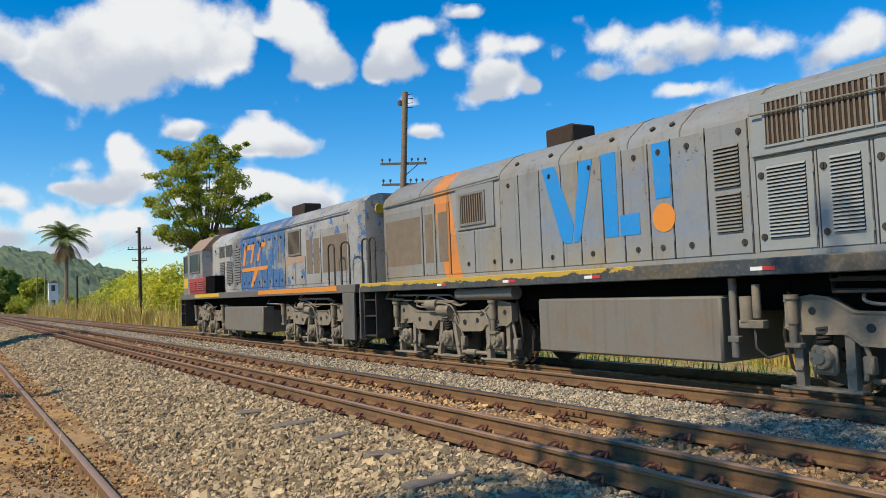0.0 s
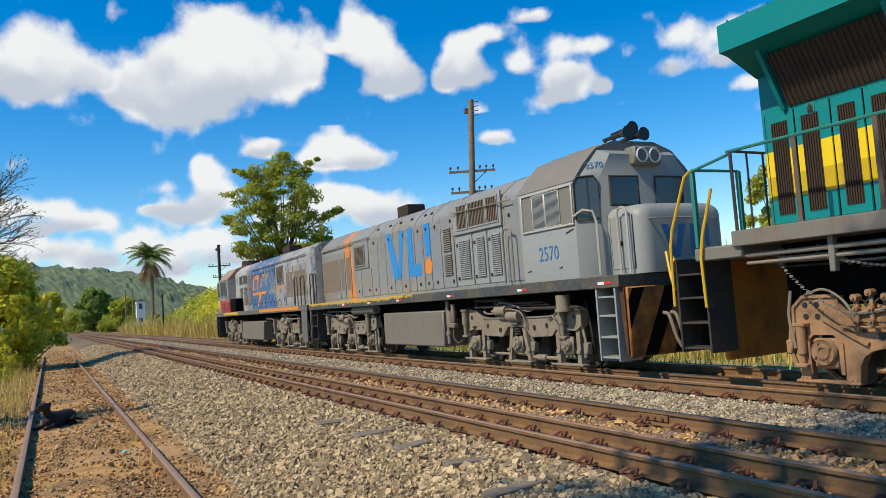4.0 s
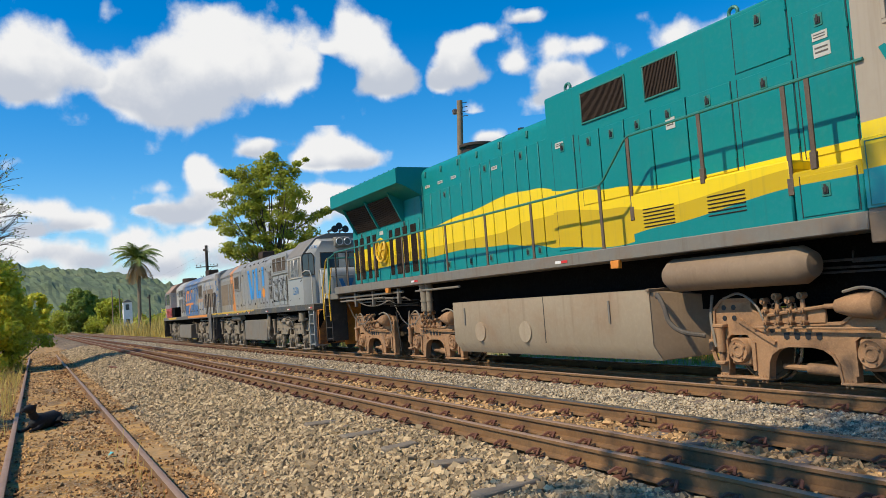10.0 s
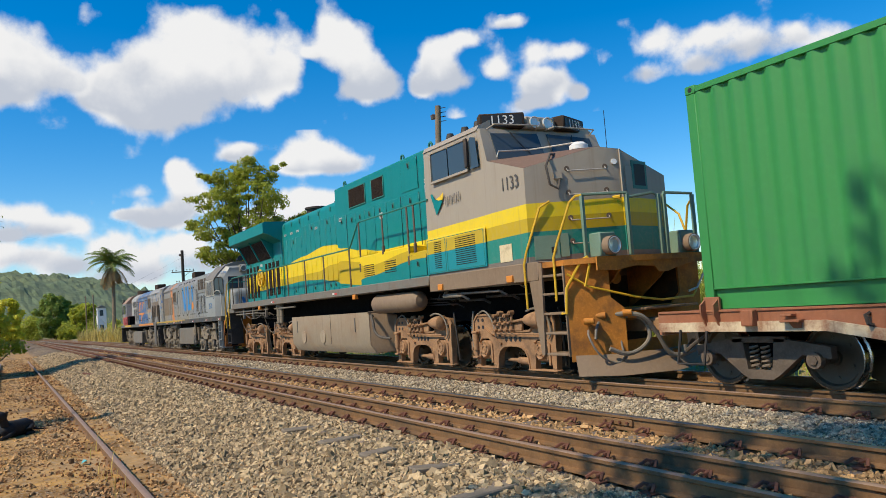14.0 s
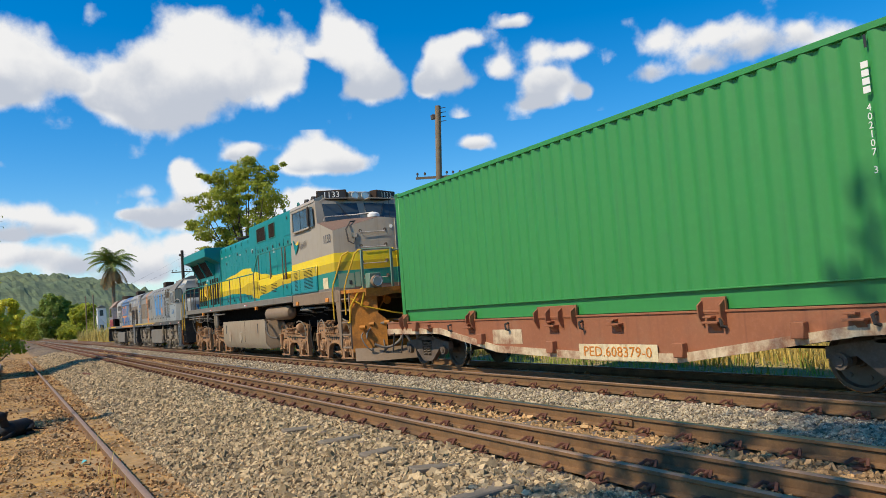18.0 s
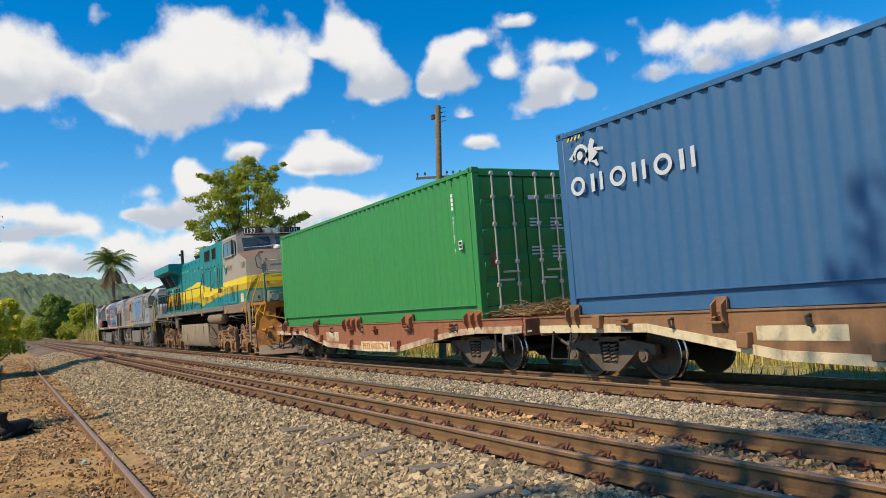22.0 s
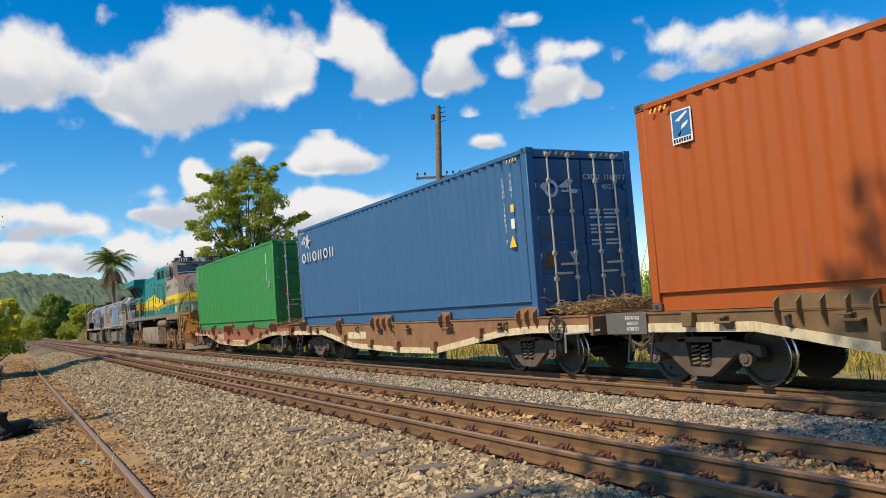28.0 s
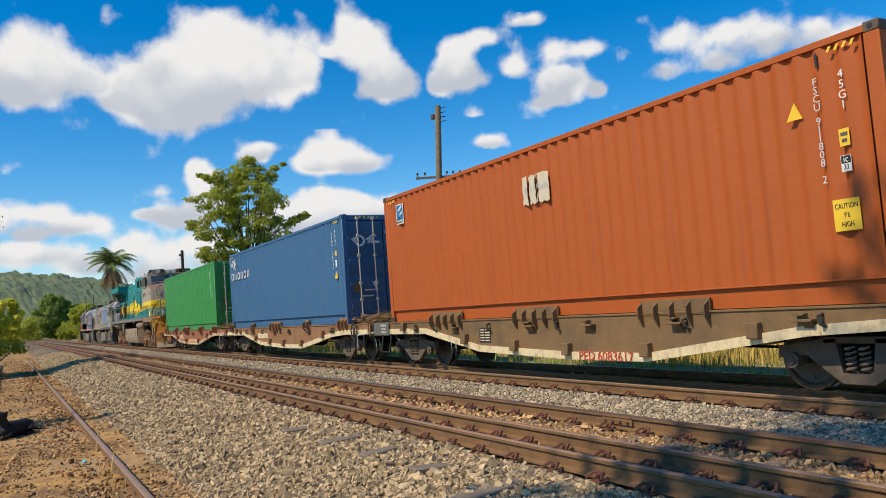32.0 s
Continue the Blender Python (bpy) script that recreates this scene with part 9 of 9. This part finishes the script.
def dog():
    d = thing("dog", pose(-17.1, 0.12, -0.5, 0, 0, -35), "black dog resting on the gravel between the siding rails", "dog")
    m_fur = mat("black_fur", (0.008, 0.008, 0.009), 0.8, var=0.2, scale=12, bump=0.4)
    body = Geo().lathe([(0.0, -0.42), (0.1, -0.4), (0.155, -0.25), (0.15, 0.0), (0.17, 0.18), (0.13, 0.32), (0.07, 0.38), (0.0, 0.4)], (0, 0, 0.15), "x", 14)
    part("body", body, m_fur, d)
    part("neck", Geo().tube([(0.28, 0, 0.2), (0.38, 0, 0.32), (0.42, 0, 0.4)], 0.085, 10, 0.07), m_fur, d)
    head = Geo().lathe([(0.0, -0.11), (0.07, -0.09), (0.09, -0.02), (0.075, 0.06), (0.045, 0.12), (0.04, 0.19), (0.0, 0.21)], (0.47, 0, 0.43), "x", 12)
    part("head", head, m_fur, d)
    for s in (-1, 1):
        part("ear", Geo().prism([(0.36, 0.5), (0.44, 0.5), (0.4, 0.37)], "y", s * 0.075 - 0.012, s * 0.075 + 0.012), m_fur, d)
        part("front_leg", Geo().tube([(0.24, s * 0.11, 0.12), (0.4, s * 0.11, 0.05), (0.62, s * 0.11, 0.035)], 0.045, 8, 0.03), m_fur, d)
        part("hind_leg", Geo().tube([(-0.24, s * 0.13, 0.14), (-0.05, s * 0.2, 0.1), (-0.2, s * 0.2, 0.035), (0.02, s * 0.2, 0.03)], 0.06, 8, 0.03), m_fur, d)
    part("tail", Geo().tube([(-0.4, 0, 0.1), (-0.52, 0.08, 0.05), (-0.62, 0.18, 0.03)], 0.03, 6, 0.012), m_fur, d)
    return d


dog()
g_ = random.Random(12)
m_slab = mat("old_timber", (0.21, 0.17, 0.125), 0.95, var=0.25, scale=5, bump=0.6, dirt=(0.2, 0.155, 0.11), amount=0.5, dirt_scale=4)
for x, y, w, L, rz in ((-9.05, 3.52, 0.2, 0.55, 8), (-5.5, 3.36, 0.2, 0.6, 4), (-6.7, 3.55, 0.2, 0.5, -4), (-10.4, 3.45, 0.18, 0.45, 0), (-7.9, 3.5, 0.18, 0.4, 6), (-4.6, 3.4, 0.2, 0.5, 2)):
    g = Geo().box(-w / 2, w / 2, -L / 2, L / 2, -0.03, 0.03, 0.014)
    solid("timber_end", g, m_slab, "weathered grey timber end lying in the ballast", "timber", "timber ends beside the track", m=pose(x, y, float(ground_z(x, y)) + 0.03, g_.uniform(-4, 4), g_.uniform(-4, 4), rz))
solid("scrap_bar", Geo().box(-0.9, 0.9, -0.05, 0.05, 0, 0.06, 0.01), m_clip, "dark rusty bar lying beside the siding", "scrap", m=pose(-33, 2.7, float(ground_z(-33, 2.7)) + 0.02, 0, 0, 6))
m_litter = mat("turquoise_plastic", (0.1, 0.45, 0.5), 0.4, var=0.1)
lit = Geo().add([(-0.05, -0.03, 0), (0.05, -0.04, 0.01), (0.06, 0.04, 0.05), (-0.03, 0.05, 0.02), (0.0, 0.0, 0.06)], [(0, 1, 4), (1, 2, 4), (2, 3, 4), (3, 0, 4), (0, 3, 2, 1)])
solid("plastic_scrap", lit, m_litter, "crumpled turquoise plastic scrap on the gravel", "litter", m=pose(-12.3, 0.9, -0.48))
# white switch house far along the line
hs = thing("lineside_hut", pose(-150, 14.8, -0.3), "narrow white lineside hut far along the track", "hut")
part("wall", Geo().box(-0.9, 0.9, -0.75, 0.75, 0, 5.6, 0.03), m_white, hs)
part("roof", Geo().prism([(-0.9, 5.6), (0.9, 5.6), (0, 6.1)], "x", -1.05, 1.05), m_grey_roof, hs)
for z in (1.6, 4.2):
    part("window", Geo().box(0.9, 0.92, -0.35, 0.25, z, z + 1.0), m_window, hs)
    part("window", Geo().box(-0.35, 0.35, -0.77, -0.75, z, z + 1.0), m_window, hs)

# ---- markings on the containers and wagons ----
F_ = -CW / 2 - 0.0135


def column(parent, text, x, z, size, pitch, material):
    """Characters set one under another."""
    for i, ch in enumerate(text):
        if ch != " ":
            figures(parent, ch, size, (x, F_ - 0.002, z - i * pitch), material)


def end_print(parent, text, size, y, z, material):
    o = part("lettering", words(text, size, material), None, parent)
    o.matrix_basis = pose(CL + 0.004, y, z, 0, 0, 90)
    return o


def end_bars(parent, y, z, w, h, n, seed):
    g = random.Random(seed)
    for i in range(n):
        k = g.uniform(0.5, 1.0)
        part("print_line", Geo().box(CL - 0.018, CL - 0.014, y, y + w * k, z - i * h - h * 0.3, z - i * h + h * 0.2), m_white, parent)


# green box
part("latch_mark", Geo().box(11.40, 11.43, F_ - 0.003, F_, 2.62, 2.76), m_black, box_green)
column(box_green, "402107 3", 11.38, 1.98, 0.11, 0.095, m_white)
marks(box_green, [bar(11.34, 11.42, z, z + 0.07) for z in (2.14, 2.23, 2.32, 2.41)], F_, m_white, "lettering")
part("id_plate", Geo().box(11.53, 11.67, F_ - 0.004, F_, 1.32, 1.5), m_white, box_green)
marks(box_green, [bar(11.55, 11.65, 1.42, 1.475), bar(11.55, 11.65, 1.345, 1.40)], F_ - 0.004, m_black, "lettering")
end_print(box_green, "402107 3", 0.15, 0.78, 2.3, m_white)
part("lettering", Geo().box(CL - 0.018, CL - 0.014, 0.1, 0.38, 2.25, 2.34), m_white, box_green)
for z, n in ((1.86, 4), (1.28, 4)):
    end_bars(box_green, 0.1, z, 0.35, 0.07, n - 1, int(z * 10))
    end_bars(box_green, 0.62, z, 0.36, 0.07, n, int(z * 20))
part("plate", Geo().box(CL - 0.02, CL - 0.012, -0.92, -0.74, 0.9, 1.2), m_deck_grey, box_green)
# blue box
def hook(cx, cz, r0, r1, a0, a1, n=14, sx=1.0):
    """A curved band as an outline."""
    q = [math.radians(a0 + (a1 - a0) * i / n) for i in range(n + 1)]
    return [(cx + sx * r1 * math.cos(t), cz + r1 * math.sin(t)) for t in q] + [(cx + sx * r0 * math.cos(t), cz + r0 * math.sin(t)) for t in reversed(q)]


marks(box_blue, [disc(0.58, 2.43, 0.07), hook(0.6, 2.42, 0.13, 0.19, -60, 200), [(0.3, 2.42), (0.42, 2.5), (0.46, 2.38)], [(0.72, 2.4), (0.86, 2.66), (0.95, 2.6), (0.9, 2.5), (1.0, 2.4), (0.8, 2.28)],
                 [(0.92, 2.5), (1.14, 2.46), (1.12, 2.42), (0.94, 2.44)], [(0.8, 2.3), (0.96, 2.3), (1.0, 2.2), (0.95, 2.2), (0.9, 2.26)]], F_, m_white_faded, "emblem", "plain white emblem shape")
for k, cx in enumerate((0.47, 0.93, 1.39, 1.84, 2.3, 2.75)):
    if k % 2 == 0:
        marks(box_blue, [hook(cx, 1.96, 0.09, 0.15, 0, 180, 14, 1.15), hook(cx, 1.96, 0.09, 0.15, 180, 360, 14, 1.15)], F_, m_white_faded, "lettering", "plain white ring of lettering")
    else:
        marks(box_blue, [bar(cx - 0.14, cx - 0.06, 1.82, 2.1), bar(cx + 0.06, cx + 0.13, 1.82, 2.1)], F_, m_white_faded, "lettering", "plain white block of lettering")
part("latch_mark", Geo().box(11.42, 11.45, F_ - 0.003, F_, 2.62, 2.76), m_black, box_blue)
column(box_blue, "116097 7", 11.43, 1.98, 0.11, 0.1, m_white)
column(box_blue, "CXDU", 11.43, 2.42, 0.11, 0.1, m_white)
column(box_blue, "45G1", 11.68, 2.47, 0.12, 0.12, m_white)
part("yellow_tag", Geo().box(11.62, 11.73, F_ - 0.004, F_, 1.81, 1.95), m_yellow, box_blue)
part("id_plate", Geo().box(11.61, 11.72, F_ - 0.004, F_, 1.51, 1.69), m_white, box_blue)
marks(box_blue, [[(11.5, 1.18), (11.73, 1.18), (11.63, 1.4)]], F_, m_yellow, "warning_triangle")
end_print(box_blue, "116097 7", 0.14, 0.78, 2.38, m_white)
end_print(box_blue, "45G1", 0.14, 0.6, 2.2, m_white)
end_print(box_blue, "CXDU", 0.14, 0.22, 2.38, m_white)
for z, n in ((1.78, 3), (1.5, 3), (1.22, 2)):
    end_bars(box_blue, 0.12, z, 0.28, 0.07, n, int(z * 10))
    end_bars(box_blue, 0.46, z, 0.4, 0.07, n, int(z * 20))
emb = Geo().lathe([(0.1, 0.0), (0.16, 0.0), (0.16, 0.004), (0.1, 0.004)], (CL - 0.012, -0.72, 2.16), "x", 16)
part("emblem", emb, m_white, box_blue, "plain white emblem shape")
for pts in ([(-0.55, 2.2), (-0.3, 2.36), (-0.2, 2.3), (-0.4, 2.12)], [(-0.5, 2.1), (-0.15, 2.08), (-0.1, 2.14), (-0.45, 2.18)], [(-0.98, 2.2), (-0.86, 2.28), (-0.86, 2.1)]):
    part("emblem", Geo().prism(pts, "x", CL - 0.012, CL - 0.008), m_white, box_blue)
part("emblem", Geo().prism([(-0.42, 1.02), (-0.22, 1.02), (-0.32, 0.82)], "x", CL - 0.014, CL - 0.008), m_white, box_blue)
part("plate", Geo().box(CL - 0.02, CL - 0.012, -0.98, -0.78, 0.75, 1.02), m_deck_grey, box_blue)
for s in (-1, 1):
    for k in range(6):
        y = s * 0.2 + s * k * 0.13
        part("hazard_stripe", Geo().prism([(y, CH - 0.12), (y + 0.05, CH - 0.12), (y + 0.09, CH - 0.06), (y + 0.04, CH - 0.06)], "x", CL - 0.003, CL), m_yellow, box_blue)
for bx in (box_blue, box_orange):
    for k in range(4):
        x = CL - 0.6 + k * 0.09
        part("hazard_stripe", Geo().prism([(x, CH - 0.19), (x + 0.035, CH - 0.19), (x + 0.07, CH - 0.13), (x + 0.035, CH - 0.13)], "y", F_ - 0.004, F_), m_yellow, bx)
        part("hazard_stripe", Geo().prism([(x - 11.3, CH - 0.19), (x - 11.265, CH - 0.19), (x - 11.23, CH - 0.13), (x - 11.265, CH - 0.13)], "y", F_ - 0.004, F_), m_yellow, bx)
# orange box
part("logo_panel", Geo().box(0.685, 1.045, F_ - 0.004, F_, 2.17, 2.63), m_white, box_orange, "white bordered logo panel")
part("logo_field", Geo().box(0.71, 1.02, F_ - 0.006, F_ - 0.004, 2.26, 2.61), m_num_blue, box_orange)
marks(box_orange, [[(0.79, 2.28), (0.83, 2.28), (0.88, 2.42), (0.99, 2.46), (0.97, 2.41), (0.87, 2.36)], [(0.76, 2.49), (0.96, 2.59), (0.99, 2.57), (0.83, 2.47)]], F_ - 0.006, m_white, "emblem")
marks(box_orange, [bar(0.71 + k * 0.045, 0.74 + k * 0.045, 2.19, 2.24) for k in range(7)], F_ - 0.004, m_black, "lettering")
g_ = random.Random(77)
for x0, x1 in ((5.72, 5.87), (5.92, 6.10), (6.12, 6.15), (6.17, 6.48)):
    n = 7
    rag = [(x0 + (x1 - x0) * i / n + g_.uniform(-0.008, 0.008), 2.36 + g_.uniform(-0.025, 0.015)) for i in range(n + 1)]
    rag += [(x1 + g_.uniform(-0.02, 0.005), 2.36 - 0.5 * i / n) for i in range(1, n)]
    rag += [(x1 - (x1 - x0) * i / n + g_.uniform(-0.008, 0.008), 1.86 + g_.uniform(-0.015, 0.03)) for i in range(n + 1)]
    rag += [(x0 + g_.uniform(-0.005, 0.02), 1.86 + 0.5 * i / n) for i in range(1, n)]
    part("white_label", Geo().prism(rag, "y", F_ - 0.004, F_), m_label, box_orange, "torn yellowed white label")
marks(box_orange, [bar(5.78, 5.84, 2.06, 2.18)] + [bar(5.94 + k * 0.085, 5.99 + k * 0.085, 2.08, 2.18) for k in (0, 1)] + [bar(6.19 + k * 0.07, 6.235 + k * 0.07, 2.08, 2.18) for k in range(4)], F_ - 0.004, m_zinc, "lettering")
column(box_orange, "911808 2", 11.42, 1.97, 0.125, 0.094, m_white_faded)
column(box_orange, "FSCU", 11.42, 2.42, 0.125, 0.096, m_white_faded)
part("latch_mark", Geo().box(11.45, 11.48, F_ - 0.003, F_, 2.58, 2.74), m_black, box_orange)
column(box_orange, "45G1", 11.73, 2.43, 0.13, 0.115, m_white)
marks(box_orange, [[(11.02, 2.06), (11.23, 2.06), (11.14, 2.26)]], F_, m_yellow, "warning_triangle")
part("yellow_tag", Geo().box(11.64, 11.76, F_ - 0.004, F_, 1.64, 1.83), m_yellow, box_orange)
part("id_plate", Geo().box(11.63, 11.75, F_ - 0.004, F_, 1.36, 1.54), m_white, box_orange)
part("plate_field", Geo().box(11.635, 11.745, F_ - 0.005, F_ - 0.004, 1.45, 1.535), m_black, box_orange)
figures(box_orange, "ic", 0.1, (11.69, F_ - 0.007, 1.495), m_white, 0, 0.9)
marks(box_orange, [bar(11.66, 11.74, 1.75, 1.79), bar(11.67, 11.73, 1.68, 1.72)], F_ - 0.004, m_num_grey, "lettering")
figures(box_orange, "33", 0.08, (11.69, F_ - 0.006, 1.41), m_black, 0, 0.8)
part("caution_sign", Geo().box(11.48, 11.79, F_ - 0.004, F_, 0.72, 1.07), m_yellow, box_orange, "yellow caution sign")
for txt, z in (("CAUTION", 0.99), ("9'6", 0.89), ("HIGH", 0.79)):
    figures(box_orange, txt, 0.085, (11.635, F_ - 0.006, z), m_black, 0, 0.7)


def sill_text(w, text, x, z, size, material, back=None, wide=0.0, squeeze=1.0):
    if back:
        part("number_panel", Geo().box(x - wide / 2, x + wide / 2, -1.252, -1.245, z - size * 0.55, z + size * 0.55), back, w, "cream painted number panel")
    figures(w, text, size, (x, -1.256, z), material, 0, squeeze)


m_red_print = mat("red_print", (0.55, 0.07, 0.03), 0.6, var=0.15)
m_orange_print = mat("orange_print", (0.6, 0.2, 0.02), 0.6, var=0.15)
sill_text(w1, "PED.608379-0", 7.15, 0.475, 0.22, m_orange_print, m_cream, 1.72, 1.18)
sill_text(w3, "PED.6083617", 7.52, 0.405, 0.215, m_red_print, None, 0, 1.06)
part("stencil_panel", Geo().box(3.75, 4.7, -1.226, -1.22, 0.58, 0.84), m_cream_worn, w1, "worn cream and rust stencil panel")
part("stencil_panel", Geo().box(3.55, 4.75, -1.226, -1.22, 0.66, 0.84), m_cream, w2, "worn cream stencil panel")
part("stencil_panel", Geo().box(3.9, 4.3, -1.226, -1.22, 0.6, 0.88), m_black, w3, "black stencil panel with small print")
for i in range(5):
    part("print_line", Geo().box(3.93, 4.08, -1.23, -1.226, 0.63 + i * 0.05, 0.65 + i * 0.05), m_cream, w3)
    part("print_line", Geo().box(4.11, 4.27, -1.23, -1.226, 0.63 + i * 0.05, 0.65 + i * 0.05), m_cream, w3)
part("end_plate", Geo().box(-0.95, -0.1, -1.27, -1.25, 0.74, 1.06, 0.01), m_grey_dark, w3, "dark end plate with stencilled words")
for txt, z in (("SAPATAS", 0.98), ("BAIXO", 0.9), ("ATRITO", 0.82)):
    figures(w3, txt, 0.075, (-0.38, -1.274, z), m_white)
for w in (w1, w2, w3):
    for x in (12.6, 13.2):
        part("hand_brake_stand", Geo().box(x - 0.02, x + 0.02, -1.24, -1.2, 0.4, 0.9, 0.006), m_iron, w)
    railing(w, [(13.6, -1.1, 0.8), (13.4, -1.3, 0.78), (13.0, -1.32, 0.76), (12.95, -1.3, 0.45)], 0.018, m_zinc, "uncoupling_lever")
    railing(w, [(-0.45, -1.25, 0.8), (-0.5, -1.3, 0.35), (-0.05, -1.3, 0.35), (0.0, -1.25, 0.78)], 0.02, m_iron, "foot_step")
    if w is not w2:
        continue
    ring = [(12.75 + 0.2 * math.cos(k * math.pi / 9), -1.3, 0.86 + 0.2 * math.sin(k * math.pi / 9)) for k in range(19)]
    hw = part("hand_brake_wheel", Geo().tube(ring, 0.018, 5), m_iron, w)
    for k in range(4):
        q = k * math.pi / 4
        part("spoke", Geo().tube([(12.75 - 0.2 * math.cos(q), -1.3, 0.86 - 0.2 * math.sin(q)), (12.75 + 0.2 * math.cos(q), -1.3, 0.86 + 0.2 * math.sin(q))], 0.012, 4), m_iron, hw)


def motions():
    """The train rolls along its straight track, its wheels turn, and the clouds drift."""
    steps = [i * 1.0 for i in range(33)]
    for thing_, u in rolling:
        z = thing_.location.z
        walk(thing_, [(t, pose(u - run(t), CENTRE, z)) for t in steps])
    quarter = [i * 0.25 for i in range(129)]
    for w, x, r in axles:
        walk(w, [(t, Matrix.Translation((x, 0, r)) @ Matrix.Rotation(-run(t) / r, 4, "Y")) for t in quarter])
    for c in clouds:
        walk(c, [(t, pose(0, 0, 0, 0, 0, (23 - t) * 0.0755)) for t in (0.0, 16.0, SPAN)])


motions()
